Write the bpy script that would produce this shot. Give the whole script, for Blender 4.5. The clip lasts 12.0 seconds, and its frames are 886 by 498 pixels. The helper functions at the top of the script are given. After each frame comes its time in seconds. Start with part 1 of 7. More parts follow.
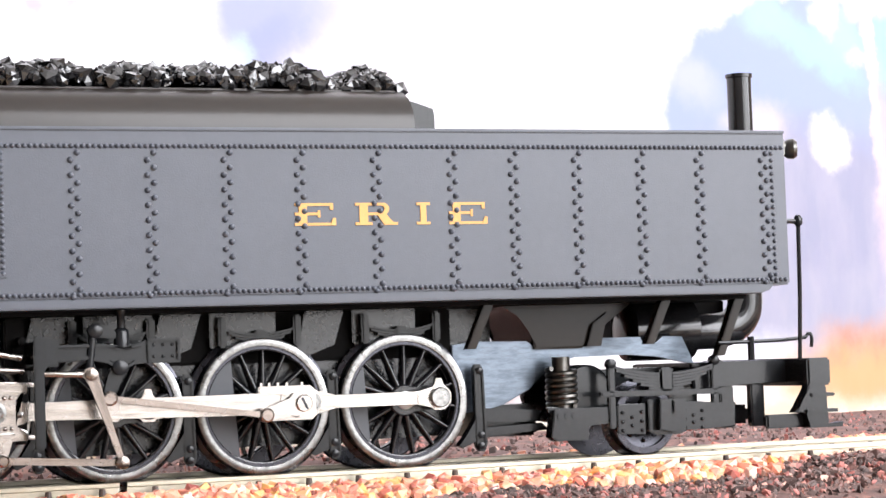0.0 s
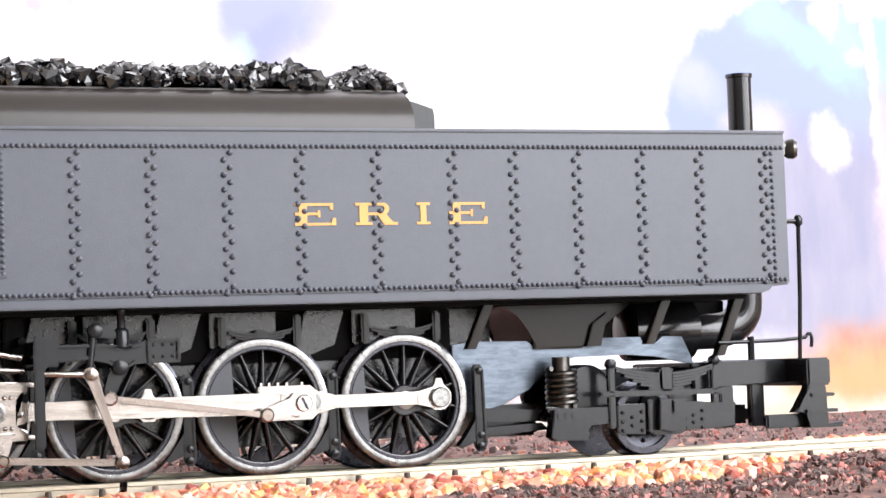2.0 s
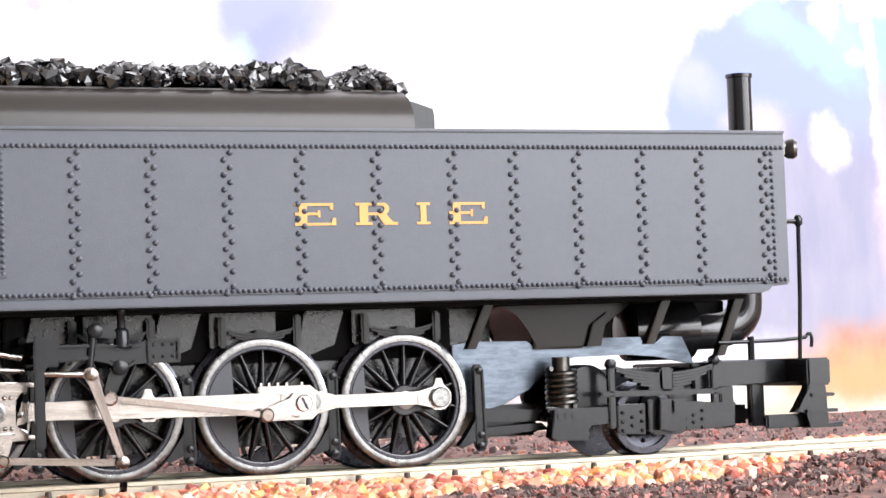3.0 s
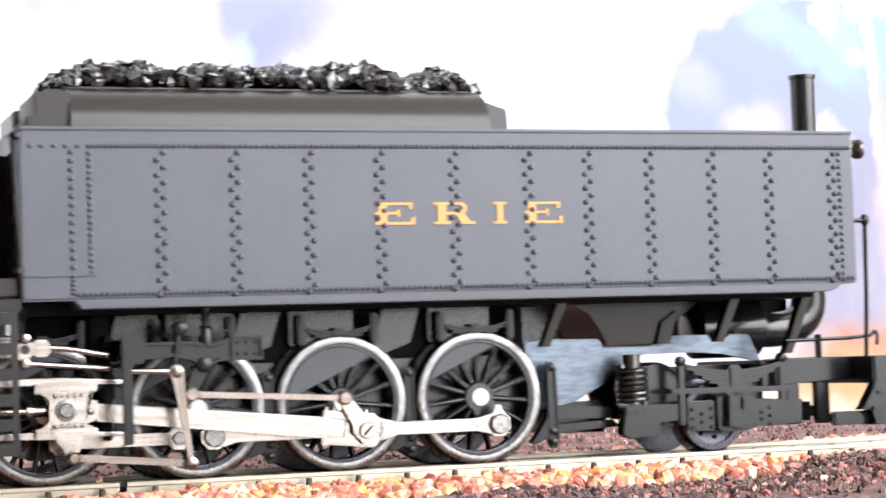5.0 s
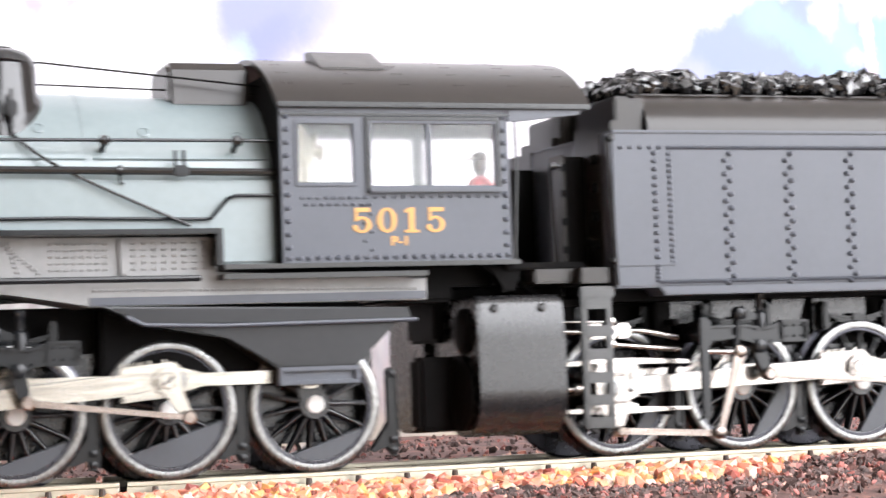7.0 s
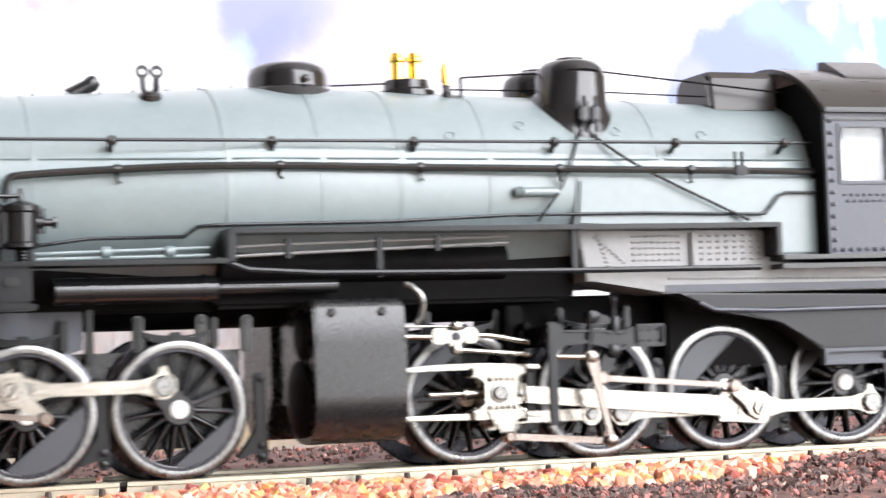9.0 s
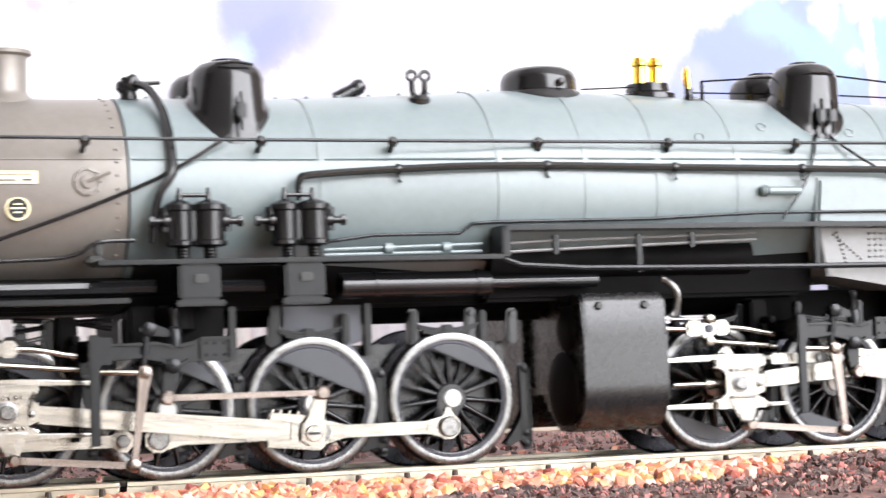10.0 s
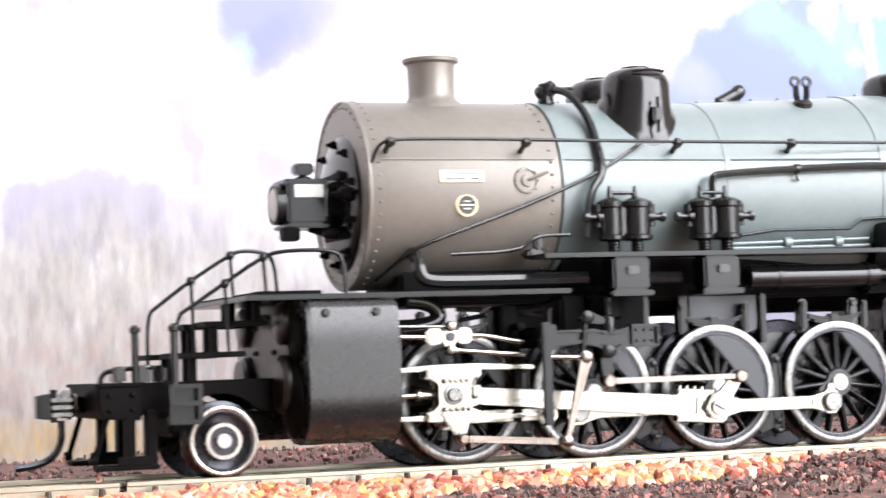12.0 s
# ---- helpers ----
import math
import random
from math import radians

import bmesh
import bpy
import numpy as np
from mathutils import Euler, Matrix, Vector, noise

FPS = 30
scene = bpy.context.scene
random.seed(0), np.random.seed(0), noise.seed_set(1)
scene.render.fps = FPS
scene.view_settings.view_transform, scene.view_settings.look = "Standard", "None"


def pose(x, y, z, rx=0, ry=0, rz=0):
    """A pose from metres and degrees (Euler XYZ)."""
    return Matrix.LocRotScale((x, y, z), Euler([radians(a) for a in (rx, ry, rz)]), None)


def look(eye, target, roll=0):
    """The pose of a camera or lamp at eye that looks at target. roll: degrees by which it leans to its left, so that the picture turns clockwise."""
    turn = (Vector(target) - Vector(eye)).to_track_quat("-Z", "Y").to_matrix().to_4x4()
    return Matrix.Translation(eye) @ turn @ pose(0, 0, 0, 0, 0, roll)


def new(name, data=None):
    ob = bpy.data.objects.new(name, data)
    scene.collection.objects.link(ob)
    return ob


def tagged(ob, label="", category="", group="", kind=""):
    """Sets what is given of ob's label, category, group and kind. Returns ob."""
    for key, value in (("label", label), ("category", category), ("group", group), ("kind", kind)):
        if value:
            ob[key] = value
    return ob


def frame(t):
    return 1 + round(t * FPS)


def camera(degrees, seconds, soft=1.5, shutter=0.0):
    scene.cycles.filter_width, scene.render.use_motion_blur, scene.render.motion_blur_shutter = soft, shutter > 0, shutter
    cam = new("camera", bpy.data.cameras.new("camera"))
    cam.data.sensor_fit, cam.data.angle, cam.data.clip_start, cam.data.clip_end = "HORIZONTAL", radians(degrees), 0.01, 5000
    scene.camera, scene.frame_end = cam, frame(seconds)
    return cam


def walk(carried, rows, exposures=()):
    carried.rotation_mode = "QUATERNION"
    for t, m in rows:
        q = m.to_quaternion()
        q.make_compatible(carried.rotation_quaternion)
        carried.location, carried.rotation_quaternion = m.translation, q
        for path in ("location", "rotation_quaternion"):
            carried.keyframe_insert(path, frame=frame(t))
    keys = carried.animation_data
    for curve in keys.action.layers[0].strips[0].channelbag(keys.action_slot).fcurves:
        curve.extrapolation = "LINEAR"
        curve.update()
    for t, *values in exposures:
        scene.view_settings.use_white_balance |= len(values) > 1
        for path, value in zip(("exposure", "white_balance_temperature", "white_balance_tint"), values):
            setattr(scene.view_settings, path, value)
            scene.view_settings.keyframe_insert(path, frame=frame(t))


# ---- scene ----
# A scale-model articulated steam locomotive backs its tender along a small diorama track.
# Model sizes are written in millimetres (S turns them into metres); x runs along the track,
# y away from the viewer, z up from the rail tops.
S = 0.001
cam = camera(24.55, 12.0, 1.5, 0.5)
EYE = (0.0, -0.277, 0.0142)
RIGHT, UP, AHEAD = (0.94036, -0.33834, -0.03522), (0.01423, -0.06432, 0.99783), (0.33987, 0.93882, 0.05567)
VIEW = Matrix(((RIGHT[0], UP[0], -AHEAD[0], EYE[0]), (RIGHT[1], UP[1], -AHEAD[1], EYE[1]), (RIGHT[2], UP[2], -AHEAD[2], EYE[2]), (0, 0, 0, 1)))
walk(cam, [(0.0, VIEW), (12.0, VIEW)])

# ---- light: daylight from one wide window behind the viewer; two low lamps added for reflections ----
world = bpy.data.worlds.new("room_air")
scene.world = world
world.use_nodes = True
sky = world.node_tree.nodes.new("ShaderNodeTexSky")
sky.sky_type, sky.sun_disc = "NISHITA", False
sky.sun_elevation, sky.sun_rotation = radians(40), radians(200)
world.node_tree.links.new(sky.outputs["Color"], world.node_tree.nodes["Background"].inputs["Color"])
world.node_tree.nodes["Background"].inputs["Strength"].default_value = 0.1
# first row: the window; the others: unseen fill lamps that brighten the running gear
for width, height, x, z, power in ((2.95, 1.45, 1.705, 1.02, 191.0), (0.88, 0.55, 1.06, 0.015, 12.5), (0.385, 0.55, 0.422, 0.015, 2.6)):
    lamp = bpy.data.lights.new("window_and_fill_light", "AREA")
    lamp.shape, lamp.size, lamp.size_y, lamp.energy, lamp.color = "RECTANGLE", width, height, power, (0.965, 0.963, 1.0)
    daylight = new("window_and_fill_light", lamp)
    daylight.matrix_world = look((x, -1.27, z), (x, 0.0, z))
scene.view_settings.exposure = 0.0


# ---- materials ----
def mat(name, color, rough=0.5, metal=0.0, vary=0.15, scale=900.0, bump=0.0, bump_scale=3000.0, coat=0.0, specular=0.5, island=0.0, each=0.0, grit=0.015):
    """A painted, metal or mineral surface: base colour with cloudy variation at two sizes, and fine relief."""
    m = bpy.data.materials.new(name)
    m.use_nodes = True
    n, l = m.node_tree.nodes, m.node_tree.links
    p = n["Principled BSDF"]
    p.inputs["Metallic"].default_value = metal
    p.inputs["Specular IOR Level"].default_value = specular
    p.inputs["Coat Weight"].default_value = coat
    tc = n.new("ShaderNodeTexCoord")
    big, small = n.new("ShaderNodeTexNoise"), n.new("ShaderNodeTexNoise")
    big.inputs["Scale"].default_value, big.inputs["Detail"].default_value = scale * 0.15, 3
    small.inputs["Scale"].default_value, small.inputs["Detail"].default_value = scale, 4
    for t in (big, small):
        l.new(tc.outputs["Object"], t.inputs["Vector"])
    add = n.new("ShaderNodeMath")
    add.operation = "ADD"
    l.new(big.outputs["Fac"], add.inputs[0])
    l.new(small.outputs["Fac"], add.inputs[1])
    last = add.outputs[0]
    for weight, node, out in ((island, "ShaderNodeNewGeometry", "Random Per Island"), (each, "ShaderNodeObjectInfo", "Random")):
        if weight:
            src, mul = n.new(node), n.new("ShaderNodeMath")
            mul.operation = "MULTIPLY_ADD"
            mul.inputs[1].default_value = weight
            l.new(src.outputs[out], mul.inputs[0])
            l.new(last, mul.inputs[2])
            last = mul.outputs[0]
    ramp = n.new("ShaderNodeMapRange")
    ramp.inputs["From Min"].default_value, ramp.inputs["From Max"].default_value = 0.6, 1.4 + island + each
    ramp.inputs["To Min"].default_value, ramp.inputs["To Max"].default_value = 1 - vary, 1 + vary
    l.new(last, ramp.inputs["Value"])
    mul = n.new("ShaderNodeVectorMath")
    mul.operation = "SCALE"
    mul.inputs[0].default_value = color
    l.new(ramp.outputs[0], mul.inputs["Scale"])
    l.new(mul.outputs[0], p.inputs["Base Color"])
    rr = n.new("ShaderNodeMapRange")
    rr.inputs["From Min"].default_value, rr.inputs["From Max"].default_value = 0.35, 0.65
    rr.inputs["To Min"].default_value, rr.inputs["To Max"].default_value = max(0.03, rough - grit), min(1, rough + grit)
    l.new(small.outputs["Fac"], rr.inputs["Value"])
    l.new(rr.outputs[0], p.inputs["Roughness"])
    if bump:
        grain, b = n.new("ShaderNodeTexNoise"), n.new("ShaderNodeBump")
        grain.inputs["Scale"].default_value, grain.inputs["Detail"].default_value = bump_scale, 3
        l.new(tc.outputs["Object"], grain.inputs["Vector"])
        l.new(grain.outputs["Fac"], b.inputs["Height"])
        b.inputs["Strength"].default_value, b.inputs["Distance"].default_value = bump, 0.0002
        l.new(b.outputs[0], p.inputs["Normal"])
    return m


def ramp_mat(name, stops, rough=0.8, scale=40.0, island=True, noise_scale=600.0, bump=0.5, through_light=0.0):
    """Mixed stones or crumbs: each island takes its own colour from the stops."""
    m = mat(name, (1, 1, 1), rough, vary=0.2, scale=noise_scale, bump=bump, bump_scale=noise_scale * 3)
    n, l = m.node_tree.nodes, m.node_tree.links
    p = n["Principled BSDF"]
    src = n.new("ShaderNodeNewGeometry") if island else n.new("ShaderNodeTexNoise")
    ramp = n.new("ShaderNodeValToRGB")
    if island:
        l.new(src.outputs["Random Per Island"], ramp.inputs["Fac"])
    else:
        src.inputs["Scale"].default_value, src.inputs["Detail"].default_value, src.inputs["Roughness"].default_value = scale, 6, 0.7
        tc = n.new("ShaderNodeTexCoord")
        l.new(tc.outputs["Object"], src.inputs["Vector"])
        l.new(src.outputs["Fac"], ramp.inputs["Fac"])
    e = ramp.color_ramp.elements
    while len(e) < len(stops):
        e.new(0.5)
    for k, (pos, c) in enumerate(stops):
        e[k].position, e[k].color = pos, (*c, 1)
    old = p.inputs["Base Color"].links[0].from_node
    l.new(ramp.outputs["Color"], old.inputs[0])
    if through_light:
        p.inputs["Subsurface Weight"].default_value = through_light
        p.inputs["Subsurface Radius"].default_value = (1.0, 0.5, 0.3)
        p.inputs["Subsurface Scale"].default_value = 0.0008
    return m


BLACK = mat("satin_black_paint", (0.008, 0.008, 0.0088), 0.17, vary=0.12, bump=0.02)
GREY_BLACK = mat("charcoal_tank_paint", (0.06, 0.066, 0.082), 0.4, vary=0.08, bump=0.1, bump_scale=4500, specular=0.42)
MATTE = mat("matt_black_paint", (0.0062, 0.0058, 0.0058), 0.5, vary=0.25, bump=0.08, specular=0.025)
ROOF = mat("brown_black_roof_paint", (0.0165, 0.013, 0.011), 0.3, vary=0.12, bump=0.05, specular=0.36)
FRAME = mat("worn_black_frame", (0.0105, 0.0115, 0.013), 0.2, vary=0.2, scale=1600, bump=0.01, bump_scale=1800, specular=0.28)
PLASTIC = mat("black_moulded_plastic", (0.011, 0.011, 0.0125), 0.25, vary=0.2, bump=0.02, specular=0.5)
ASH = mat("dull_grey_black_ash_pan", (0.0125, 0.0132, 0.0152), 0.32, vary=0.2, bump=0.03, specular=0.3)
CYLINDER = mat("satin_black_cylinder_paint", (0.013, 0.0128, 0.0135), 0.27, vary=0.12, bump=0.02, bump_scale=1500, specular=0.5)
WEIGHT = mat("dark_grey_counterweight", (0.036, 0.04, 0.048), 0.4, vary=0.12, bump=0.03, specular=0.5)
CAST = mat("rough_cast_frame", (0.013, 0.0142, 0.016), 0.2, vary=0.25, scale=1500, bump=0.16, bump_scale=3200, specular=0.5)
HOPPER = mat("brown_black_hopper_paint", (0.013, 0.009, 0.006), 0.25, vary=0.2, specular=0.16)
GREEN = mat("grey_green_boiler_paint", (0.168, 0.207, 0.214), 0.33, vary=0.08, bump=0.04, specular=0.7)
GRAPHITE = mat("graphite_smokebox_paint", (0.205, 0.186, 0.168), 0.42, metal=0.3, vary=0.1, bump=0.07)
SILVER = mat("pale_grey_firebox_paint", (0.2, 0.2, 0.2), 0.42, metal=0.2, vary=0.12, bump=0.1)


def brushed(name, color, rough=0.24, grime=0.8, along=(140.0, 1100.0, 1100.0), relief=0.07):
    """Worn bare metal: lengthwise brushing, cloudy tarnish and dark grime in patches."""
    m = mat(name, color, rough, metal=1.0, vary=0.14, scale=420, grit=0.05)
    n, l = m.node_tree.nodes, m.node_tree.links
    p = n["Principled BSDF"]
    tc, mp, st = n.new("ShaderNodeTexCoord"), n.new("ShaderNodeMapping"), n.new("ShaderNodeTexNoise")
    mp.inputs["Scale"].default_value = along
    l.new(tc.outputs["Object"], mp.inputs["Vector"])
    l.new(mp.outputs[0], st.inputs["Vector"])
    st.inputs["Scale"].default_value, st.inputs["Detail"].default_value, st.inputs["Roughness"].default_value = 1.0, 5, 0.65
    mr, mx = n.new("ShaderNodeMapRange"), n.new("ShaderNodeVectorMath")
    mr.inputs["From Min"].default_value, mr.inputs["From Max"].default_value = 0.36, 0.6
    mr.inputs["To Min"].default_value, mr.inputs["To Max"].default_value = grime, 1.1
    l.new(st.outputs["Fac"], mr.inputs["Value"])
    mx.operation = "SCALE"
    l.new(p.inputs["Base Color"].links[0].from_socket, mx.inputs[0])
    l.new(mr.outputs[0], mx.inputs["Scale"])
    l.new(mx.outputs[0], p.inputs["Base Color"])
    b = n.new("ShaderNodeBump")
    b.inputs["Strength"].default_value, b.inputs["Distance"].default_value = relief, 0.0002
    l.new(st.outputs["Fac"], b.inputs["Height"])
    l.new(b.outputs[0], p.inputs["Normal"])
    return m


NICKEL = brushed("polished_nickel_rod", (0.385, 0.355, 0.332))
SCUFFED = brushed("scuffed_blue_black_frame", (0.1, 0.118, 0.142), 0.36, 0.7, (420.0, 1700.0, 1700.0), 0.12)
TYRE = brushed("turned_steel_tyre", (0.22, 0.22, 0.215), 0.29, 0.68, (1500.0, 1500.0, 1500.0), 0.04)
BLUED = mat("blued_steel_flange", (0.05, 0.05, 0.058), 0.28, metal=1.0, vary=0.3)
# yellower from tarnish, and set darker to stand for dimmer reflections on these rods
TARNISHED_DIM = brushed("tarnished_dim_lit_nickel_rod", (0.36, 0.34, 0.305))
COPPER = brushed("coppery_link_rod", (0.235, 0.2, 0.18), 0.26)
WHITE_METAL = mat("white_metal_axle_cap", (0.6, 0.6, 0.58), 0.45, metal=0.1, vary=0.05)
SPRING = mat("dark_steel_spring", (0.1, 0.096, 0.09), 0.3, metal=1.0, vary=0.2)
GOLD = mat("polished_brass", (0.95, 0.62, 0.12), 0.22, metal=1.0, vary=0.08)
GOLD_INK = mat("gold_lettering_ink", (0.5, 0.26, 0.065), 0.5, vary=0.1, scale=2500)
CREAM = mat("cream_printed_plate", (0.75, 0.66, 0.42), 0.5, vary=0.06)
COAL = mat("glossy_coal", (0.008, 0.008, 0.009), 0.11, vary=0.4, island=0.5, specular=0.9, bump=0.12, bump_scale=2500)
RAIL = mat("nickel_silver_rail", (0.46, 0.42, 0.335), 0.36, metal=1.0, vary=0.12, bump=0.1)
SLEEPER = mat("brown_plastic_sleeper", (0.07, 0.05, 0.04), 0.6, vary=0.3)
RED = mat("red_signal_paint", (0.6, 0.03, 0.03), 0.4)
INTERIOR = mat("cab_interior_paint", (0.62, 0.58, 0.48), 0.6)
WALLS = mat("white_room_plaster", (0.7, 0.685, 0.67), 0.9, vary=0.05, scale=6, bump=0.0)
SIDE_WALLS = mat("brown_side_wall_paint", (0.25, 0.2, 0.165), 0.9, vary=0.05, scale=6)
CEILING = mat("white_ceiling_paint", (0.75, 0.74, 0.73), 0.9, vary=0.05, scale=6)
WOOD = mat("brown_board_floor", (0.22, 0.14, 0.09), 0.5, vary=0.3, scale=8)
TABLE = mat("plywood_baseboard", (0.42, 0.3, 0.19), 0.6, vary=0.2, scale=30)
RED_COAT = mat("red_doll_paint", (0.5, 0.06, 0.07), 0.6)
STONE = ramp_mat("pink_orange_ballast", [(0.0, (0.24, 0.065, 0.055)), (0.1, (0.5, 0.14, 0.1)), (0.28, (0.7, 0.26, 0.18)), (0.5, (0.76, 0.36, 0.25)), (0.7, (0.8, 0.4, 0.14)), (0.88, (0.8, 0.48, 0.35)), (1.0, (0.84, 0.6, 0.48))], 0.34, bump=0.25, through_light=0.5)
CRUMB = ramp_mat("dark_red_brown_crumb", [(0.0, (0.075, 0.055, 0.05)), (0.45, (0.15, 0.1, 0.09)), (0.72, (0.24, 0.14, 0.125)), (0.9, (0.42, 0.14, 0.12)), (1.0, (0.6, 0.38, 0.3))], 0.7)
SOIL = ramp_mat("red_brown_scatter_soil", [(0.3, (0.075, 0.05, 0.045)), (0.5, (0.15, 0.085, 0.075)), (0.65, (0.26, 0.13, 0.1)), (0.8, (0.5, 0.3, 0.2))], 0.9, 260.0, False)


def glass(name):
    m = bpy.data.materials.new(name)
    m.use_nodes = True
    p = m.node_tree.nodes["Principled BSDF"]
    p.inputs["Transmission Weight"].default_value, p.inputs["Roughness"].default_value = 1.0, 0.1
    p.inputs["Base Color"].default_value, p.inputs["IOR"].default_value = (0.97, 0.98, 0.97, 1), 1.5
    return m


GLASS = glass("clear_styrene_glazing")


# ---- mesh helpers (millimetres) ----
def V(x, y, z):
    return Vector((x, y, z))


def box(bm, x0, x1, y0, y1, z0, z1, bevel=0.0):
    made = bmesh.ops.create_cube(bm, size=1.0)["verts"]
    for v in made:
        v.co = V(x0 if v.co.x < 0 else x1, y0 if v.co.y < 0 else y1, z0 if v.co.z < 0 else z1)
    if bevel:
        edges = {e for v in made for e in v.link_edges}
        bmesh.ops.bevel(bm, geom=list(edges), offset=bevel, segments=2, affect="EDGES")
    return bm


def basis(d):
    d = d.normalized()
    a = V(0, 0, 1) if abs(d.z) < 0.9 else V(0, 1, 0)
    u = d.cross(a).normalized()
    return u, d.cross(u).normalized()


def lathe(bm, origin, axis, profile, n=24, cap=True):
    """Turns (radius, height) pairs round an axis."""
    o, d = Vector(origin), Vector(axis).normalized()
    u, w = basis(d)
    rings = []
    for r, h in profile:
        rings.append([bm.verts.new(o + d * h + (u * math.cos(2 * math.pi * k / n) + w * math.sin(2 * math.pi * k / n)) * max(r, 1e-4)) for k in range(n)])
    for a, b in zip(rings, rings[1:]):
        for k in range(n):
            bm.faces.new((a[k], a[(k + 1) % n], b[(k + 1) % n], b[k]))
    if cap:
        bm.faces.new(rings[0][::-1])
        bm.faces.new(rings[-1])
    return bm


def rod(bm, a, b, r, n=10, r2=None):
    a, b = Vector(a), Vector(b)
    return lathe(bm, a, b - a, [(r, 0), (r if r2 is None else r2, (b - a).length)], n)


def tube(bm, pts, r, n=8, smooth=2):
    """A bent pipe through the points, with its corners eased."""
    p = [Vector(q) for q in pts]
    for _ in range(smooth):
        q = [p[0]]
        for a, b in zip(p, p[1:]):
            q += [a.lerp(b, 0.25), a.lerp(b, 0.75)]
        p = q + [p[-1]]
    u = None
    rings = []
    for k, c in enumerate(p):
        d = (p[min(k + 1, len(p) - 1)] - p[max(k - 1, 0)])
        if d.length < 1e-6:
            continue
        d.normalize()
        if u is None:
            u = basis(d)[0]
        u = (u - d * u.dot(d)).normalized()
        w = d.cross(u)
        rings.append([bm.verts.new(c + (u * math.cos(2 * math.pi * j / n) + w * math.sin(2 * math.pi * j / n)) * r) for j in range(n)])
    for a, b in zip(rings, rings[1:]):
        for j in range(n):
            bm.faces.new((a[j], a[(j + 1) % n], b[(j + 1) % n], b[j]))
    bm.faces.new(rings[0][::-1])
    bm.faces.new(rings[-1])
    return bm


def prism(bm, pts, y0, y1, bevel=0.0, axis="y"):
    """A plate cut to the outline pts (x, z), from y0 to y1; axis x: the outline is (y, z) and the run is along x."""
    place = (lambda a, b, c: V(a, c, b)) if axis == "y" else (lambda a, b, c: V(c, a, b))
    lo = [bm.verts.new(place(a, b, y0)) for a, b in pts]
    hi = [bm.verts.new(place(a, b, y1)) for a, b in pts]
    n = len(pts)
    faces = [bm.faces.new(lo), bm.faces.new(hi[::-1])]
    for k in range(n):
        faces.append(bm.faces.new((lo[k], hi[k], hi[(k + 1) % n], lo[(k + 1) % n])))
    if bevel:
        rim = list({e for f in faces[:2] for e in f.edges})
        bmesh.ops.bevel(bm, geom=rim, offset=bevel, segments=2, affect="EDGES")
    return bm


def capsule(x0, x1, h, r0, r1, z=0.0, n=8):
    """Outline of a rod with round eyes of radius r0 and r1 at its ends and a bar of height h between."""
    pts = []
    for cx, r, s in ((x1, r1, 1), (x0, r0, -1)):
        a = math.asin(min(0.99, h / 2 / r))
        lo, hi = -math.pi + a, math.pi - a
        for k in range(n * 2 + 1):
            t = lo + (hi - lo) * k / (n * 2)
            pts.append((cx + s * r * math.cos(t), z + s * r * math.sin(t)))
    return pts


def arc(cx, cz, r, a0, a1, n=10):
    return [(cx + r * math.cos(radians(a0 + (a1 - a0) * k / n)), cz + r * math.sin(radians(a0 + (a1 - a0) * k / n))) for k in range(n + 1)]


def rivet(bm, c, d, r):
    """One domed rivet head at c, its top towards d."""
    lathe(bm, c, d, [(r * 1.1, -0.05), (r * 1.05, r * 0.45), (r * 0.7, r * 0.95), (r * 0.1, r * 1.15)], 8)


def window_wall(bm, xs, zs, holes, y0, y1):
    """A sheet in the x-z plane with rectangular openings. holes: (column, row) cells left open."""
    nx, nz = len(xs), len(zs)
    grid = [[[bm.verts.new(V(x, y, z)) for z in zs] for x in xs] for y in (y0, y1)]
    solid = {(i, j) for i in range(nx - 1) for j in range(nz - 1)} - set(holes)
    for i, j in solid:
        for g, flip in ((grid[0], False), (grid[1], True)):
            q = [g[i][j], g[i + 1][j], g[i + 1][j + 1], g[i][j + 1]]
            bm.faces.new(q[::-1] if flip else q)
        for (di, dj), (a, b) in (((-1, 0), ((i, j), (i, j + 1))), ((1, 0), ((i + 1, j), (i + 1, j + 1))), ((0, -1), ((i, j), (i + 1, j))), ((0, 1), ((i, j + 1), (i + 1, j + 1)))):
            if (i + di, j + dj) not in solid:
                bm.faces.new((grid[0][a[0]][a[1]], grid[0][b[0]][b[1]], grid[1][b[0]][b[1]], grid[1][a[0]][a[1]]))
    bmesh.ops.delete(bm, geom=[v for v in bm.verts if not v.link_faces], context="VERTS")


def finish(name, bm, material, angle=38, normals=True):
    if normals:
        bmesh.ops.recalc_face_normals(bm, faces=bm.faces)
    bmesh.ops.scale(bm, vec=(S, S, S), verts=bm.verts)
    me = bpy.data.meshes.new(name)
    bm.to_mesh(me)
    bm.free()
    me.materials.append(material)
    for f in me.polygons:
        f.use_smooth = True
    me.set_sharp_from_angle(angle=radians(angle))
    return me


def part(name, bm, material, parent, label="", at=None, angle=38, normals=True):
    ob = new(name, finish(name, bm, material, angle, normals) if isinstance(bm, bmesh.types.BMesh) else bm)
    ob.parent = parent
    if at is not None:
        ob.location = [c * S for c in at]
    return tagged(ob, label)


def B():
    return bmesh.new()


def thing(name, label, category, group=""):
    ob = new(name)
    ob.empty_display_size = 0.01
    return tagged(ob, label, category, group)


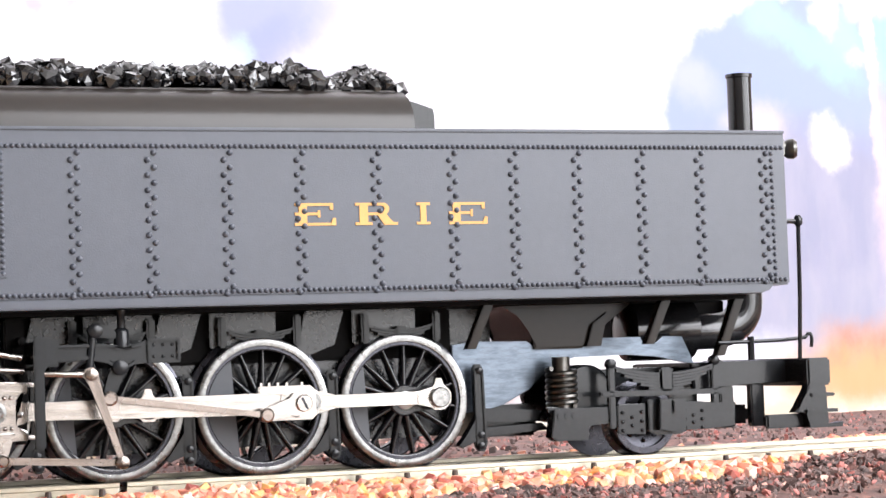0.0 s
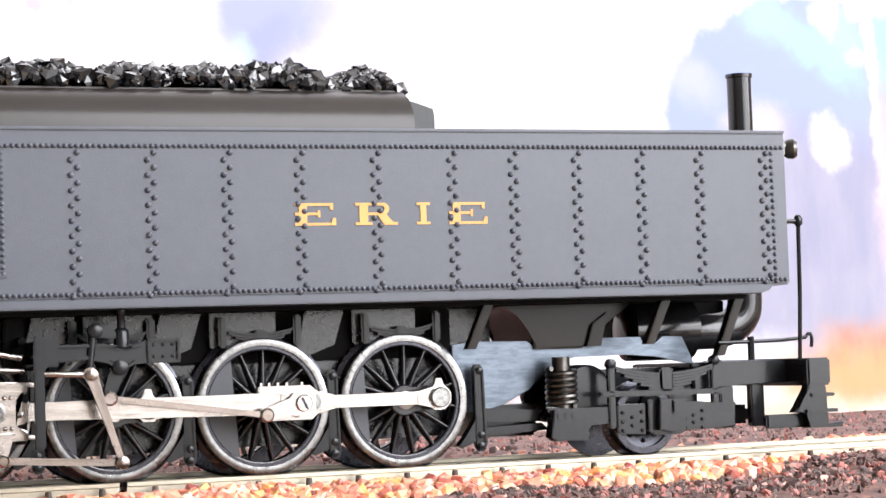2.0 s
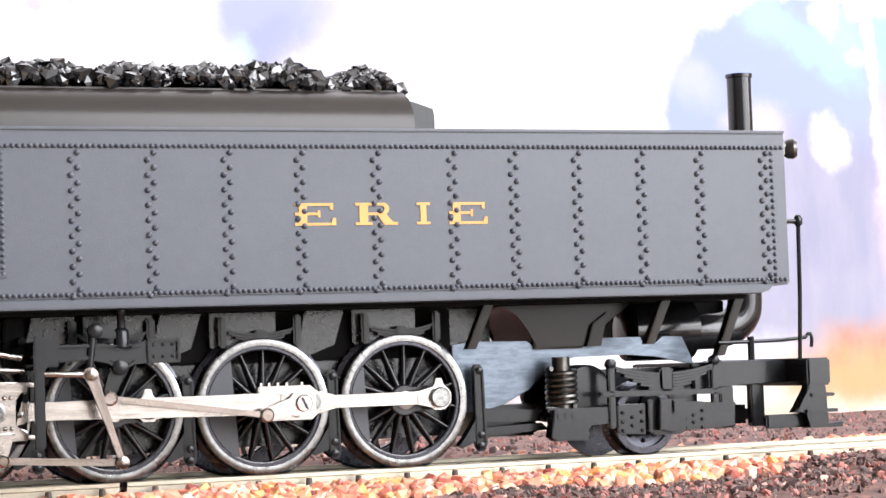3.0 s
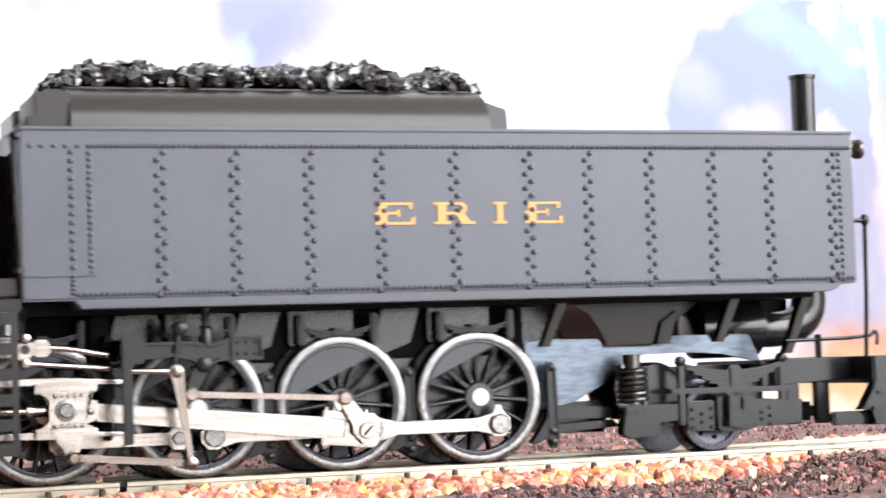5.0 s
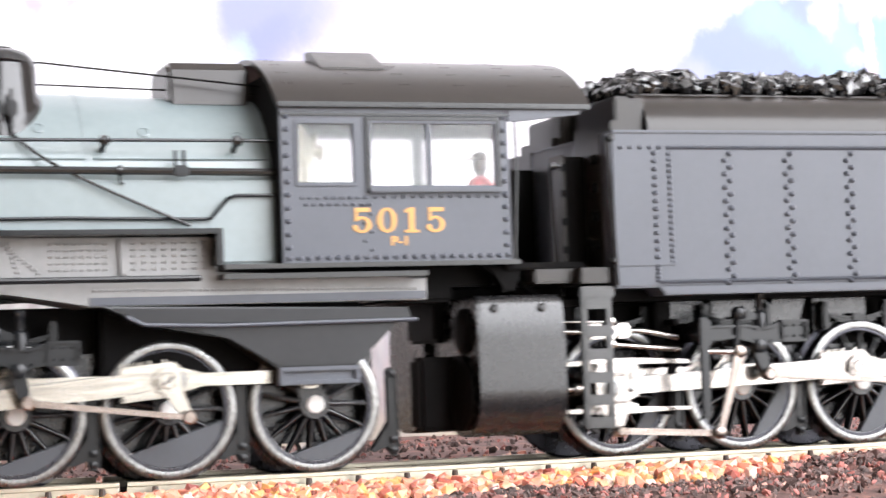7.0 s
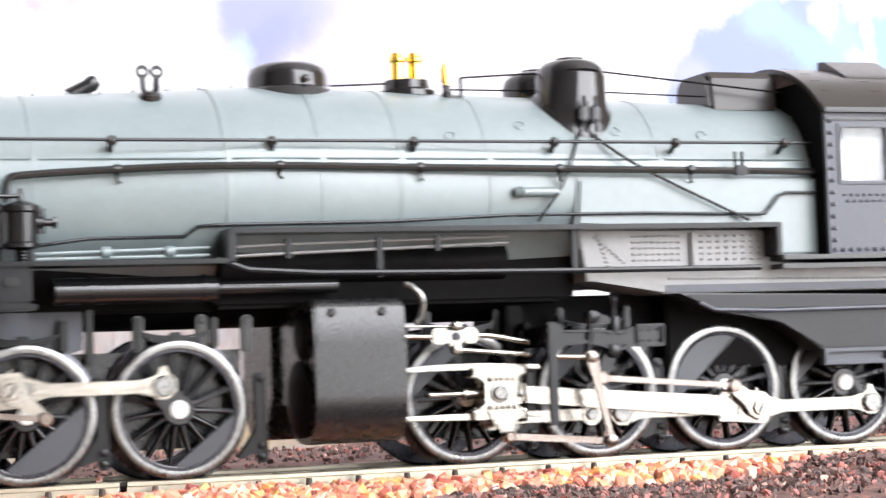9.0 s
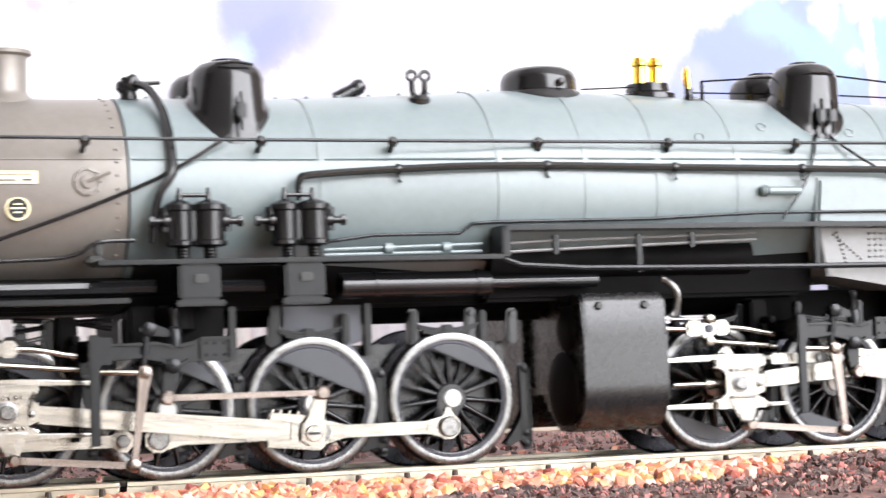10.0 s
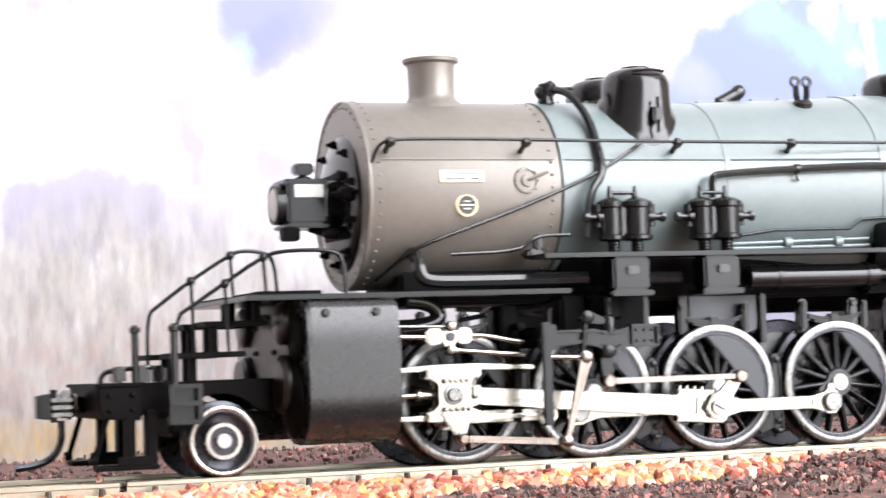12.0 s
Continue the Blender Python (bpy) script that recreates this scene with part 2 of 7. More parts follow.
# ---- how far the train has come (seconds, millimetres) ----
COVERED = [(0.0, 0.0), (4.3, 0.0), (4.4, 0.02), (4.5, 0.23), (4.6, 1.0), (4.7, 2.7), (4.8, 5.2), (4.9, 8.1), (5.0, 11.03), (5.2, 18.4), (5.5, 30.47), (6.0, 50.6), (6.5, 71.52), (7.0, 92.4), (7.2, 100.76),
           (8.8, 166.1), (9.0, 174.66), (9.5, 195.4), (10.0, 213.2), (10.5, 228.89), (11.0, 244.3), (11.5, 260.0), (12.0, 274.83)]


def covered(t):
    k = next((i for i in range(len(COVERED) - 1) if COVERED[i + 1][0] >= t), len(COVERED) - 2)
    slope = [(COVERED[min(i + 1, len(COVERED) - 1)][1] - COVERED[max(i - 1, 0)][1]) / (COVERED[min(i + 1, len(COVERED) - 1)][0] - COVERED[max(i - 1, 0)][0]) for i in (k, k + 1)]
    (t0, a), (t1, b) = COVERED[k], COVERED[k + 1]
    if a == b:
        return a
    h = t1 - t0
    u = (t - t0) / h
    return (2 * u**3 - 3 * u**2 + 1) * a + (u**3 - 2 * u**2 + u) * h * slope[0] + (3 * u**2 - 2 * u**3) * b + (u**3 - u**2) * h * slope[1]


TIMES = [0.0, 2.0] + [round(4.2 + 0.1 * k, 1) for k in range(79)]
MOVING = []  # (object, function of the time that gives its pose)


# ---- the room: closed all round, one window behind the viewer ----
def slab(name, x0, x1, y0, y1, z0, z1, material, label):
    bm = B()
    box(bm, x0, x1, y0, y1, z0, z1)
    return tagged(new(name, finish(name, bm, material)), label, kind="structure")


slab("floor", -2300, 3400, -1360, 1700, -960, -900, WOOD, "brown wooden board floor of the room")
slab("ceiling", -2300, 3400, -1360, 1700, 2100, 2160, CEILING, "plain white painted ceiling")
slab("wall_north", -2300, 3400, 1700, 1760, -900, 2100, WALLS, "plain white plaster wall")
slab("wall_east", 3400, 3460, -1300, 1700, -900, 2100, SIDE_WALLS, "plain brown painted wall")
slab("wall_west", -2360, -2300, -1300, 1700, -900, 2100, SIDE_WALLS, "plain brown painted wall")
bm = B()
# the two low openings are added to clear the fill lamps
for x0, x1, z0, z1 in ((-2300, 225, -900, 2100), (3185, 3400, -900, 2100), (225, 1502, -900, -262), (614.5, 618, -262, 290), (1502, 3185, -900, 290), (225, 3185, 1745, 2100)):
    box(bm, x0, x1, -1360, -1300, z0, z1)
tagged(new("wall_south", finish("wall_south", bm, WALLS)), "white plaster wall with a wide window opening", kind="structure")
slab("baseboard", -900, 1100, -330, 420, -40, -8, TABLE, "plywood board that carries the diorama")
for lx, ly in ((-850, -300), (1050, -300), (-850, 390), (1050, 390)):
    slab("trim", lx - 25, lx + 25, ly - 25, ly + 25, -900, -40, TABLE, "square wooden trestle leg under the board")


# ---- painted backdrop board ----
def backdrop_paint():
    """A soft mountain and sky print: broad washes laid over one another, with ragged edges."""
    m = bpy.data.materials.new("soft_mountain_print")
    m.use_nodes = True
    n, l = m.node_tree.nodes, m.node_tree.links
    p = n["Principled BSDF"]
    p.inputs["Roughness"].default_value, p.inputs["Specular IOR Level"].default_value = 0.85, 0.1
    tc, sep = n.new("ShaderNodeTexCoord"), n.new("ShaderNodeSeparateXYZ")
    wob, off = n.new("ShaderNodeTexNoise"), n.new("ShaderNodeVectorMath")
    wob.inputs["Scale"].default_value, wob.inputs["Detail"].default_value, wob.inputs["Roughness"].default_value = 80, 8, 0.62
    l.new(tc.outputs["Object"], wob.inputs["Vector"])
    off.operation = "MULTIPLY_ADD"
    off.inputs[1].default_value = (0.013, 0.0, 0.013)
    l.new(wob.outputs["Color"], off.inputs[0])
    l.new(tc.outputs["Object"], off.inputs[2])
    last = None
    base = n.new("ShaderNodeRGB")
    base.outputs[0].default_value = (0.62, 0.61, 0.63, 1)
    last = base.outputs[0]

    def wash(color, u, v, ru, rv, soft, amount=1.0, tilt=0.0, streak=None):
        nonlocal last
        mp, ln, mr, mx = n.new("ShaderNodeMapping"), n.new("ShaderNodeVectorMath"), n.new("ShaderNodeMapRange"), n.new("ShaderNodeMix")
        mp.vector_type = "TEXTURE"
        mp.inputs["Location"].default_value = (u + 0.0065, 0, v + 0.0065)
        mp.inputs["Rotation"].default_value = (0, radians(tilt), 0)
        mp.inputs["Scale"].default_value = (ru, 1e3, rv)
        l.new(off.outputs[0], mp.inputs["Vector"])
        ln.operation = "LENGTH"
        l.new(mp.outputs[0], ln.inputs[0])
        mr.interpolation_type = "SMOOTHSTEP"
        mr.inputs["From Min"].default_value, mr.inputs["From Max"].default_value = 1 + soft, max(0.0, 1 - soft)
        mr.inputs["To Min"].default_value, mr.inputs["To Max"].default_value = 0.0, amount
        l.new(ln.outputs["Value"], mr.inputs["Value"])
        fac = mr.outputs[0]
        if streak:
            st, sm, k = n.new("ShaderNodeTexNoise"), n.new("ShaderNodeMapping"), n.new("ShaderNodeMath")
            sm.inputs["Scale"].default_value = streak
            l.new(tc.outputs["Object"], sm.inputs["Vector"])
            l.new(sm.outputs[0], st.inputs["Vector"])
            st.inputs["Scale"].default_value, st.inputs["Detail"].default_value = 1.0, 4
            sr = n.new("ShaderNodeMapRange")
            sr.inputs["From Min"].default_value, sr.inputs["From Max"].default_value = 0.38, 0.62
            l.new(st.outputs["Fac"], sr.inputs["Value"])
            k.operation = "MULTIPLY"
            l.new(fac, k.inputs[0])
            l.new(sr.outputs[0], k.inputs[1])
            fac = k.outputs[0]
        mx.data_type = "RGBA"
        l.new(fac, mx.inputs["Factor"])
        l.new(last, mx.inputs["A"])
        mx.inputs["B"].default_value = (*color, 1)
        last = mx.outputs["Result"]

    for args in WASHES:
        wash(*args)
    l.new(last, p.inputs["Base Color"])
    return m


# colour, place along and up the board, half sizes, softness, amount, tilt, streaks
WASHES = [
    ((0.40, 0.36, 0.42), 0.01, 0.08, 0.05, 0.02, 0.9, 0.5, 0),
    ((0.22, 0.235, 0.36), -0.046, 0.086, 0.021, 0.0125, 0.3, 0.95, -20),
    ((0.215, 0.23, 0.36), -0.050, 0.0765, 0.009, 0.0055, 0.4, 0.9, -38),
    ((0.30, 0.30, 0.40), -0.038, 0.070, 0.013, 0.008, 0.8, 0.7, -30),
    ((0.50, 0.45, 0.47), -0.022, 0.080, 0.012, 0.018, 0.9, 0.75, 20),
    ((0.34, 0.46, 0.47), -0.0575, 0.0755, 0.002, 0.003, 0.8, 0.45, -30),
    ((0.36, 0.31, 0.38), -0.034, 0.060, 0.022, 0.012, 0.9, 0.5, 0),
    ((0.34, 0.28, 0.38), -0.1045, 0.0825, 0.0045, 0.0045, 0.7, 0.9, 0),
    ((0.35, 0.29, 0.39), -0.0955, 0.0845, 0.0035, 0.002, 0.7, 0.9, 0),
    ((0.32, 0.29, 0.42), -0.0735, 0.0645, 0.0028, 0.0055, 0.7, 0.8, 14),
    ((0.31, 0.29, 0.42), -0.0705, 0.0565, 0.0034, 0.0062, 0.6, 0.85, -8),
    ((0.34, 0.31, 0.42), -0.0685, 0.0495, 0.0034, 0.0026, 0.8, 0.8, 0),
    ((0.32, 0.30, 0.42), -0.0505, 0.0525, 0.0058, 0.0055, 0.7, 0.8, -30),
    ((0.32, 0.31, 0.42), -0.093, 0.0415, 0.019, 0.0085, 0.25, 0.9, -4),
    ((0.32, 0.31, 0.42), -0.108, 0.041, 0.0048, 0.0065, 0.4, 0.85, 0),
    ((0.34, 0.33, 0.42), -0.069, 0.039, 0.012, 0.006, 0.5, 0.7, -24),
    ((0.230, 0.218, 0.230), -0.088, 0.013, 0.05, 0.031, 0.3, 0.85, 0, (160, 1, 60)),
    ((0.191, 0.188, 0.195), -0.09, 0.009, 0.05, 0.026, 0.4, 0.5, 0, (330, 1, 110)),
    ((0.329, 0.314, 0.318), -0.085, 0.02, 0.05, 0.028, 0.5, 0.6, 0, (200, 1, 90)),
    ((0.306, 0.222, 0.191), -0.08, 0.008, 0.05, 0.02, 0.6, 0.3, 0, (200, 1, 90)),
    ((0.235, 0.22, 0.245), -0.03, 0.008, 0.05, 0.022, 0.45, 0.85, 0),
    ((0.33, 0.31, 0.33), -0.03, 0.012, 0.05, 0.022, 0.5, 0.6, 0, (170, 1, 70)),
    # the blue mountain and its cloud
    ((0.19, 0.225, 0.36), 0.118, 0.066, 0.057, 0.036, 0.07, 0.95, 0),
    ((0.30, 0.31, 0.41), 0.072, 0.076, 0.008, 0.005, 0.8, 0.7, 30),
    ((0.25, 0.34, 0.41), 0.100, 0.0935, 0.010, 0.0055, 0.7, 0.85, 15),
    ((0.235, 0.345, 0.41), 0.116, 0.0865, 0.017, 0.0042, 0.7, 0.9, 24),
    ((0.22, 0.37, 0.42), 0.1435, 0.090, 0.006, 0.009, 0.7, 0.85, 0),
    ((0.26, 0.40, 0.44), 0.127, 0.091, 0.009, 0.005, 0.8, 0.7, 30),
    ((0.55, 0.53, 0.55), 0.1205, 0.0965, 0.0046, 0.0046, 0.6, 0.9, 0),
    ((0.53, 0.5, 0.52), 0.1315, 0.099, 0.003, 0.004, 0.7, 0.7, 0),
    ((0.205, 0.205, 0.27), 0.112, 0.037, 0.054, 0.029, 0.25, 0.95, 0),
    ((0.45, 0.39, 0.43), 0.097, 0.064, 0.007, 0.006, 0.8, 0.75, 0),
    ((0.42, 0.38, 0.42), 0.088, 0.066, 0.006, 0.004, 0.8, 0.6, 0),
    ((0.34, 0.315, 0.35), 0.11, 0.034, 0.05, 0.03, 0.5, 0.3, 0, (120, 1, 45)),
    ((0.22, 0.215, 0.29), 0.11, 0.034, 0.05, 0.026, 0.5, 0.45, 0, (170, 1, 70)),
    ((0.56, 0.54, 0.54), 0.1205, 0.0625, 0.0062, 0.0062, 0.5, 0.95, 0),
    ((0.46, 0.36, 0.39), 0.1380, 0.082, 0.0022, 0.03, 0.6, 0.9, -3),
    ((0.45, 0.37, 0.41), 0.1315, 0.085, 0.0035, 0.002, 0.8, 0.7, 0),
    ((0.43, 0.34, 0.38), 0.1415, 0.052, 0.004, 0.022, 0.8, 0.7, 0),
    ((0.37, 0.2, 0.14), 0.136, 0.005, 0.026, 0.0105, 0.5, 0.9, 0),
    ((0.30, 0.13, 0.085), 0.136, 0.005, 0.026, 0.0105, 0.5, 0.7, 0, (110, 1, 90)),
    ((0.42, 0.25, 0.13), 0.125, 0.001, 0.035, 0.007, 0.6, 0.9, 0),
    ((0.36, 0.19, 0.13), 0.01, 0.003, 0.05, 0.007, 0.7, 0.4, 0, (160, 1, 120)),
    ((0.46, 0.33, 0.16), -0.085, -0.0035, 0.05, 0.0045, 0.5, 0.9, 0),
    ((0.40, 0.33, 0.22), 0.06, -0.007, 0.09, 0.004, 0.6, 0.8, 0),
    ((0.334, 0.312, 0.260), -0.085, 0.016, 0.05, 0.02, 0.6, 0.5, 0, (210, 1, 120)),
    ((0.211, 0.198, 0.211), -0.085, 0.012, 0.06, 0.026, 0.35, 0.4, 0, (480, 1, 160)),
    ((0.440, 0.414, 0.396), -0.085, 0.016, 0.06, 0.026, 0.4, 0.5, 0, (420, 1, 140)),
    ((0.370, 0.211, 0.176), -0.08, 0.008, 0.06, 0.012, 0.5, 0.25, 0, (380, 1, 260)),
]
bm = B()
box(bm, -700, 700, 0, 5, -14, 330, 0.5)
backdrop = tagged(new("backdrop", finish("backdrop", bm, backdrop_paint())), "printed mountain and sky scene on a board", kind="structure")
backdrop.matrix_world = pose(0.16, 0.149, 0.005, 0, 0, 17)


# ---- ground: one bumpy sheet of scatter ----
def ground_z(x, y):
    """Height of the scatter, in millimetres."""
    z = -2.6 + 0.35 * noise.noise(V(x * 0.09, y * 0.09, 0)) + 0.25 * noise.noise(V(x * 0.35, y * 0.35, 5))
    if y > 14:
        z += min(1.0, (y - 14) / 30) * (0.6 + 1.2 * noise.noise(V(x * 0.03, y * 0.05, 9)))
    if y < -10:
        z += 0.1 * math.exp(-((y + 15) / 3) ** 2) - 1.5 * min(1.0, max(0.0, (-y - 17) / 9))
        f = min(1.0, (-10 - y) / 10)
        z += f * 0.45 * noise.noise(V(x * 0.06, y * 0.08, 3))
        z += 3.2 * f * math.exp(-((x - 156) / 15) ** 2 - ((y + 27) / 9) ** 2) + 0.9 * f * math.exp(-((x - 104) / 12) ** 2 - ((y + 31) / 7) ** 2)
        z -= 5.0 * max(0.0, min(1.0, (-y - 40) / 40))
    return z


def sheet(x0, x1, y0, y1, step):
    nx, ny = int((x1 - x0) / step) + 1, int((y1 - y0) / step) + 1
    verts = [(x * S, y * S, ground_z(x, y) * S) for y in (y0 + step * j for j in range(ny)) for x in (x0 + step * i for i in range(nx))]
    faces = [(j * nx + i, j * nx + i + 1, (j + 1) * nx + i + 1, (j + 1) * nx + i) for j in range(ny - 1) for i in range(nx - 1)]
    me = bpy.data.meshes.new("ground")
    me.from_pydata(verts, [], faces)
    me.materials.append(SOIL)
    for f in me.polygons:
        f.use_smooth = True
    return me


tagged(new("ground", sheet(-500, 800, -150, 420, 5.0)), "red-brown scatter covering the diorama board", kind="structure")


def crystal(rng, r, flat=0.8, rough=0.25):
    """Corners and faces of one small broken stone."""
    bm = bmesh.new()
    bmesh.ops.create_icosphere(bm, subdivisions=1, radius=r)
    for v in bm.verts:
        v.co *= rng.uniform(0.9 - rough, 0.95 + rough)
        v.co.z *= flat
    turn = Euler((rng.uniform(0, 6.3), rng.uniform(0, 6.3), rng.uniform(0, 6.3))).to_matrix()
    out = [turn @ v.co for v in bm.verts], [[v.index for v in f.verts] for f in bm.faces]
    bm.free()
    return out


def heap(name, places, material, label, kinds=14, seed=3, flat=0.8, rough=0.25, soft=False, parent=None):
    """Very many loose lumps as one object of stuff. places: (x, y, z, size)."""
    rng = random.Random(seed)
    lumps = [crystal(rng, 1.0, flat, rough) for _ in range(kinds)]
    verts, faces = [], []
    for x, y, z, r in places:
        cs, fs = rng.choice(lumps)
        a = rng.uniform(0, 6.3)
        ca, sa, o = math.cos(a), math.sin(a), len(verts)
        verts += [((x + r * (c.x * ca - c.y * sa)) * S, (y + r * (c.x * sa + c.y * ca)) * S, (z + r * c.z) * S) for c in cs]
        faces += [[o + i for i in f] for f in fs]
    me = bpy.data.meshes.new(name)
    me.from_pydata(verts, [], faces)
    me.materials.append(material)
    for f in me.polygons:
        f.use_smooth = soft
    ob = tagged(new(name, me), label, kind="stuff")
    ob.parent = parent
    return ob


def ballast():
    rng = random.Random(11)
    near = []
    for _ in range(3000):
        x, y = rng.uniform(20, 260), -11.6 - 12.5 * rng.random() ** 1.3
        if x > 141 and y < -17 - 4 * noise.noise(V(x * 0.1, 0, 0)):
            continue
        r = rng.choice((0.7, 0.9, 1.1, 1.25, 1.4, 1.6))
        near.append((x, y, ground_z(x, y) + rng.uniform(-0.4, 0.25) + (0.25 if y < -13 else 0.0), r))
    heap("ballast", near, STONE, "translucent pink and orange gravel along the rail", kinds=30, rough=0.2)
    inner = []
    for _ in range(2600):
        x, y = rng.uniform(10, 340), rng.uniform(10.5, 34)
        inner.append((x, y, ground_z(x, y) + rng.uniform(-0.3, 0.3), rng.uniform(0.6, 1.4)))
    for _ in range(900):
        x, y = rng.uniform(20, 330), rng.uniform(-7, 7)
        inner.append((x, y, ground_z(x, y) + rng.uniform(-0.3, 0.1), rng.uniform(0.35, 0.7)))
    heap("ballast", inner, STONE, "pink and orange gravel between and behind the rails", seed=5)
    crumbs = []
    for _ in range(15000):
        x, y = rng.uniform(30, 240), -24.0 - abs(rng.gauss(0, 12))
        if rng.random() < 0.25:
            x, y = rng.uniform(139, 240), rng.uniform(-26, -16)
        crumbs.append((x, y, ground_z(x, y) + rng.uniform(-0.2, 0.35), rng.choice((0.2, 0.25, 0.32, 0.4, 0.5, 0.75))))
    for _ in range(7000):
        x, y = rng.uniform(-20, 420), rng.uniform(30, 140)
        crumbs.append((x, y, ground_z(x, y) + rng.uniform(-0.2, 0.4), rng.uniform(0.25, 0.7)))
    heap("scatter", crumbs, CRUMB, "dark brown and red crumbs of scatter", kinds=30, seed=7, flat=0.38, rough=0.55)


def rail_piece(x0, x1, y, bm):
    web = [(-1.0, -2.1), (1.0, -2.1), (1.0, -1.8), (0.25, -1.6), (0.25, -0.75), (0.5, -0.6), (0.5, -0.12), (0.4, 0), (-0.4, 0), (-0.5, -0.12), (-0.5, -0.6), (-0.25, -0.75), (-0.25, -1.6), (-1.0, -1.8)]
    prism(bm, [(y + a, b) for a, b in web], x0, x1, axis="x")


def track():
    """Two rails in lengths, with joints, sleepers and moulded spike heads."""
    t = thing("railway_track", "nickel-silver model rails on dark plastic sleepers", "track")
    for y in (-8.75, 8.75):
        for x0, x1 in ((-420, 50.6), (51.6, 279.5), (280.3, 700)):
            bm = B()
            rail_piece(x0, x1, y, bm)
            part("rail", bm, RAIL, t)
    for x in range(-400, 690, 7):
        if -20 < x < 330:
            bm = B()
            box(bm, -1.2, 1.2, -15, 15, -3.2, -2.0, 0.15)
            for y in (-8.75, 8.75):
                for s in (-1.35, 1.35):
                    lathe(bm, (0, y + s * 1.5, -2.2), (0, 0, 1), [(0.5, 0), (0.46, 1.0), (0.4, 1.5)], 8)
            part("sleeper", bm, SLEEPER, t, at=(x, 0, 0))
    tagged(t, kind="structure")


track()
ballast()


# ---- running gear ----
WHEEL_R, CRANK, AXLE_Z = 9.15, 4.1, 9.2


def wheel_meshes():
    """Spoked driving wheel with its axle at the origin, outer face towards -y, crank pin towards +x."""
    out = {}
    bm = B()
    lathe(bm, (0, -10.3, 0), (0, 1, 0), [(8.1, 0.3), (8.1, 0.06), (8.16, 0.0), (8.5, -0.03), (9.0, 0.0), (9.12, 0.06), (9.18, 0.2), (9.2, 0.5), (8.1, 0.5), (8.1, 0.3)], 72, cap=False)
    out["tyre"] = finish("tyre", bm, TYRE, 30)
    bm = B()
    lathe(bm, (0, -8.1, 0), (0, 1, 0), [(7.7, -1.9), (9.2, -1.9), (9.26, 0.0), (9.95, 0.25), (10.0, 0.6), (9.7, 0.9), (7.7, 0.9), (7.7, -1.9)], 64, cap=False)
    out["flange"] = finish("flange", bm, BLUED, 30)
    bm = B()
    lathe(bm, (0, -9.95, 0), (0, 1, 0), [(7.5, 0.25), (7.55, 0.05), (7.85, -0.05), (7.95, 0.1), (8.15, 0.12), (8.15, 1.8), (7.5, 1.8), (7.5, 0.25)], 64, cap=False)
    lathe(bm, (0, -10.35, 0), (0, 1, 0), [(0.6, 0), (2.0, 0.0), (2.2, 0.25), (2.4, 2.2), (0.6, 2.2)], 28)
    prism(bm, capsule(0, CRANK, 2.9, 2.2, 1.75), -10.3, -8.8, 0.2)
    out["wheel"] = finish("driving_wheel", bm, PLASTIC, 30)
    bm = B()
    ring = []
    for r, w, y0, y1 in ((1.8, 0.46, -10.05, -8.3), (7.6, 0.26, -9.75, -8.5)):
        ring.append([bm.verts.new(V(r, y, g * w)) for g, y in ((-1, y0 + 0.5), (-0.6, y0 + 0.12), (0, y0), (0.6, y0 + 0.12), (1, y0 + 0.5), (1, y1), (-1, y1))])
    for j in range(7):
        bm.faces.new((ring[0][j], ring[0][(j + 1) % 7], ring[1][(j + 1) % 7], ring[1][j]))
    out["spoke"] = finish("spoke", bm, PLASTIC, 60)
    for key, chord in (("weight", 5.4), ("main_weight", 3.8)):
        bm = B()
        a = math.degrees(math.acos(chord / 7.6))
        prism(bm, arc(0, 0, 7.6, 180 - a, 180 + a, 18), -10.02, -8.7, 0.14)
        out[key] = finish("counterweight", bm, WEIGHT)
    bm = B()
    lathe(bm, (0, -10.75, 0), (0, 1, 0), [(1.1, 0), (1.25, 0.12), (1.25, 0.6)], 20)
    out["cap"] = finish("axle_cap", bm, WHITE_METAL)
    return out


WHEELS = wheel_meshes()


def turn_y(a):
    """A turn in the x-z plane by the angle a (radians, from +x towards +z)."""
    return Matrix.Rotation(-a, 4, "Y")


def at(x, y, z, a=0.0):
    return Matrix.Translation((x * S, y * S, z * S)) @ turn_y(a)


def add_wheel(parent, x, phase, main=False, far=False):
    w = part("driving_wheel", WHEELS["wheel"], PLASTIC, parent, "spoked black driving wheel with a bright steel tyre")
    for key, nm in (("tyre", "tyre"), ("flange", "flange"), ("main_weight" if main else "weight", "counterweight"), ("cap", "axle_cap")):
        part(nm, WHEELS[key], PLASTIC, w)
    for k in range(15):
        part("spoke", WHEELS["spoke"], PLASTIC, w).rotation_euler = (0, 2 * math.pi * (k + 0.5) / 15, 0)
    flip = Matrix.Rotation(math.pi, 4, "Z") if far else Matrix.Identity(4)
    if far:
        MOVING.append((w, lambda t: at(x, 0, AXLE_Z, phase + math.pi / 2 - covered(t) / WHEEL_R) @ flip))
    else:
        MOVING.append((w, lambda t: at(x, 0, AXLE_Z, phase - covered(t) / WHEEL_R)))
    return w


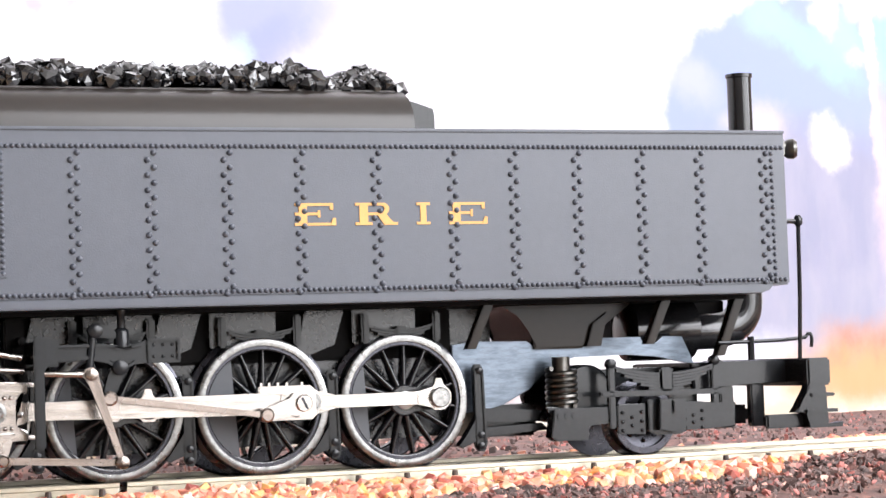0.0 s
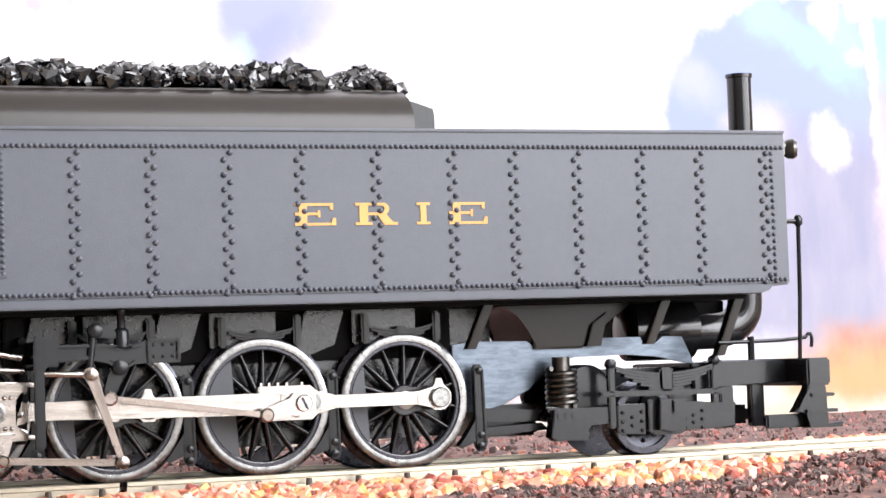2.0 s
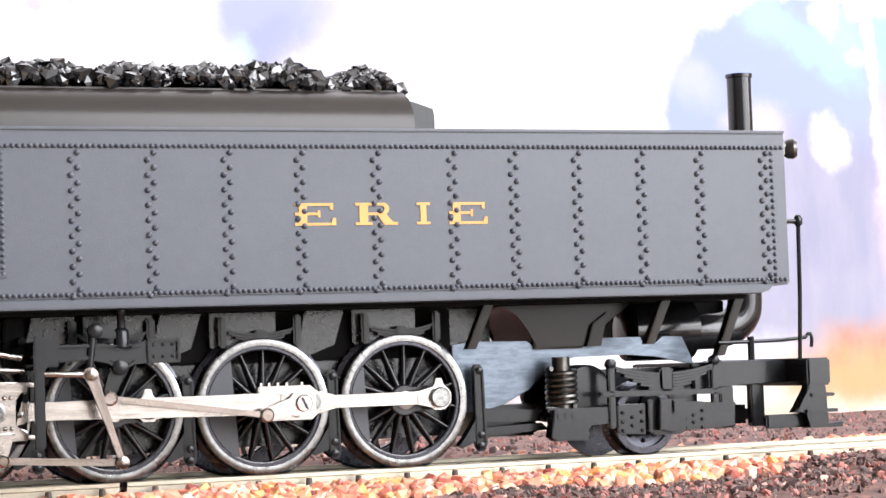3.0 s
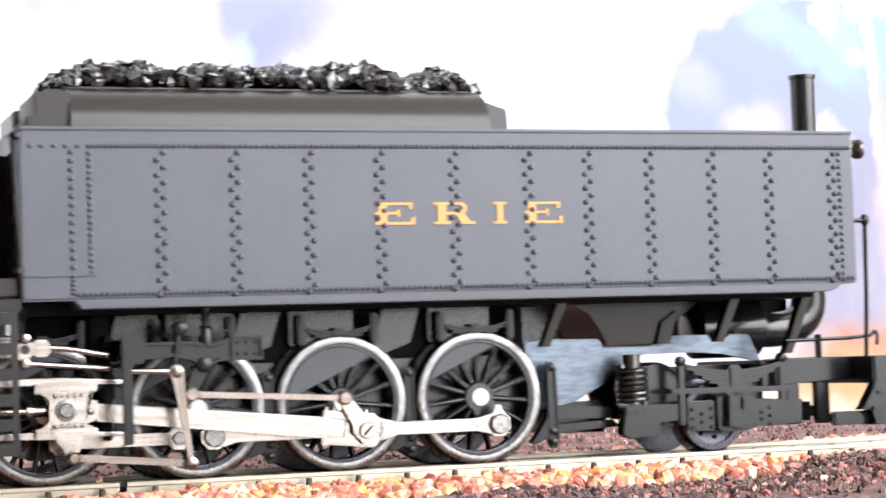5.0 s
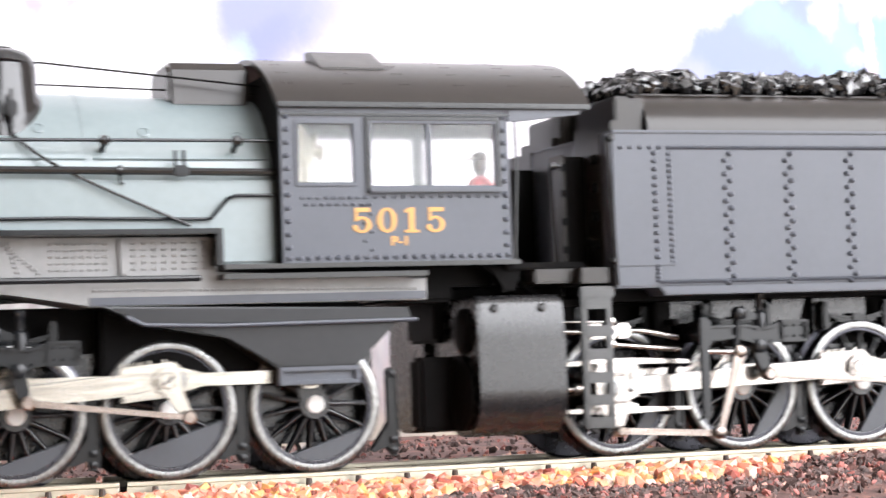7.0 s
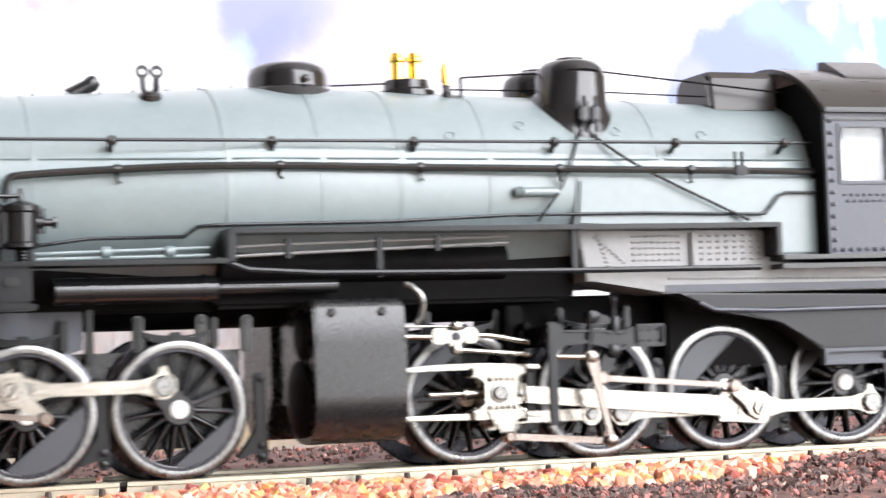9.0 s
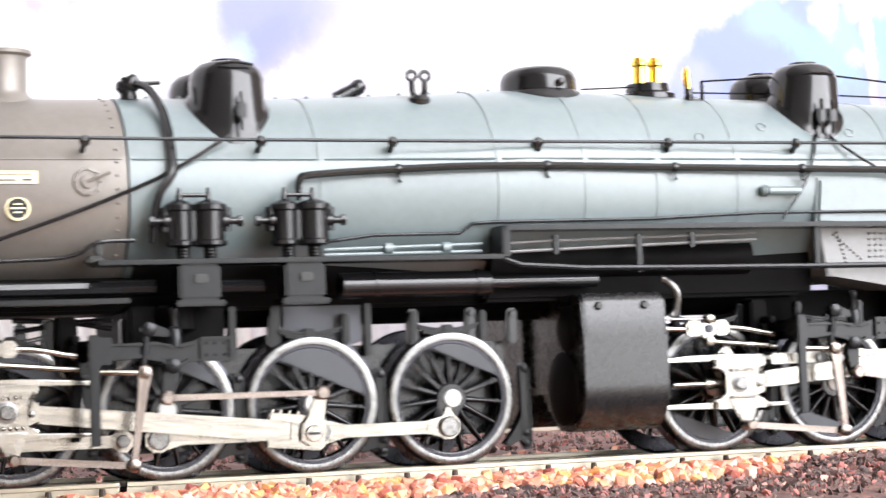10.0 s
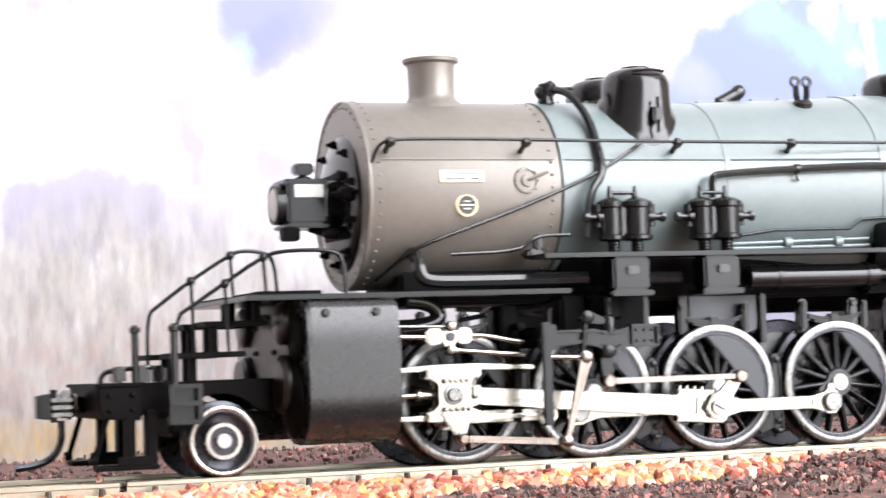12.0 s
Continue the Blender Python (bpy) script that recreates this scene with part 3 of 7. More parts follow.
def engine_unit(parent, x4, phase, metal=NICKEL):
    """One set of eight driving wheels with its cylinder block, rods and valve gear. x4: the rearmost axle."""
    xs = [x4 - 60.3, x4 - 40.2, x4 - 20.1, x4]
    x3 = xs[2]
    for k, x in enumerate(xs):
        add_wheel(parent, x, phase, k == 2)
        add_wheel(parent, x, phase, k == 2, True)
        bm = B()
        rod(bm, (x, -8.6, AXLE_Z), (x, 8.6, AXLE_Z), 1.4, 14)
        part("axle", bm, BLUED, parent)

    def pin(t):
        a = phase - covered(t) / WHEEL_R
        return CRANK * math.cos(a), CRANK * math.sin(a)

    REACH, HEAD_Z = 40.4, 0.6

    def head(t):
        px, pz = pin(t)
        return x3 + px - math.sqrt(REACH**2 - (pz - HEAD_Z) ** 2)

    def eye(bm, x, r, y, sides=8, crest=True):
        """A rod's end: a chamfered block with a turned cap and a small oil cup on top."""
        pts = [(x + r * math.cos(2 * math.pi * (k + 0.5) / sides), r * math.sin(2 * math.pi * (k + 0.5) / sides)) for k in range(sides)]
        prism(bm, pts, y, y + 1.2, 0.2)
        if crest:
            prism(bm, [(x - 0.75, r * 0.85), (x + 0.75, r * 0.85), (x + 0.4, r + 0.75), (x - 0.4, r + 0.75)], y + 0.15, y + 1.0, 0.12)

    def fluted(bm, x0, x1, h, y):
        """A bar with raised top and bottom flanges and a sunk web between them."""
        box(bm, x0, x1, y + 0.12, y + 1.0, -h, h)
        for z in (-h, h - 0.24):
            box(bm, x0, x1, y, y + 0.95, z, z + 0.24, 0.06)

    # coupling rods
    bm = B()
    fluted(bm, -16.8, -1.5, 0.86, -13.0)
    prism(bm, [(-17.2, 1.5), (-14.8, 0.86), (-14.8, -0.86), (-17.2, -1.5)], -13.05, -12.0, 0.12)
    prism(bm, [(-1.0, 1.4), (-3.2, 0.86), (-3.2, -0.86), (-1.0, -1.4)][::-1], -13.05, -12.0, 0.12)
    eye(bm, 0, 1.85, -13.2)
    eye(bm, -18.2, 1.8, -13.15, crest=False)
    rear_rod = part("coupling_rod", bm, metal, parent, "bright coupling rod between the rear driving wheels")
    bm = B()
    lathe(bm, (0, -13.75, 0), (0, 1, 0), [(1.25, 0), (1.42, 0.16), (1.42, 0.7)], 24)
    part("pin_cap", bm, TYRE, rear_rod)
    bm = B()
    lathe(bm, (-18.2, -13.65, 0), (0, 1, 0), [(0.35, 0), (0.95, 0), (1.05, 0.1), (1.05, 0.6)], 6)
    lathe(bm, (-18.2, -13.25, 0), (0, 1, 0), [(1.25, -0.1), (1.3, 0), (1.3, 0.2)], 20)
    part("nut", bm, TYRE, rear_rod)
    bm = B()
    fluted(bm, -38.6, -20.8, 0.86, -12.1)
    eye(bm, -40.2, 1.85, -12.35)
    prism(bm, [(-39.0, 1.4), (-37.0, 0.86), (-37.0, -0.86), (-39.0, -1.4)], -12.15, -11.2, 0.12)
    front_rod = part("coupling_rod", bm, metal, parent, "bright coupling rod between the front driving wheels")
    bm = B()
    lathe(bm, (-40.2, -12.85, 0), (0, 1, 0), [(1.25, 0), (1.4, 0.15), (1.4, 0.6)], 24)
    part("pin_cap", bm, TYRE, front_rod)
    bm = B()
    fluted(bm, -59.0, -44.4, 0.8, -12.0)
    eye(bm, -60.3, 1.7, -12.2)
    eye(bm, -44.9, 1.6, -12.2, crest=False)
    lead_rod = part("coupling_rod", bm, metal, parent, "bright coupling rod to the leading driving wheel")
    bm = B()
    for x, r, n in ((-60.3, 1.25, 22), (-44.9, 0.95, 6)):
        lathe(bm, (x, -12.7, 0), (0, 1, 0), [(r * 0.85, 0), (r, 0.12), (r, 0.6)], n)
    part("nut", bm, TYRE, lead_rod)
    for r in (rear_rod, front_rod, lead_rod):
        MOVING.append((r, lambda t: at(x4 + pin(t)[0], 0, AXLE_Z + pin(t)[1])))

    # main rod, built back from its crank end
    bm = B()
    prism(bm, [(-39.4, 1.1), (-36, 1.05), (-6.5, 1.4), (-2.5, 1.45), (-2.5, -1.45), (-6.5, -1.4), (-36, -1.05), (-39.4, -1.1)][::-1], -14.5, -13.3, 0.1)
    for g in (-1, 1):
        prism(bm, [(-38.6, g * 1.12), (-6.4, g * 1.42), (-6.4, g * 1.14), (-38.6, g * 0.86)], -14.68, -13.4, 0.05)
    main_rod = part("main_rod", bm, metal, parent, "bright tapered main rod")
    bm = B()
    prism(bm, [(-5.9, 2.35), (1.2, 2.35), (1.95, 1.7), (2.0, -1.6), (1.4, -2.2), (-5.9, -2.25), (-5.9, -1.3), (-2.6, -1.25), (-1.6, -0.6), (-1.6, 0.8), (-2.6, 1.35), (-5.9, 1.4)][::-1], -14.9, -13.2, 0.16)
    prism(bm, [(-2.8, 1.3), (1.0, 1.3), (1.0, -1.2), (-2.8, -1.2)][::-1], -14.75, -13.2)
    part("big_end", bm, metal, main_rod)
    bm = B()
    for x in (-5.4, -4.3, -3.1, -1.9, 0.2):
        rod(bm, (x, -14.1, 2.2), (x, -14.1, 2.8), 0.26, 6)
    tagged(part("bolt", bm, metal, main_rod), kind="stuff")
    MOVING.append((main_rod, lambda t: at(x3 + pin(t)[0], 0, AXLE_Z + pin(t)[1], math.asin((pin(t)[1] - HEAD_Z) / REACH))))

    # eccentric crank turns with the wheel; its rod swings the link
    bm = B()
    ex, ez = -1.3 - CRANK, -1.0
    ang, ln = math.atan2(ez, ex), math.hypot(ex, ez)
    m = Matrix.Rotation(-ang, 4, "Y")
    prism(bm, [(-1.2, 1.45), (0.9, 1.7), (1.9, 0.95), (ln - 0.6, 0.8), (ln + 0.5, 0.7), (ln + 0.9, 0), (ln + 0.5, -0.7), (ln - 0.6, -0.8), (1.9, -0.95), (0.9, -1.7), (-1.2, -1.45), (-1.75, 0)][::-1], -15.8, -15.0, 0.16)
    lathe(bm, (0, -16.25, 0), (0, 1, 0), [(0.1, 0), (1.0, 0), (1.12, 0.12), (1.15, 0.6)], 22)
    bmesh.ops.transform(bm, matrix=m, verts=bm.verts)
    crank = part("eccentric_crank", bm, metal, parent)
    MOVING.append((crank, lambda t: at(x3 + pin(t)[0], 0, AXLE_Z + pin(t)[1], phase - covered(t) / WHEEL_R)))
    bm = B()
    box(bm, -0.85, 0.85, -16.3, -16.2, -0.17, 0.17)
    bmesh.ops.rotate(bm, cent=(0, 0, 0), matrix=Matrix.Rotation(1.2, 3, "Y"), verts=bm.verts)
    part("screw_slot", bm, BLUED, crank)

    def ecc(t):
        a = phase - covered(t) / WHEEL_R
        return x3 - 1.3 * math.cos(a) + 1.0 * math.sin(a), AXLE_Z - 1.3 * math.sin(a) - 1.0 * math.cos(a)

    LINK = (x4 - 40.7, 15.0)
    ROD, DROP = 21.0, 4.2

    def foot(t):
        dx = max(-2.5, min(2.5, ecc(t)[0] - ROD - LINK[0]))
        return LINK[0] + dx, LINK[1] - math.sqrt(DROP**2 - dx * dx)

    bm = B()
    prism(bm, [(-ROD, 0.42), (0, 0.36), (0, -0.36), (-ROD, -0.42)][::-1], -16.75, -16.2, 0.12)
    for x, r in ((-ROD, 0.95), (0, 0.95)):
        lathe(bm, (x, -17.9 if x else -17.1, 0), (0, 1, 0), [(r * 0.75, 0), (r, 0.2), (r, 1.6)], 18)
    ecc_rod = part("eccentric_rod", bm, COPPER, parent, "thin coppery rod")
    MOVING.append((ecc_rod, lambda t: at(ecc(t)[0], 0, ecc(t)[1], math.atan2(ecc(t)[1] - foot(t)[1], ecc(t)[0] - foot(t)[0]))))
    bm = B()
    prism(bm, [(-0.95, 0.9), (0.95, 0.9), (0.9, -1.5), (0.7, -3.4), (0.55, -DROP - 0.4), (-0.55, -DROP - 0.4), (-0.75, -3.4), (-1.0, -1.5)], -17.0, -15.6, 0.25)
    link = part("expansion_link", bm, FRAME, parent)
    MOVING.append((link, lambda t: at(LINK[0], 0, LINK[1], math.asin((foot(t)[0] - LINK[0]) / DROP))))

    # crosshead with its drop arm and slide shoes
    bm = B()
    prism(bm, [(-3.9, 3.4), (4.0, 3.3), (4.0, 2.35), (3.2, 2.2), (2.4, 1.6), (2.3, 1.3), (4.1, 1.25), (4.15, -1.45), (2.3, -1.6), (2.4, -1.9), (3.2, -2.1), (4.0, -2.4), (4.0, -3.5), (-3.9, -3.6), (-3.9, -2.4), (-2.6, -2.1), (-1.9, -1.4), (-1.9, 1.4), (-2.4, 2.0), (-3.9, 2.3)][::-1], -16.0, -13.0, 0.2)
    for z0, z1 in ((2.5, 3.5), (-3.6, -2.6)):
        box(bm, -3.9, 4.05, -16.5, -15.7, z0, z1, 0.14)
    box(bm, -1.6, 2.1, -16.35, -15.9, 1.5, 2.3, 0.15)
    box(bm, -1.8, 2.2, -16.35, -15.9, -2.45, -1.6, 0.15)
    head_ob = part("crosshead", bm, metal, parent, "cast bright crosshead")
    bm = B()
    prism(bm, [(-2.0, -2.5), (2.3, -2.5), (2.2, -3.0), (1.25, -6.0), (0.1, -6.0), (-1.9, -3.0)], -16.9, -16.2, 0.2)
    lathe(bm, (0.65, -17.3, -6.0), (0, 1, 0), [(0.7, 0), (0.85, 0.2), (0.85, 1.1)], 16)
    part("drop_arm", bm, metal, head_ob)
    bm = B()
    lathe(bm, (0, -16.7, 0), (0, 1, 0), [(0.1, 0), (0.8, 0), (0.95, 0.12), (0.95, 0.45), (1.4, 0.5), (1.45, 0.8)], 24)
    lathe(bm, (3.1, -16.3, -0.3), (0, 1, 0), [(0.3, 0), (0.42, 0.08), (0.42, 0.5)], 12)
    part("nut", bm, TYRE, head_ob)
    bm = B()
    rod(bm, (-9.6, -14.2, 0), (-3.6, -14.2, 0), 0.42, 12)
    lathe(bm, (-4.9, -14.2, 0), (1, 0, 0), [(0.45, 0), (0.85, 0.2), (0.85, 1.1), (0.75, 1.3), (0.75, 3.2)], 16)
    part("piston_rod", bm, metal, head_ob)
    bm = B()
    for k in range(5):
        rivet(bm, (-1.3 + 0.8 * k, -16.35, 1.85), (0, -1, 0), 0.26)
        rivet(bm, (-1.4 + 0.85 * k, -16.35, -2.0), (0, -1, 0), 0.28)
    tagged(part("bolt", bm, metal, head_ob), kind="stuff")
    MOVING.append((head_ob, lambda t: at(head(t), 0, AXLE_Z + HEAD_Z)))

    # union link and combination lever
    TOP, LEVER, UNION = (x4 - 44.6, 14.2), 11.9, 14.9

    def swing(t):
        return max(-0.7, min(0.7, (head(t) + 0.65 + UNION - TOP[0]) / LEVER))

    bm = B()
    prism(bm, capsule(0, UNION, 0.62, 0.75, 0.85), -17.9, -17.35, 0.14)
    for x in (0, UNION):
        lathe(bm, (x, -18.2, 0), (0, 1, 0), [(0.55, 0), (0.75, 0.2), (0.75, 0.9)], 16)
    union = part("union_link", bm, COPPER, parent, "thin coppery link")
    MOVING.append((union, lambda t: at(head(t) + 0.65, 0, AXLE_Z + HEAD_Z - 6.0, math.asin((TOP[1] - LEVER * math.sqrt(1 - swing(t) ** 2) - AXLE_Z - HEAD_Z + 6.0) / UNION))))
    bm = B()
    prism(bm, [(-LEVER, 0.4), (-2.2, 0.5), (-1.0, 0.75), (0, 0.95), (0.8, 0.6), (1.0, 0), (0.8, -0.6), (0, -0.95), (-1.0, -0.75), (-2.2, -0.5), (-LEVER, -0.4)][::-1], -18.6, -18.0, 0.14)
    lathe(bm, (0, -18.95, 0), (0, 1, 0), [(0.6, 0), (0.78, 0.1), (0.78, 0.9)], 16)
    lathe(bm, (-LEVER, -18.9, 0), (0, 1, 0), [(0.6, 0), (0.85, 0.15), (0.85, 1.0)], 16)
    lever = part("combination_lever", bm, COPPER, parent, "slim upright valve lever")
    MOVING.append((lever, lambda t: at(TOP[0], 0, TOP[1], math.pi / 2 + math.asin(swing(t)))))

    # slide bars, valve spindle and rods that stand still on the frame
    for pts in ([(-72, 13.45), (-66, 13.9), (-60, 13.95), (-51.2, 13.45), (-51.2, 12.95), (-60, 13.1), (-72, 13.05)], [(-72, 6.95), (-62, 7.1), (-51.2, 6.75), (-51.2, 6.3), (-60, 6.15), (-72, 6.4)]):
        bm = B()
        prism(bm, [(x4 + x, z) for x, z in pts][::-1], -15.4, -13.6, 0.12)
        part("slide_bar", bm, metal, parent)
    bm = B()
    for a, b in ((-67.0, -64.5), (-62.5, -60.3)):
        prism(bm, [(x4 + a, 18.3), (x4 + a + 0.5, 18.9), (x4 + b - 0.5, 18.9), (x4 + b, 18.3), (x4 + b, 17.2), (x4 + b - 0.5, 16.7), (x4 + a + 0.5, 16.7), (x4 + a, 17.2)][::-1], -15.9, -14.4, 0.3)
    prism(bm, [(x4 - 65.2, 18.4), (x4 - 63.4, 18.7), (x4 - 61.8, 18.4), (x4 - 62.2, 17.4), (x4 - 63.0, 16.4), (x4 - 64.0, 15.8), (x4 - 64.4, 16.6)][::-1], -15.7, -14.5, 0.2)
    block = part("valve_block", bm, metal, parent, "cast bright valve spindle block")
    bm = B()
    lathe(bm, (x4 - 63.4, -16.3, 19.1), (0, 1, 0), [(0.2, 0), (0.55, 0.12), (0.72, 0.5), (0.72, 1.4)], 14)
    lathe(bm, (x4 - 63.5, -16.3, 15.9), (0, 1, 0), [(0.3, 0), (0.6, 0.1), (0.72, 0.4), (0.72, 1.4)], 14)
    part("knuckle", bm, metal, block)
    bm = B()
    lathe(bm, (x4 - 63.5, -16.05, 17.7), (0, 1, 0), [(0.6, 0), (0.6, 0.3)], 12)
    part("bore", bm, BLUED, block)
    for a, mid, b, r in (((-72, -15.0, 17.9), (-69, -15.0, 17.8), (-66.4, -15.0, 17.7), 0.42), ((-72, -15.0, 19.3), (-68, -15.0, 19.2), (-63.4, -15.0, 19.1), 0.2), ((-60.6, -15.2, 17.8), (-58.0, -15.2, 17.7), (-52.8, -15.0, 16.6), 0.42), ((-63.5, -15.4, 15.9), (-58.0, -15.3, 15.4), (-52.6, -15.2, 14.9), 0.4), ((-50.4, -17.4, 14.5), (-48, -17.6, 14.4), (-44.8, -17.7, 14.25), 0.4)):
        bm = B()
        tube(bm, [(x4 + q[0], q[1], q[2]) for q in (a, mid, b)], r, 10, 1)
        part("valve_rod", bm, metal, parent)
    bm = B()
    box(bm, x4 - 52.2, x4 - 50.9, -21.3, -20.5, 5.2, 19.2, 0.16)
    prism(bm, [(x4 - 51.3, 19.0), (x4 - 50.5, 18.9), (x4 - 50.5, 15.2), (x4 - 51.0, 14.6), (x4 - 51.0, 5.6), (x4 - 52.6, 4.8), (x4 - 51.3, 6.0)], -20.7, -19.9, 0.1)
    box(bm, x4 - 51.6, x4 - 50.8, -20.6, -9.0, 15.8, 18.6, 0.15)
    part("guide_yoke", bm, FRAME, parent, "dark upright guide yoke")
    bm = B()
    prism(bm, [(x4 - 53.4, 18.0), (x4 - 52.2, 18.0), (x4 - 51.6, 13.6), (x4 - 52.0, 5.6), (x4 - 53.2, 5.6), (x4 - 52.8, 13.0)], -12.4, -10.6, 0.15)
    box(bm, x4 - 54.6, x4 - 52.0, -12.0, -7.0, 15.0, 21.8, 0.3)
    for z in (18.8, 16.6, 14.6):
        lathe(bm, (x4 - 52.7, -15.0, z), (0, 1, 0), [(0.4, 0), (0.55, 0.1), (0.55, 3.0)], 10)
    part("guide_yoke", bm, MATTE, parent, "dark guide yoke behind the slide bars")
    # link bracket: cast beam with a sunk face, bolted end plate and reverse shaft
    bm = B()
    out = [(-49.3, 18.2), (-47.0, 18.0), (-44.6, 18.2), (-42.3, 18.15), (-39.6, 17.6), (-37.6, 18.1), (-37.0, 18.65), (-33.0, 18.6), (-32.8, 18.2), (-32.8, 15.7), (-33.2, 15.45), (-37.2, 15.5), (-38.8, 15.5), (-40.7, 14.2), (-42.1, 15.7), (-44.7, 16.3), (-47, 15.9), (-49.3, 15.9)]
    prism(bm, [(x4 + x, z) for x, z in out], -16.9, -15.6, 0.15)
    for seg in ([(-49.2, 18.1), (-42.3, 18.1), (-39.6, 17.6), (-37.6, 18.05), (-37.6, 17.7), (-39.6, 17.25), (-42.3, 17.7), (-49.2, 17.7)], [(-49.2, 16.3), (-44.7, 16.7), (-42.0, 16.1), (-40.7, 14.7), (-38.8, 15.9), (-37.2, 15.9), (-37.2, 15.5), (-38.8, 15.5), (-40.7, 14.2), (-42.1, 15.7), (-44.7, 16.3), (-49.2, 15.9)]):
        prism(bm, [(x4 + x, z) for x, z in seg], -17.4, -16.7, 0.1)
    for x0, x1, z0, z1 in ((-37.1, -32.8, 18.25, 18.65), (-37.1, -32.8, 15.45, 15.85), (-37.1, -36.7, 15.6, 18.5), (-33.2, -32.8, 15.6, 18.5)):
        box(bm, x4 + x0, x4 + x1, -17.45, -16.7, z0, z1, 0.1)
    box(bm, x4 - 50.6, x4 - 48.6, -17.8, -15.6, 15.4, 18.9, 0.15)
    bracket = part("link_bracket", bm, FRAME, parent, "dark cast bracket with bolted end plate")
    bm = B()
    lathe(bm, (x4 - 43.8, -17.9, 19.8), (0, 1, 0), [(0.6, 0), (0.95, 0.2), (0.95, 1.6)], 18)
    prism(bm, [(x4 - 44.3, 20.4), (x4 - 43.2, 20.6), (x4 - 40.6, 19.5), (x4 - 40.6, 18.7), (x4 - 43.6, 19.0)], -17.2, -16.4, 0.15)
    rod(bm, (x4 - 44.0, -17.0, 19.6), (x4 - 44.6, -17.0, 14.6), 0.55, 10)
    part("reverse_arm", bm, FRAME, bracket)
    bm = B()
    lathe(bm, (x4 - 40.3, -16.6, 17.6), (0, 0, 1), [(1.0, 0), (1.0, 2.0), (0.85, 2.3), (0.55, 2.5), (0.55, 4.0), (0.7, 4.2), (0.7, 4.8), (0.4, 5.1)], 16)
    box(bm, x4 - 41.5, x4 - 39.0, -17.4, -15.8, 17.3, 17.9, 0.15)
    part("oil_cup", bm, FRAME, bracket)
    bm = B()
    lathe(bm, (x4 - 40.7, -17.9, 15.0), (0, 1, 0), [(0.7, 0), (1.0, 0.2), (1.0, 1.2)], 18)
    part("trunnion", bm, FRAME, bracket)
    bm = B()
    for x in (-36.2, -35.0, -33.8):
        for z in (17.8, 16.3):
            rivet(bm, (x4 + x, -16.9, z), (0, -1, 0), 0.2)
    tagged(part("rivets", bm, FRAME, bracket), kind="stuff")

    # cylinder block
    bm = B()
    sec = [(-3.0, 23.0), (-16.0, 23.0)] + arc(-17.2, 21.2, 1.9, 75, 170, 6) + [(-19.35, 17.0), (-19.35, 11.5)] + arc(-13.2, 10.0, 6.2, 178, 270, 12) + [(-9.0, 3.9), (-5.6, 6.5), (-4.8, 9.0), (-3.0, 10.0)]
    prism(bm, sec, x4 - 84.6, x4 - 71.9, 0.35, axis="x")
    prism(bm, [(-y, z) for y, z in sec], x4 - 84.6, x4 - 71.9, 0.35, axis="x")
    box(bm, x4 - 83.6, x4 - 73, -4, 4, 9, 22)
    cyl = part("cylinder_block", bm, CYLINDER, parent, "smooth black cylinder block with rounded casing")
    for y, z, r, dx in ((-12.4, 9.9, 5.2, 0.9), (-14.0, 18.3, 3.2, 0.7)):
        bm = B()
        lathe(bm, (x4 - 84.6, y, z), (-1, 0, 0), [(r, -0.2), (r, dx * 0.6), (r * 0.85, dx), (r * 0.4, dx * 1.2)], 32)
        lathe(bm, (x4 - 71.9, y, z), (1, 0, 0), [(r * 0.9, -0.2), (r * 0.9, 0.5), (r * 0.45, 0.9), (0.9, 2.0)], 28)
        part("cylinder_cover", bm, MATTE, cyl)
    for dx in (-82.2, -75.2):
        bm = B()
        lathe(bm, (x4 + dx, -18.4, 21.3), (0, -1, 0), [(0.62, 0), (0.62, 0.95), (0.4, 1.15)], 6)
        tagged(part("bolt", bm, BLACK, cyl), kind="stuff")

    def brake(hx):
        """A hanger with a sunk face between two pins, and its shoe against the tyre."""
        bm = B()
        edge = [(hx - 0.75, 13.3), (hx - 0.4, 13.8), (hx + 0.3, 13.8), (hx + 0.7, 13.3), (hx + 1.0, 2.3), (hx + 0.6, 1.6), (hx - 0.2, 1.6), (hx - 0.7, 2.4)]
        prism(bm, edge, -9.3, -8.4, 0.1)
        for a, b, c, d in ((hx - 0.72, hx - 0.4, hx - 0.66, hx - 0.3), (hx + 0.38, hx + 0.7, hx + 0.62, hx + 0.98)):
            prism(bm, [(a, 13.0), (b, 13.0), (d, 2.6), (c, 2.6)], -9.6, -9.2, 0.08)
        for z in (12.9, 3.9, 2.4):
            lathe(bm, (hx + 0.05, -9.9, z), (0, 1, 0), [(0.35, 0), (0.52, 0.1), (0.52, 0.7)], 12)
        hanger = part("brake_hanger", bm, FRAME, parent, "black brake hanger with shoe")
        bm = B()
        prism(bm, [(hx - 0.4, 6.6), (hx, 6.0), (hx - 0.3, 3.0), (hx - 1.2, 2.9), (hx - 2.6, 2.2), (hx - 3.2, 2.5), (hx - 1.6, 4.4)], -9.4, -7.6, 0.1)
        part("brake_shoe", bm, FRAME, hanger)

    # frame, hangers, springs
    bm = B()
    prism(bm, [(x4 - 73, 9), (x4 - 73, 17.0), (x4 + 9.5, 17.0), (x4 + 9.5, 8.0), (x4 + 7, 4.0), (x4 - 62, 3.2)], -6.4, -5.2, 0.1)
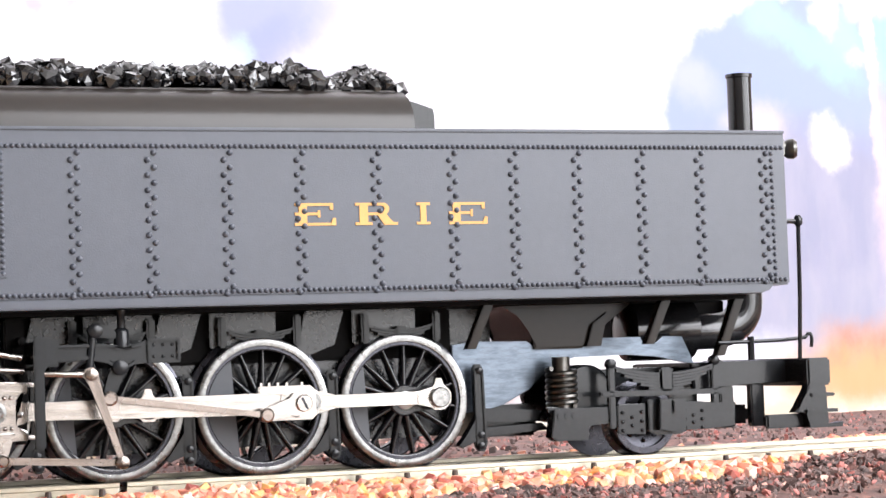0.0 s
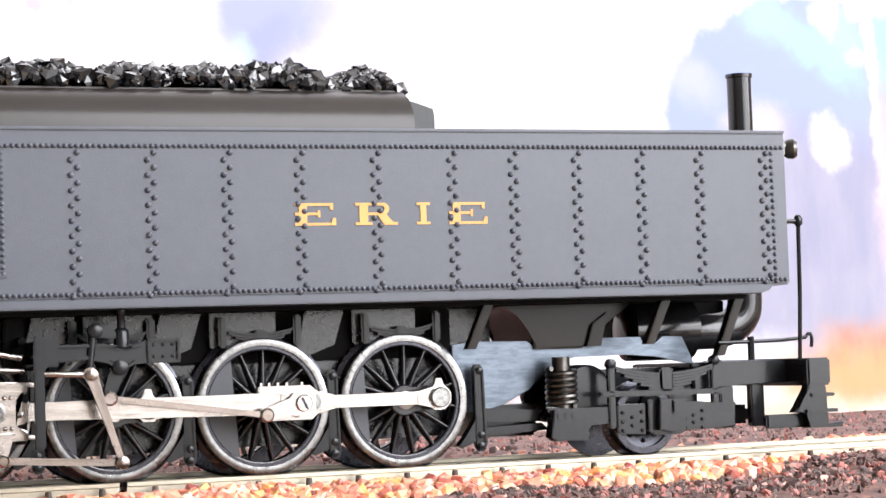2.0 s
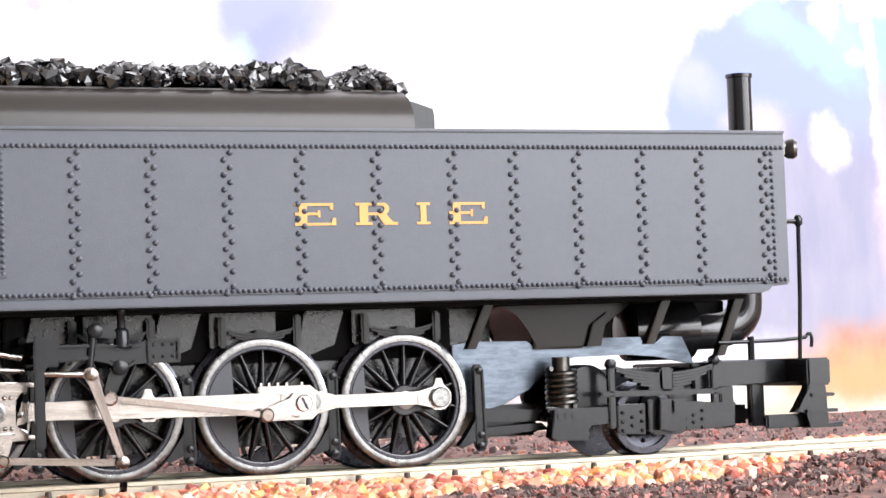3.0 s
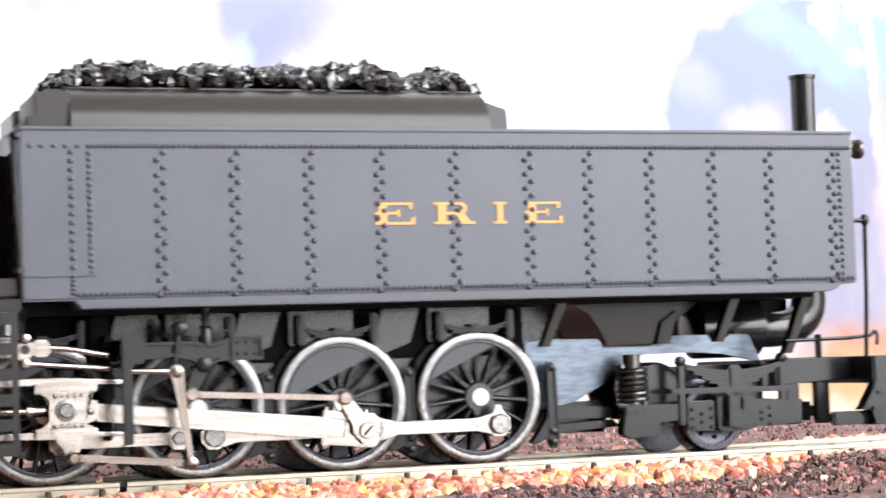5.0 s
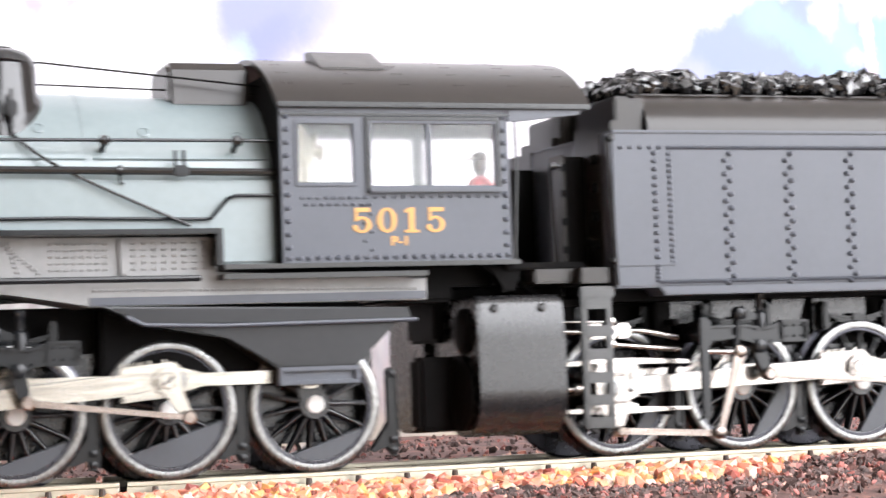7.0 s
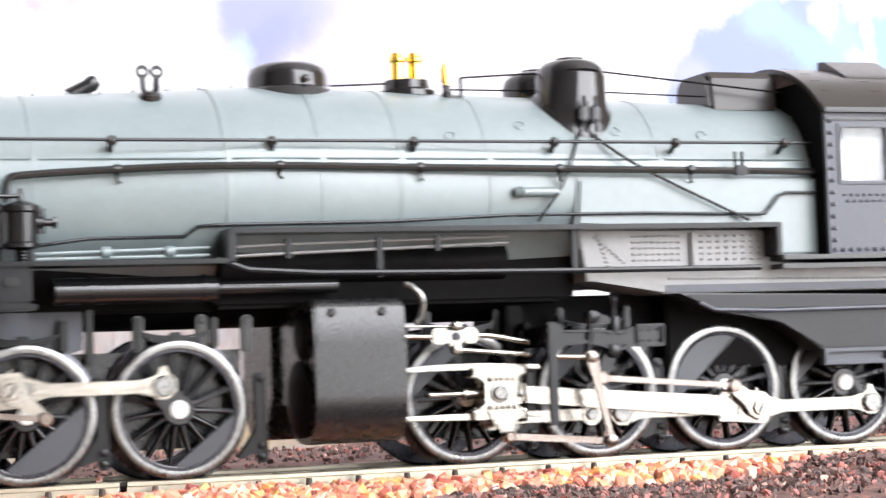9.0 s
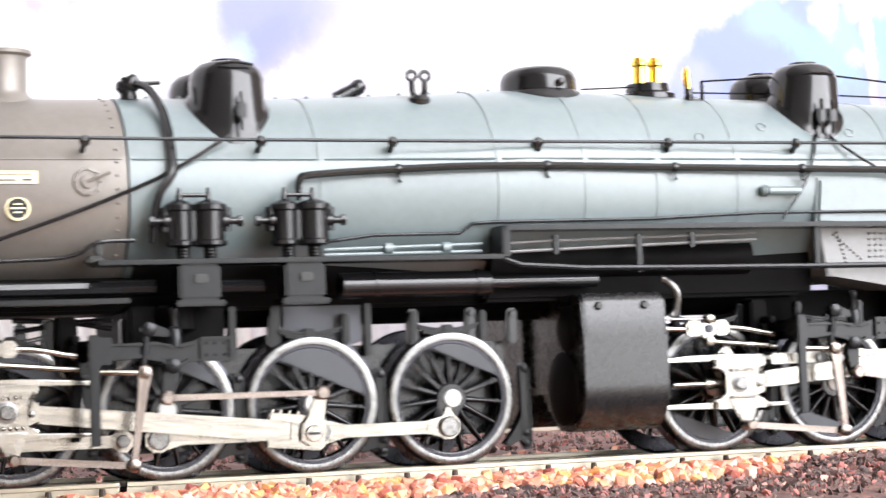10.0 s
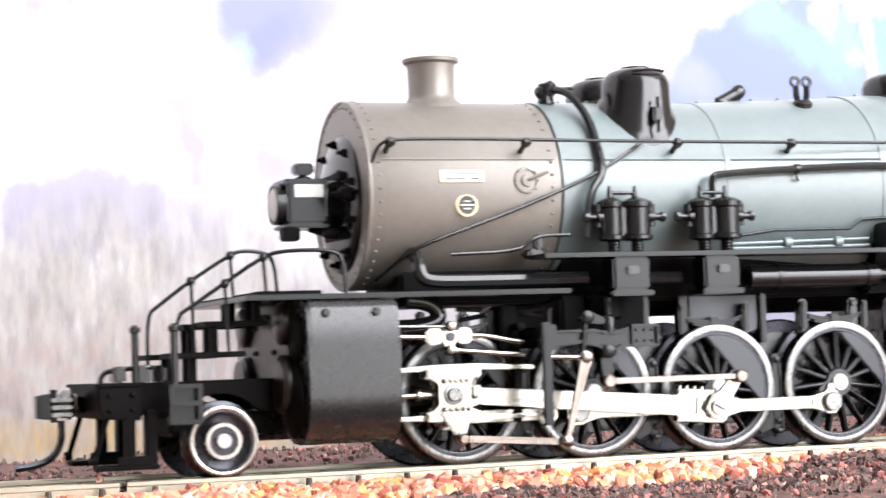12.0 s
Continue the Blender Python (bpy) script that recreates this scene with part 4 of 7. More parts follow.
    prism(bm, [(x4 - 73, 9), (x4 - 73, 17.0), (x4 + 9.5, 17.0), (x4 + 9.5, 8.0), (x4 + 7, 4.0), (x4 - 62, 3.2)], 5.2, 6.4, 0.1)
    box(bm, x4 - 70, x4 + 8, -5.0, 5.0, 13, 15.5)
    part("main_frame", bm, CAST, parent, "worn dark side frame")
    for k in range(4):
        x = xs[k]
        bm = B()
        for j in range(4):
            w = 5.2 - j * 0.9
            arch = [(x + w * g / 5, 19.9 - j * 0.36 - 0.9 * (1 - (w * g / 26) ** 2)) for g in range(-5, 6)]
            prism(bm, arch + [(a, b - 0.3) for a, b in reversed(arch)], -9.6, -8.4)
        for sx in (-5.2, 5.2):
            box(bm, x + sx - 0.55, x + sx + 0.55, -9.9, -8.2, 17.2, 21.4, 0.25)
            lathe(bm, (x + sx, -10.1, 20.9), (0, 1, 0), [(0.35, 0), (0.35, 0.4)], 10)
        box(bm, x - 0.8, x + 0.8, -9.9, -8.2, 17.4, 19.5, 0.2)
        part("leaf_spring", bm, FRAME, parent, "small black leaf spring above the wheel")
        if k:
            brake(x - 10.1)
    brake(x4 + 11.3)


# ---- the locomotive ----
BOILER_Z = 38.3
PROFILE = [(-191.0, 13.4), (-161.5, 13.4), (-161.0, 13.65), (-135.0, 13.8), (-113.0, 14.8), (-104.5, 15.35), (-92.0, 15.2), (-63.0, 14.4), (-30.0, 13.6), (-20.0, 13.5)]


def boiler_r(x):
    return float(np.interp(x, [p[0] for p in PROFILE], [p[1] for p in PROFILE]))


def on_boiler(x, z, out=0.0):
    """The point of the boiler's near side at the height z, held off by out."""
    r = boiler_r(x) + out
    dz = max(-r * 0.98, min(r * 0.98, z - BOILER_Z))
    return (x, -math.sqrt(r * r - dz * dz), z)


def ring(bm, x, r, w, h=0.11, n=72):
    lathe(bm, (x - w / 2, 0, BOILER_Z), (1, 0, 0), [(r - 0.3, 0), (r + h, 0), (r + h, w), (r - 0.3, w), (r - 0.3, 0)], n, cap=False)


def boiler(loco):
    bm = B()
    lathe(bm, (0, 0, BOILER_Z), (1, 0, 0), [(r, x) for x, r in PROFILE[2:]], 96)
    shell = part("boiler", bm, GREEN, loco, "grey-green lagged boiler barrel")
    for x in (-134.8, -109.4, -96.4, -85.1, -72.0, -45.5):
        bm = B()
        ring(bm, x, boiler_r(x), 0.9)
        part("boiler_band", bm, GREEN, shell)
    bm = B()
    for x0, x1 in ((-160.5, -135.4), (-134.2, -110), (-108.8, -97), (-95.8, -85.6), (-84.5, -72.6), (-71.4, -46), (-45, -21)):
        a, b = on_boiler(x0, 42.3, 0.12), on_boiler(x1, 42.3, 0.12)
        rod(bm, a, b, 0.17, 6)
    part("lagging_seam", bm, GREEN, shell)
    bm = B()
    for x, z in ((-77.4, 45.5), (-66.4, 47.3), (-51.7, 46.5), (-37.8, 46.0), (-25.1, 45.5)):
        p = on_boiler(x, z)
        d = Vector((0, p[1], z - BOILER_Z)).normalized()
        lathe(bm, p, d, [(0.85, -0.3), (0.85, 0.12), (0.65, 0.2), (0.6, 0.05), (0.1, 0.02)], 16)
    part("washout_plug", bm, GREEN, shell)
    # lagging step ahead of the firebox and its wider side
    bm = B()
    prism(bm, [(-59.2, 39.5), (-21, 39.3), (-21, 28.0), (-29.2, 28.0), (-29.2, 32.6), (-59.8, 32.6)], -15.0, -6, 0.5)
    part("firebox_side", bm, GREEN, shell, "pale green flat firebox side")
    bm = B()
    prism(bm, [(-59.5, 32.0), (-29.4, 31.8), (-29.4, 27.0), (0.0, 26.0), (0.0, 22.9), (-46.4, 22.9), (-56.3, 24.9), (-58.4, 24.9)], -14.8, -4, 0.2)
    grate = part("lower_firebox", bm, SILVER, loco, "pale grey firebox plate dotted with stay bolts")
    bm = B()
    for i in range(8):
        for j in range(5):
            rivet(bm, (-44.5 + i * 1.0 - 6.5, -14.85, 27.7 + j * 0.85), (0, -1, 0), 0.2)
            rivet(bm, (-40.3 + i * 1.35, -14.85, 27.7 + j * 0.85), (0, -1, 0), 0.2)
    for i in range(48):
        rivet(bm, (-45.5 + i * 0.93, -14.85, 25.0 - i * 0.012), (0, -1, 0), 0.2)
    for k in range(9):
        rivet(bm, (-57 + k * 0.55, -14.85, 31.0 - 0.45 * k), (0, -1, 0), 0.2)
        rivet(bm, (-56.5 + k * 0.2, -14.85, 31.3 - 0.62 * k), (0, -1, 0), 0.2)
    tagged(part("stay_bolts", bm, SILVER, grate), kind="stuff")
    bm = B()
    box(bm, -46.2, -0.2, -14.98, -14.5, 23.0, 24.1, 0.1)
    part("foot_strip", bm, GREY_BLACK, grate, "darker grey strip along the foot of the firebox")
    bm = B()
    box(bm, -42.2, -41.2, -15.6, -14.7, 27.0, 31.6, 0.15)
    part("rib", bm, SILVER, grate)
    # smokebox
    bm = B()
    lathe(bm, (0, 0, BOILER_Z), (1, 0, 0), [(0.5, -189.7), (12.6, -189.7), (13.3, -189.6), (13.45, -189.3), (13.45, -161.3), (12.5, -161.3)], 96)
    smoke = part("smokebox", bm, GRAPHITE, loco, "graphite-grey smokebox with rivet rows")
    bm = B()
    for x, n, r in ((-188.2, 46, 0.2), (-162.6, 46, 0.22)):
        for k in range(n):
            a = 2 * math.pi * k / n
            d = Vector((0, math.cos(a), math.sin(a)))
            rivet(bm, Vector((x, 0, BOILER_Z)) + d * 13.45, d, r)
    for k in range(40):
        a = 2 * math.pi * k / 40
        rivet(bm, (-189.7, 12.6 * math.cos(a), BOILER_Z + 12.6 * math.sin(a)), (-1, 0, 0), 0.18)
    tagged(part("rivets", bm, GRAPHITE, smoke), kind="stuff")
    bm = B()
    lathe(bm, (-189.8, 0, BOILER_Z), (1, 0, 0), [(13.1, 0), (13.4, -0.02), (13.58, 0.12), (13.6, 0.5), (13.4, 0.6), (13.1, 0.4), (13.1, 0)], 80, cap=False)
    part("front_ring", bm, GRAPHITE, smoke)
    bm = B()
    rod(bm, on_boiler(-187.8, 42.3, 0.06), on_boiler(-162, 42.3, 0.06), 0.14, 6)
    part("seam", bm, GRAPHITE, smoke)
    bm = B()
    lathe(bm, (-191.2, 0, BOILER_Z - 1.2), (-1, 0, 0), [(10.0, 0), (9.8, 0.4), (8.6, 1.0), (6.0, 1.8), (3.0, 2.3), (0.3, 2.4)], 56)
    door = part("smokebox_door", bm, BLACK, smoke, "dished black smokebox door")
    door.location.x = 1.6 * S
    bm = B()
    for k in range(10):
        a = 2 * math.pi * (k + 0.5) / 10
        p = V(-192.1, 8.6 * math.cos(a), BOILER_Z - 1.2 + 8.6 * math.sin(a))
        box(bm, p.x - 0.6, p.x + 0.6, p.y - 0.5, p.y + 0.5, p.z - 0.5, p.z + 0.5, 0.15)
        rod(bm, p, p + V(-1.2, 0, 0), 0.28, 8)
    for z in (BOILER_Z + 2.5, BOILER_Z - 6):
        box(bm, -193.4, -191.8, -6.5, 2, z - 0.5, z + 0.5, 0.15)
    lathe(bm, (-192.2, -7.6, 38.0), (-1, -0.4, 0), [(0.9, 0), (1.1, 0.6), (0.7, 1.4), (0.9, 1.8), (0.4, 2.2)], 12)
    rod(bm, (-192.0, -9.5, 38.2), (-194.2, -5.0, 38.2), 0.35, 8)
    lathe(bm, (-193.0, -4, 32.8), (-1, 0, 0), [(0.8, 0), (0.8, 1.6), (0.5, 2.4)], 10)
    part("door_clamp", bm, MATTE, door)
    bm = B()
    lathe(bm, (-175.5, 0, 51.2), (0, 0, 1), [(5.2, -0.6), (4.6, 0.3), (3.7, 0.9), (3.4, 1.6), (3.42, 5.6), (3.55, 6.2), (4.1, 6.5), (4.15, 7.0), (3.8, 7.1), (3.1, 7.0), (3.0, 3.0)], 40)
    part("chimney", bm, GRAPHITE, loco, "short flared graphite chimney")
    # plate and round badge on the smokebox
    a = math.degrees(math.asin((39.9 - BOILER_Z) / 13.45))
    bm = B()
    box(bm, -179.5, -173.0, -0.12, 0.1, -0.85, 0.85, 0.05)
    plate = part("number_plate", bm, CREAM, smoke, "small cream printed plate", at=(0, -13.45, 39.9))
    plate.rotation_euler = (radians(-a), 0, 0)
    bm = B()
    box(bm, -178.8, -173.7, -0.2, -0.1, 0.32, 0.42)
    box(bm, -178.8, -175.8, -0.2, -0.1, -0.5, -0.3)
    box(bm, -175.0, -173.7, -0.2, -0.1, -0.5, -0.25)
    part("printed_bars", bm, BLACK, plate)
    bm = B()
    lathe(bm, (-175.6, -13.1, 35.9), (0, -1, 0), [(1.6, 0), (1.6, 0.28), (1.4, 0.32)], 32)
    badge = part("badge", bm, CREAM, smoke, "round cream badge with a dark centre")
    bm = B()
    lathe(bm, (-175.6, -13.3, 35.9), (0, -1, 0), [(1.3, 0), (1.3, 0.16)], 28)
    part("badge_centre", bm, BLACK, badge)
    bm = B()
    box(bm, -176.6, -174.6, -13.55, -13.4, 35.8, 36.0)
    box(bm, -176.1, -175.1, -13.55, -13.4, 36.35, 36.5)
    box(bm, -176.1, -175.1, -13.55, -13.4, 35.3, 35.45)
    part("badge_bars", bm, CREAM, badge)
    bm = B()
    lathe(bm, (-166.6, -13.2, 39.3), (0, -1, 0), [(1.9, 0), (1.85, 0.5), (1.5, 0.55), (1.45, 0.35), (0.9, 0.35), (0.85, 0.75), (0.2, 0.8)], 28)
    for k in range(8):
        aa = math.pi * k / 4
        rivet(bm, (-166.6 + 1.68 * math.cos(aa), -13.7, 39.3 + 1.68 * math.sin(aa)), (0, -1, 0), 0.16)
    rod(bm, (-166.6, -14.1, 39.3), (-163.8, -14.6, 40.4), 0.22, 8)
    part("blower_fitting", bm, GRAPHITE, smoke)


def domes(loco):
    for x, nm in ((-146.0, "front"), (-56.2, "rear")):
        for y in (-6.6, 6.5):
            bm = B()
            r = 5.15
            rings = []
            n = 40
            top = (57.4 if y < 0 else 57.6) - (1.1 if x < -100 else 0.0)
            prof = [(r + 0.7, "s"), (r + 0.4, "t"), (r, "u"), (r, top - 2.6), (r - 0.35, top - 1.4), (r - 1.2, top - 0.5), (r - 2.4, top - 0.1), (2.2, top), (2.1, top + 0.25), (0.1, top + 0.25)]
            for rad, h in prof:
                loop = []
                for k in range(n):
                    a = 2 * math.pi * k / n
                    px, py = x + rad * math.cos(a), y + rad * math.sin(a)
                    br = boiler_r(px)
                    base = BOILER_Z + math.sqrt(max(4.0, br * br - py * py))
                    z = base - 0.2 if h == "s" else base + 0.5 if h == "t" else base + 1.0 if h == "u" else h
                    loop.append(bm.verts.new(V(px, py, z)))
                rings.append(loop)
            for p, q in zip(rings, rings[1:]):
                for k in range(n):
                    bm.faces.new((p[k], p[(k + 1) % n], q[(k + 1) % n], q[k]))
            bm.faces.new(rings[-1])
            dome = part("sand_dome", bm, BLACK, loco, "rounded black sand dome straddling the boiler")
            if y < 0:
                bm = B()
                tube(bm, [(x - 2.4, y - r + 0.9, 55.4), (x, y - r - 0.35, 55.6), (x + 2.6, y - r + 0.8, 55.4)], 0.22, 6)
                part("grab_rail", bm, BLACK, dome)
                bm = B()
                for dx in ((0.4,) if x < -100 else (-0.8, 1.0)):
                    box(bm, x + dx - 0.7, x + dx + 0.7, y - r - 1.6, y - r + 0.4, 47.8, 50.0, 0.25)
                    rod(bm, (x + dx, y - r - 1.3, 46.2), (x + dx, y - r - 1.3, 51.4), 0.28, 8)
                part("sand_trap", bm, BLACK, dome)
    bm = B()
    lathe(bm, (-97.0, 0, 52.6), (0, 0, 1), [(6.9, -0.6), (6.3, 0.7), (5.75, 1.0), (5.7, 2.6), (5.3, 3.7), (4.2, 4.4), (2.0, 4.75), (0.1, 4.8)], 44)
    steam = part("steam_dome", bm, BLACK, loco, "low round black steam dome")
    bm = B()
    lathe(bm, (-96.0, -5.4, 54.4), (0, -1, 0), [(0.6, 0), (0.6, 0.8), (0.3, 1.0)], 10)
    part("cock", bm, BLACK, steam)
    bm = B()
    box(bm, -96.4, -94.8, -4.7, -4.2, 56.0, 56.4, 0.1)
    part("red_lever", bm, RED, steam)
    bm = B()
    lathe(bm, (-79.2, 0, 53.0), (0, 0, 1), [(4.3, -0.4), (4.2, 0.4), (3.4, 0.8), (3.2, 2.0), (0.1, 2.1)], 32)
    base = part("valve_turret", bm, BLACK, loco)
    for dx in (-1.3, 1.35):
        bm = B()
        lathe(bm, (-79.2 + dx, -0.2, 55.0), (0, 0, 1), [(1.15, 0), (1.0, 0.3), (0.95, 2.6), (1.2, 2.9), (1.2, 3.4), (0.95, 3.6), (0.95, 4.0), (0.3, 4.1)], 20)
        part("safety_valve", bm, GOLD, base, "polished brass safety valve")
    bm = B()
    lathe(bm, (-74.8, -5.0, 51.6), (0, 0, 1), [(0.7, 0), (0.75, 1.0), (0.6, 1.2), (0.6, 2.2)], 14)
    box(bm, -75.6, -72.6, -5.6, -4.4, 51.2, 52.2, 0.2)
    rod(bm, (-72.6, -5.0, 51.6), (-72.6, -5.0, 54.9), 0.3, 8)
    foot = part("whistle_foot", bm, BLACK, loco)
    bm = B()
    lathe(bm, (-74.9, -5.0, 53.6), (-0.06, 0, 1), [(0.45, 0), (0.45, 0.5), (0.6, 0.6), (0.6, 2.6), (0.4, 2.8), (0.25, 3.4)], 14)
    part("whistle", bm, GOLD, foot, "small polished brass whistle")
    # shut-off valve lump and the twin-eyed bracket
    bm = B()
    box(bm, -128.2, -124.2, 0.6, 3.4, 51.6, 52.9, 0.4)
    rod(bm, (-127.8, 2, 52.6), (-124.6, 2, 54.2), 1.0, 12)
    lathe(bm, (-124.6, 2, 54.2), (1, 0, 0.7), [(1.1, -0.4), (1.2, 0.4), (0.9, 1.1), (0.3, 1.3)], 14)
    part("check_valve", bm, BLACK, loco)
    bm = B()
    lathe(bm, (-118.0, -6.2, 50.6), (0, -0.3, 1), [(1.6, 0), (1.5, 1.2), (1.0, 1.7)], 16)
    for s in (-1, 1):
        tube(bm, [(-118.0 + s * 0.5, -6.2, 51.8), (-118.0 + s * 0.9, -6.2, 52.6), (-118.0 + s * 0.95, -6.2, 54.2)], 0.5, 8)
        c = V(-118.0 + s * 1.0, -6.2, 54.9)
        tube(bm, [c + V(0.7 * math.cos(k * math.pi / 5), 0, 0.7 * math.sin(k * math.pi / 5)) for k in range(11)], 0.3, 6, 1)
    part("lifting_eye", bm, BLACK, loco, "black bracket with two ring eyes")
    bm = B()
    tube(bm, [(-92, -4, 53.6), (-83.7, -5, 53.9)], 0.13, 6, 0)
    tube(bm, [(-72.6, -5.0, 54.9), (-64, -5.8, 55.4), (-50.5, -6.2, 55.9), (-20.9, -8, 52.8)], 0.15, 6, 0)
    tube(bm, [(-74, -2, 53.6), (-50, -3, 53.4), (-20.9, -5, 52.2)], 0.13, 6, 0)
    part("whistle_cord", bm, MATTE, loco)
    bm = B()
    for x in np.arange(-156, -98, 4.6):
        rivet(bm, (float(x), -1.0, BOILER_Z + boiler_r(float(x)) - 0.05), (0, 0, 1), 0.36)
    tagged(part("rivets", bm, GREEN, loco), kind="stuff")


def pipes(loco):
    def pipe(name, pts, r, material=BLACK, label="", n=8, smooth=2):
        bm = B()
        tube(bm, pts, r, n, smooth)
        return part(name, bm, material, loco, label)

    hr = pipe("handrail", [(-189.2, -12.9, 41.8), (-188.6, -14.2, 44.2), (-186.4, -14.7, 45.1), (-150, -14.7, 44.7), (-103.5, -15.2, 44.6), (-62, -14.8, 44.6), (-21, -14.6, 44.6)], 0.24, FRAME, "thin dark handrail along the boiler")
    for x in (-187.0, -167.0, -143.5, -125.0, -103.5, -83.4, -62.6, -43.7, -26.0):
        bm = B()
        p = on_boiler(x, 43.4)
        e = V(x, -14.9, 44.6)
        rod(bm, p, e, 0.4, 8)
        lathe(bm, e + V(0, 0.2, -0.1), (0, -0.9, 0.4), [(0.3, -0.5), (0.75, -0.2), (0.75, 0.3), (0.4, 0.7)], 12)
        part("handrail_post", bm, BLACK, hr)
    rp = pipe("feed_pipe", [(-138.7, -15.6, 36.5), (-138.8, -15.6, 39.6), (-137.0, -15.4, 40.0), (-127.8, -15.1, 40.6), (-110.4, -15.9, 41.3), (-82.0, -15.8, 40.9), (-21, -15.3, 40.3)], 0.52, BLACK, "black pipe sagging along the boiler")
    for x in (-124.5, -102.8, -83.0, -62.4, -42.0):
        bm = B()
        z = float(np.interp(x, [-127.8, -110.4, -82, -21], [40.6, 41.3, 40.9, 40.3]))
        y = -15.2 if x < -115 else -15.85
        lathe(bm, (x - 0.35, y, z), (1, 0, 0), [(0.55, 0), (0.72, 0.05), (0.72, 0.65), (0.55, 0.7)], 10)
        tube(bm, [(x, y + 0.3, z - 0.5), (x, y + 0.2, z - 1.5), (x + 0.6, y + 0.7, z - 1.7)], 0.16, 5)
        part("pipe_clip", bm, BLACK, rp)
    bm = B()
    for x in (-34.5, -33.4):
        rod(bm, (x, -15.3, 41.0), (x, -15.3, 43.2), 0.25, 8)
    box(bm, -35, -32.8, -16.3, -15.0, 39.7, 41.2, 0.3)
    part("valve", bm, FRAME, rp)
    pipe("drain_pipe", [(-135.3, -14.4, 30.9), (-128, -14.2, 31.8), (-115.6, -14.4, 31.9), (-113.8, -14.5, 33.2), (-110.7, -14.6, 33.4), (-86.7, -15.0, 33.6), (-69.3, -15.2, 34.3), (-49, -15.5, 34.4), (-31, -15.6, 34.1), (-30.0, -15.6, 34.2), (-27.7, -15.6, 36.8), (-26.6, -15.6, 37.2), (-21.4, -15.6, 37.2)], 0.24, FRAME, smooth=0)
    for z0, z1 in ((29.9, 30.4), (29.2, 29.4)):
        pipe("drain_pipe", [(-135, -14.0, z0), (-112.4, -14.2, z1)], 0.26, GREEN, n=8, smooth=0)
    for x in (-126.0, -117.6):
        bm = B()
        lathe(bm, (x - 0.7, -14.1, 30.0), (1, 0, 0), [(0.6, 0), (0.8, 0.2), (0.8, 1.2), (0.6, 1.4)], 10)
        part("pipe_union", bm, GREEN, loco)
    pipe("air_pipe", [(-158.4, -3.6, 53.6), (-156.8, -6.6, 52.9), (-155.6, -11.0, 48.6), (-155.3, -14.2, 42.0), (-155.7, -15.2, 39.8), (-158.0, -15.6, 37.3), (-158.6, -15.6, 31.0)], 0.6, BLACK, "thick black pipe curving down the boiler")
    bm = B()
    lathe(bm, (-158.9, -3.2, 51.4), (0, 0, 1), [(1.3, 0), (1.2, 1.0), (0.9, 1.4), (1.1, 1.9), (1.1, 3.0), (0.4, 3.3)], 14)
    rod(bm, (-158.6, -3.2, 53.6), (-154.4, -3.0, 53.9), 0.3, 8)
    lathe(bm, (-158.4, -3.6, 53.7), (0.4, -1, 0), [(1.0, -0.4), (1.25, 0.3), (0.8, 0.8)], 12)
    lathe(bm, (-159.8, -3.4, 53.2), (-1, -0.3, 0.2), [(0.8, -0.4), (1.0, 0.2), (0.5, 0.8)], 10)
    part("throttle_valve", bm, BLACK, loco)
    pipe("sand_pipe", [on_boiler(-187, 25.9, 0.5), (-185.6, -13.0, 28.4), (-184.3, -13.9, 29.8), (-170, -14.1, 34.6), (-161.4, -14.2, 37.9), (-155.2, -14.5, 40.7), (-147.5, -13.4, 45.4)], 0.27, BLACK)
    for pts in ([(-57.6, -11.6, 46.4), (-58.6, -13.6, 44.6), (-61.2, -15.6, 39.1), (-65.7, -15.4, 33.4)], [(-55.4, -11.6, 46.4), (-54.8, -13.4, 44.8), (-49.8, -15.8, 40.7), (-32.9, -16.0, 33.2)]):
        pipe("sand_pipe", pts, 0.22, BLACK)
    bm = B()
    rod(bm, (-67.8, -15.2, 37.5), (-62.4, -15.1, 37.5), 0.65, 12)
    lathe(bm, (-68.0, -15.2, 37.5), (-1, 0, 0), [(0.65, 0), (0.9, 0.2), (0.6, 0.9)], 12)
    part("lubricator", bm, GREEN, loco)
    pipe("pipe", [(-178.7, -14.6, 29.0), (-168.4, -14.8, 29.3), (-166.2, -14.8, 31.4), (-160.8, -14.6, 31.5)], 0.27, BLACK)
    bm = B()
    box(bm, -167.0, -164.6, -14.4, -11, 28.3, 29.6, 0.4)
    box(bm, -166.0, -165.0, -14.8, -13, 29.5, 31.6, 0.3)
    part("bracket", bm, BLACK, loco)
    pipe("steam_pipe", [(-183.0, -10.6, 29.4), (-183.2, -12.6, 29.2), (-183.3, -13.8, 27.8), (-183.0, -14.0, 26.2), (-182.0, -14.0, 25.4), (-176, -14.0, 25.3), (-158.2, -14.0, 25.4)], 0.95, BLACK, "short grey pipe under the smokebox")
    pipe("steam_pipe", [(-149.8, -14, 25.2), (-143.6, -14, 25.2)], 0.9, BLACK, smooth=0)


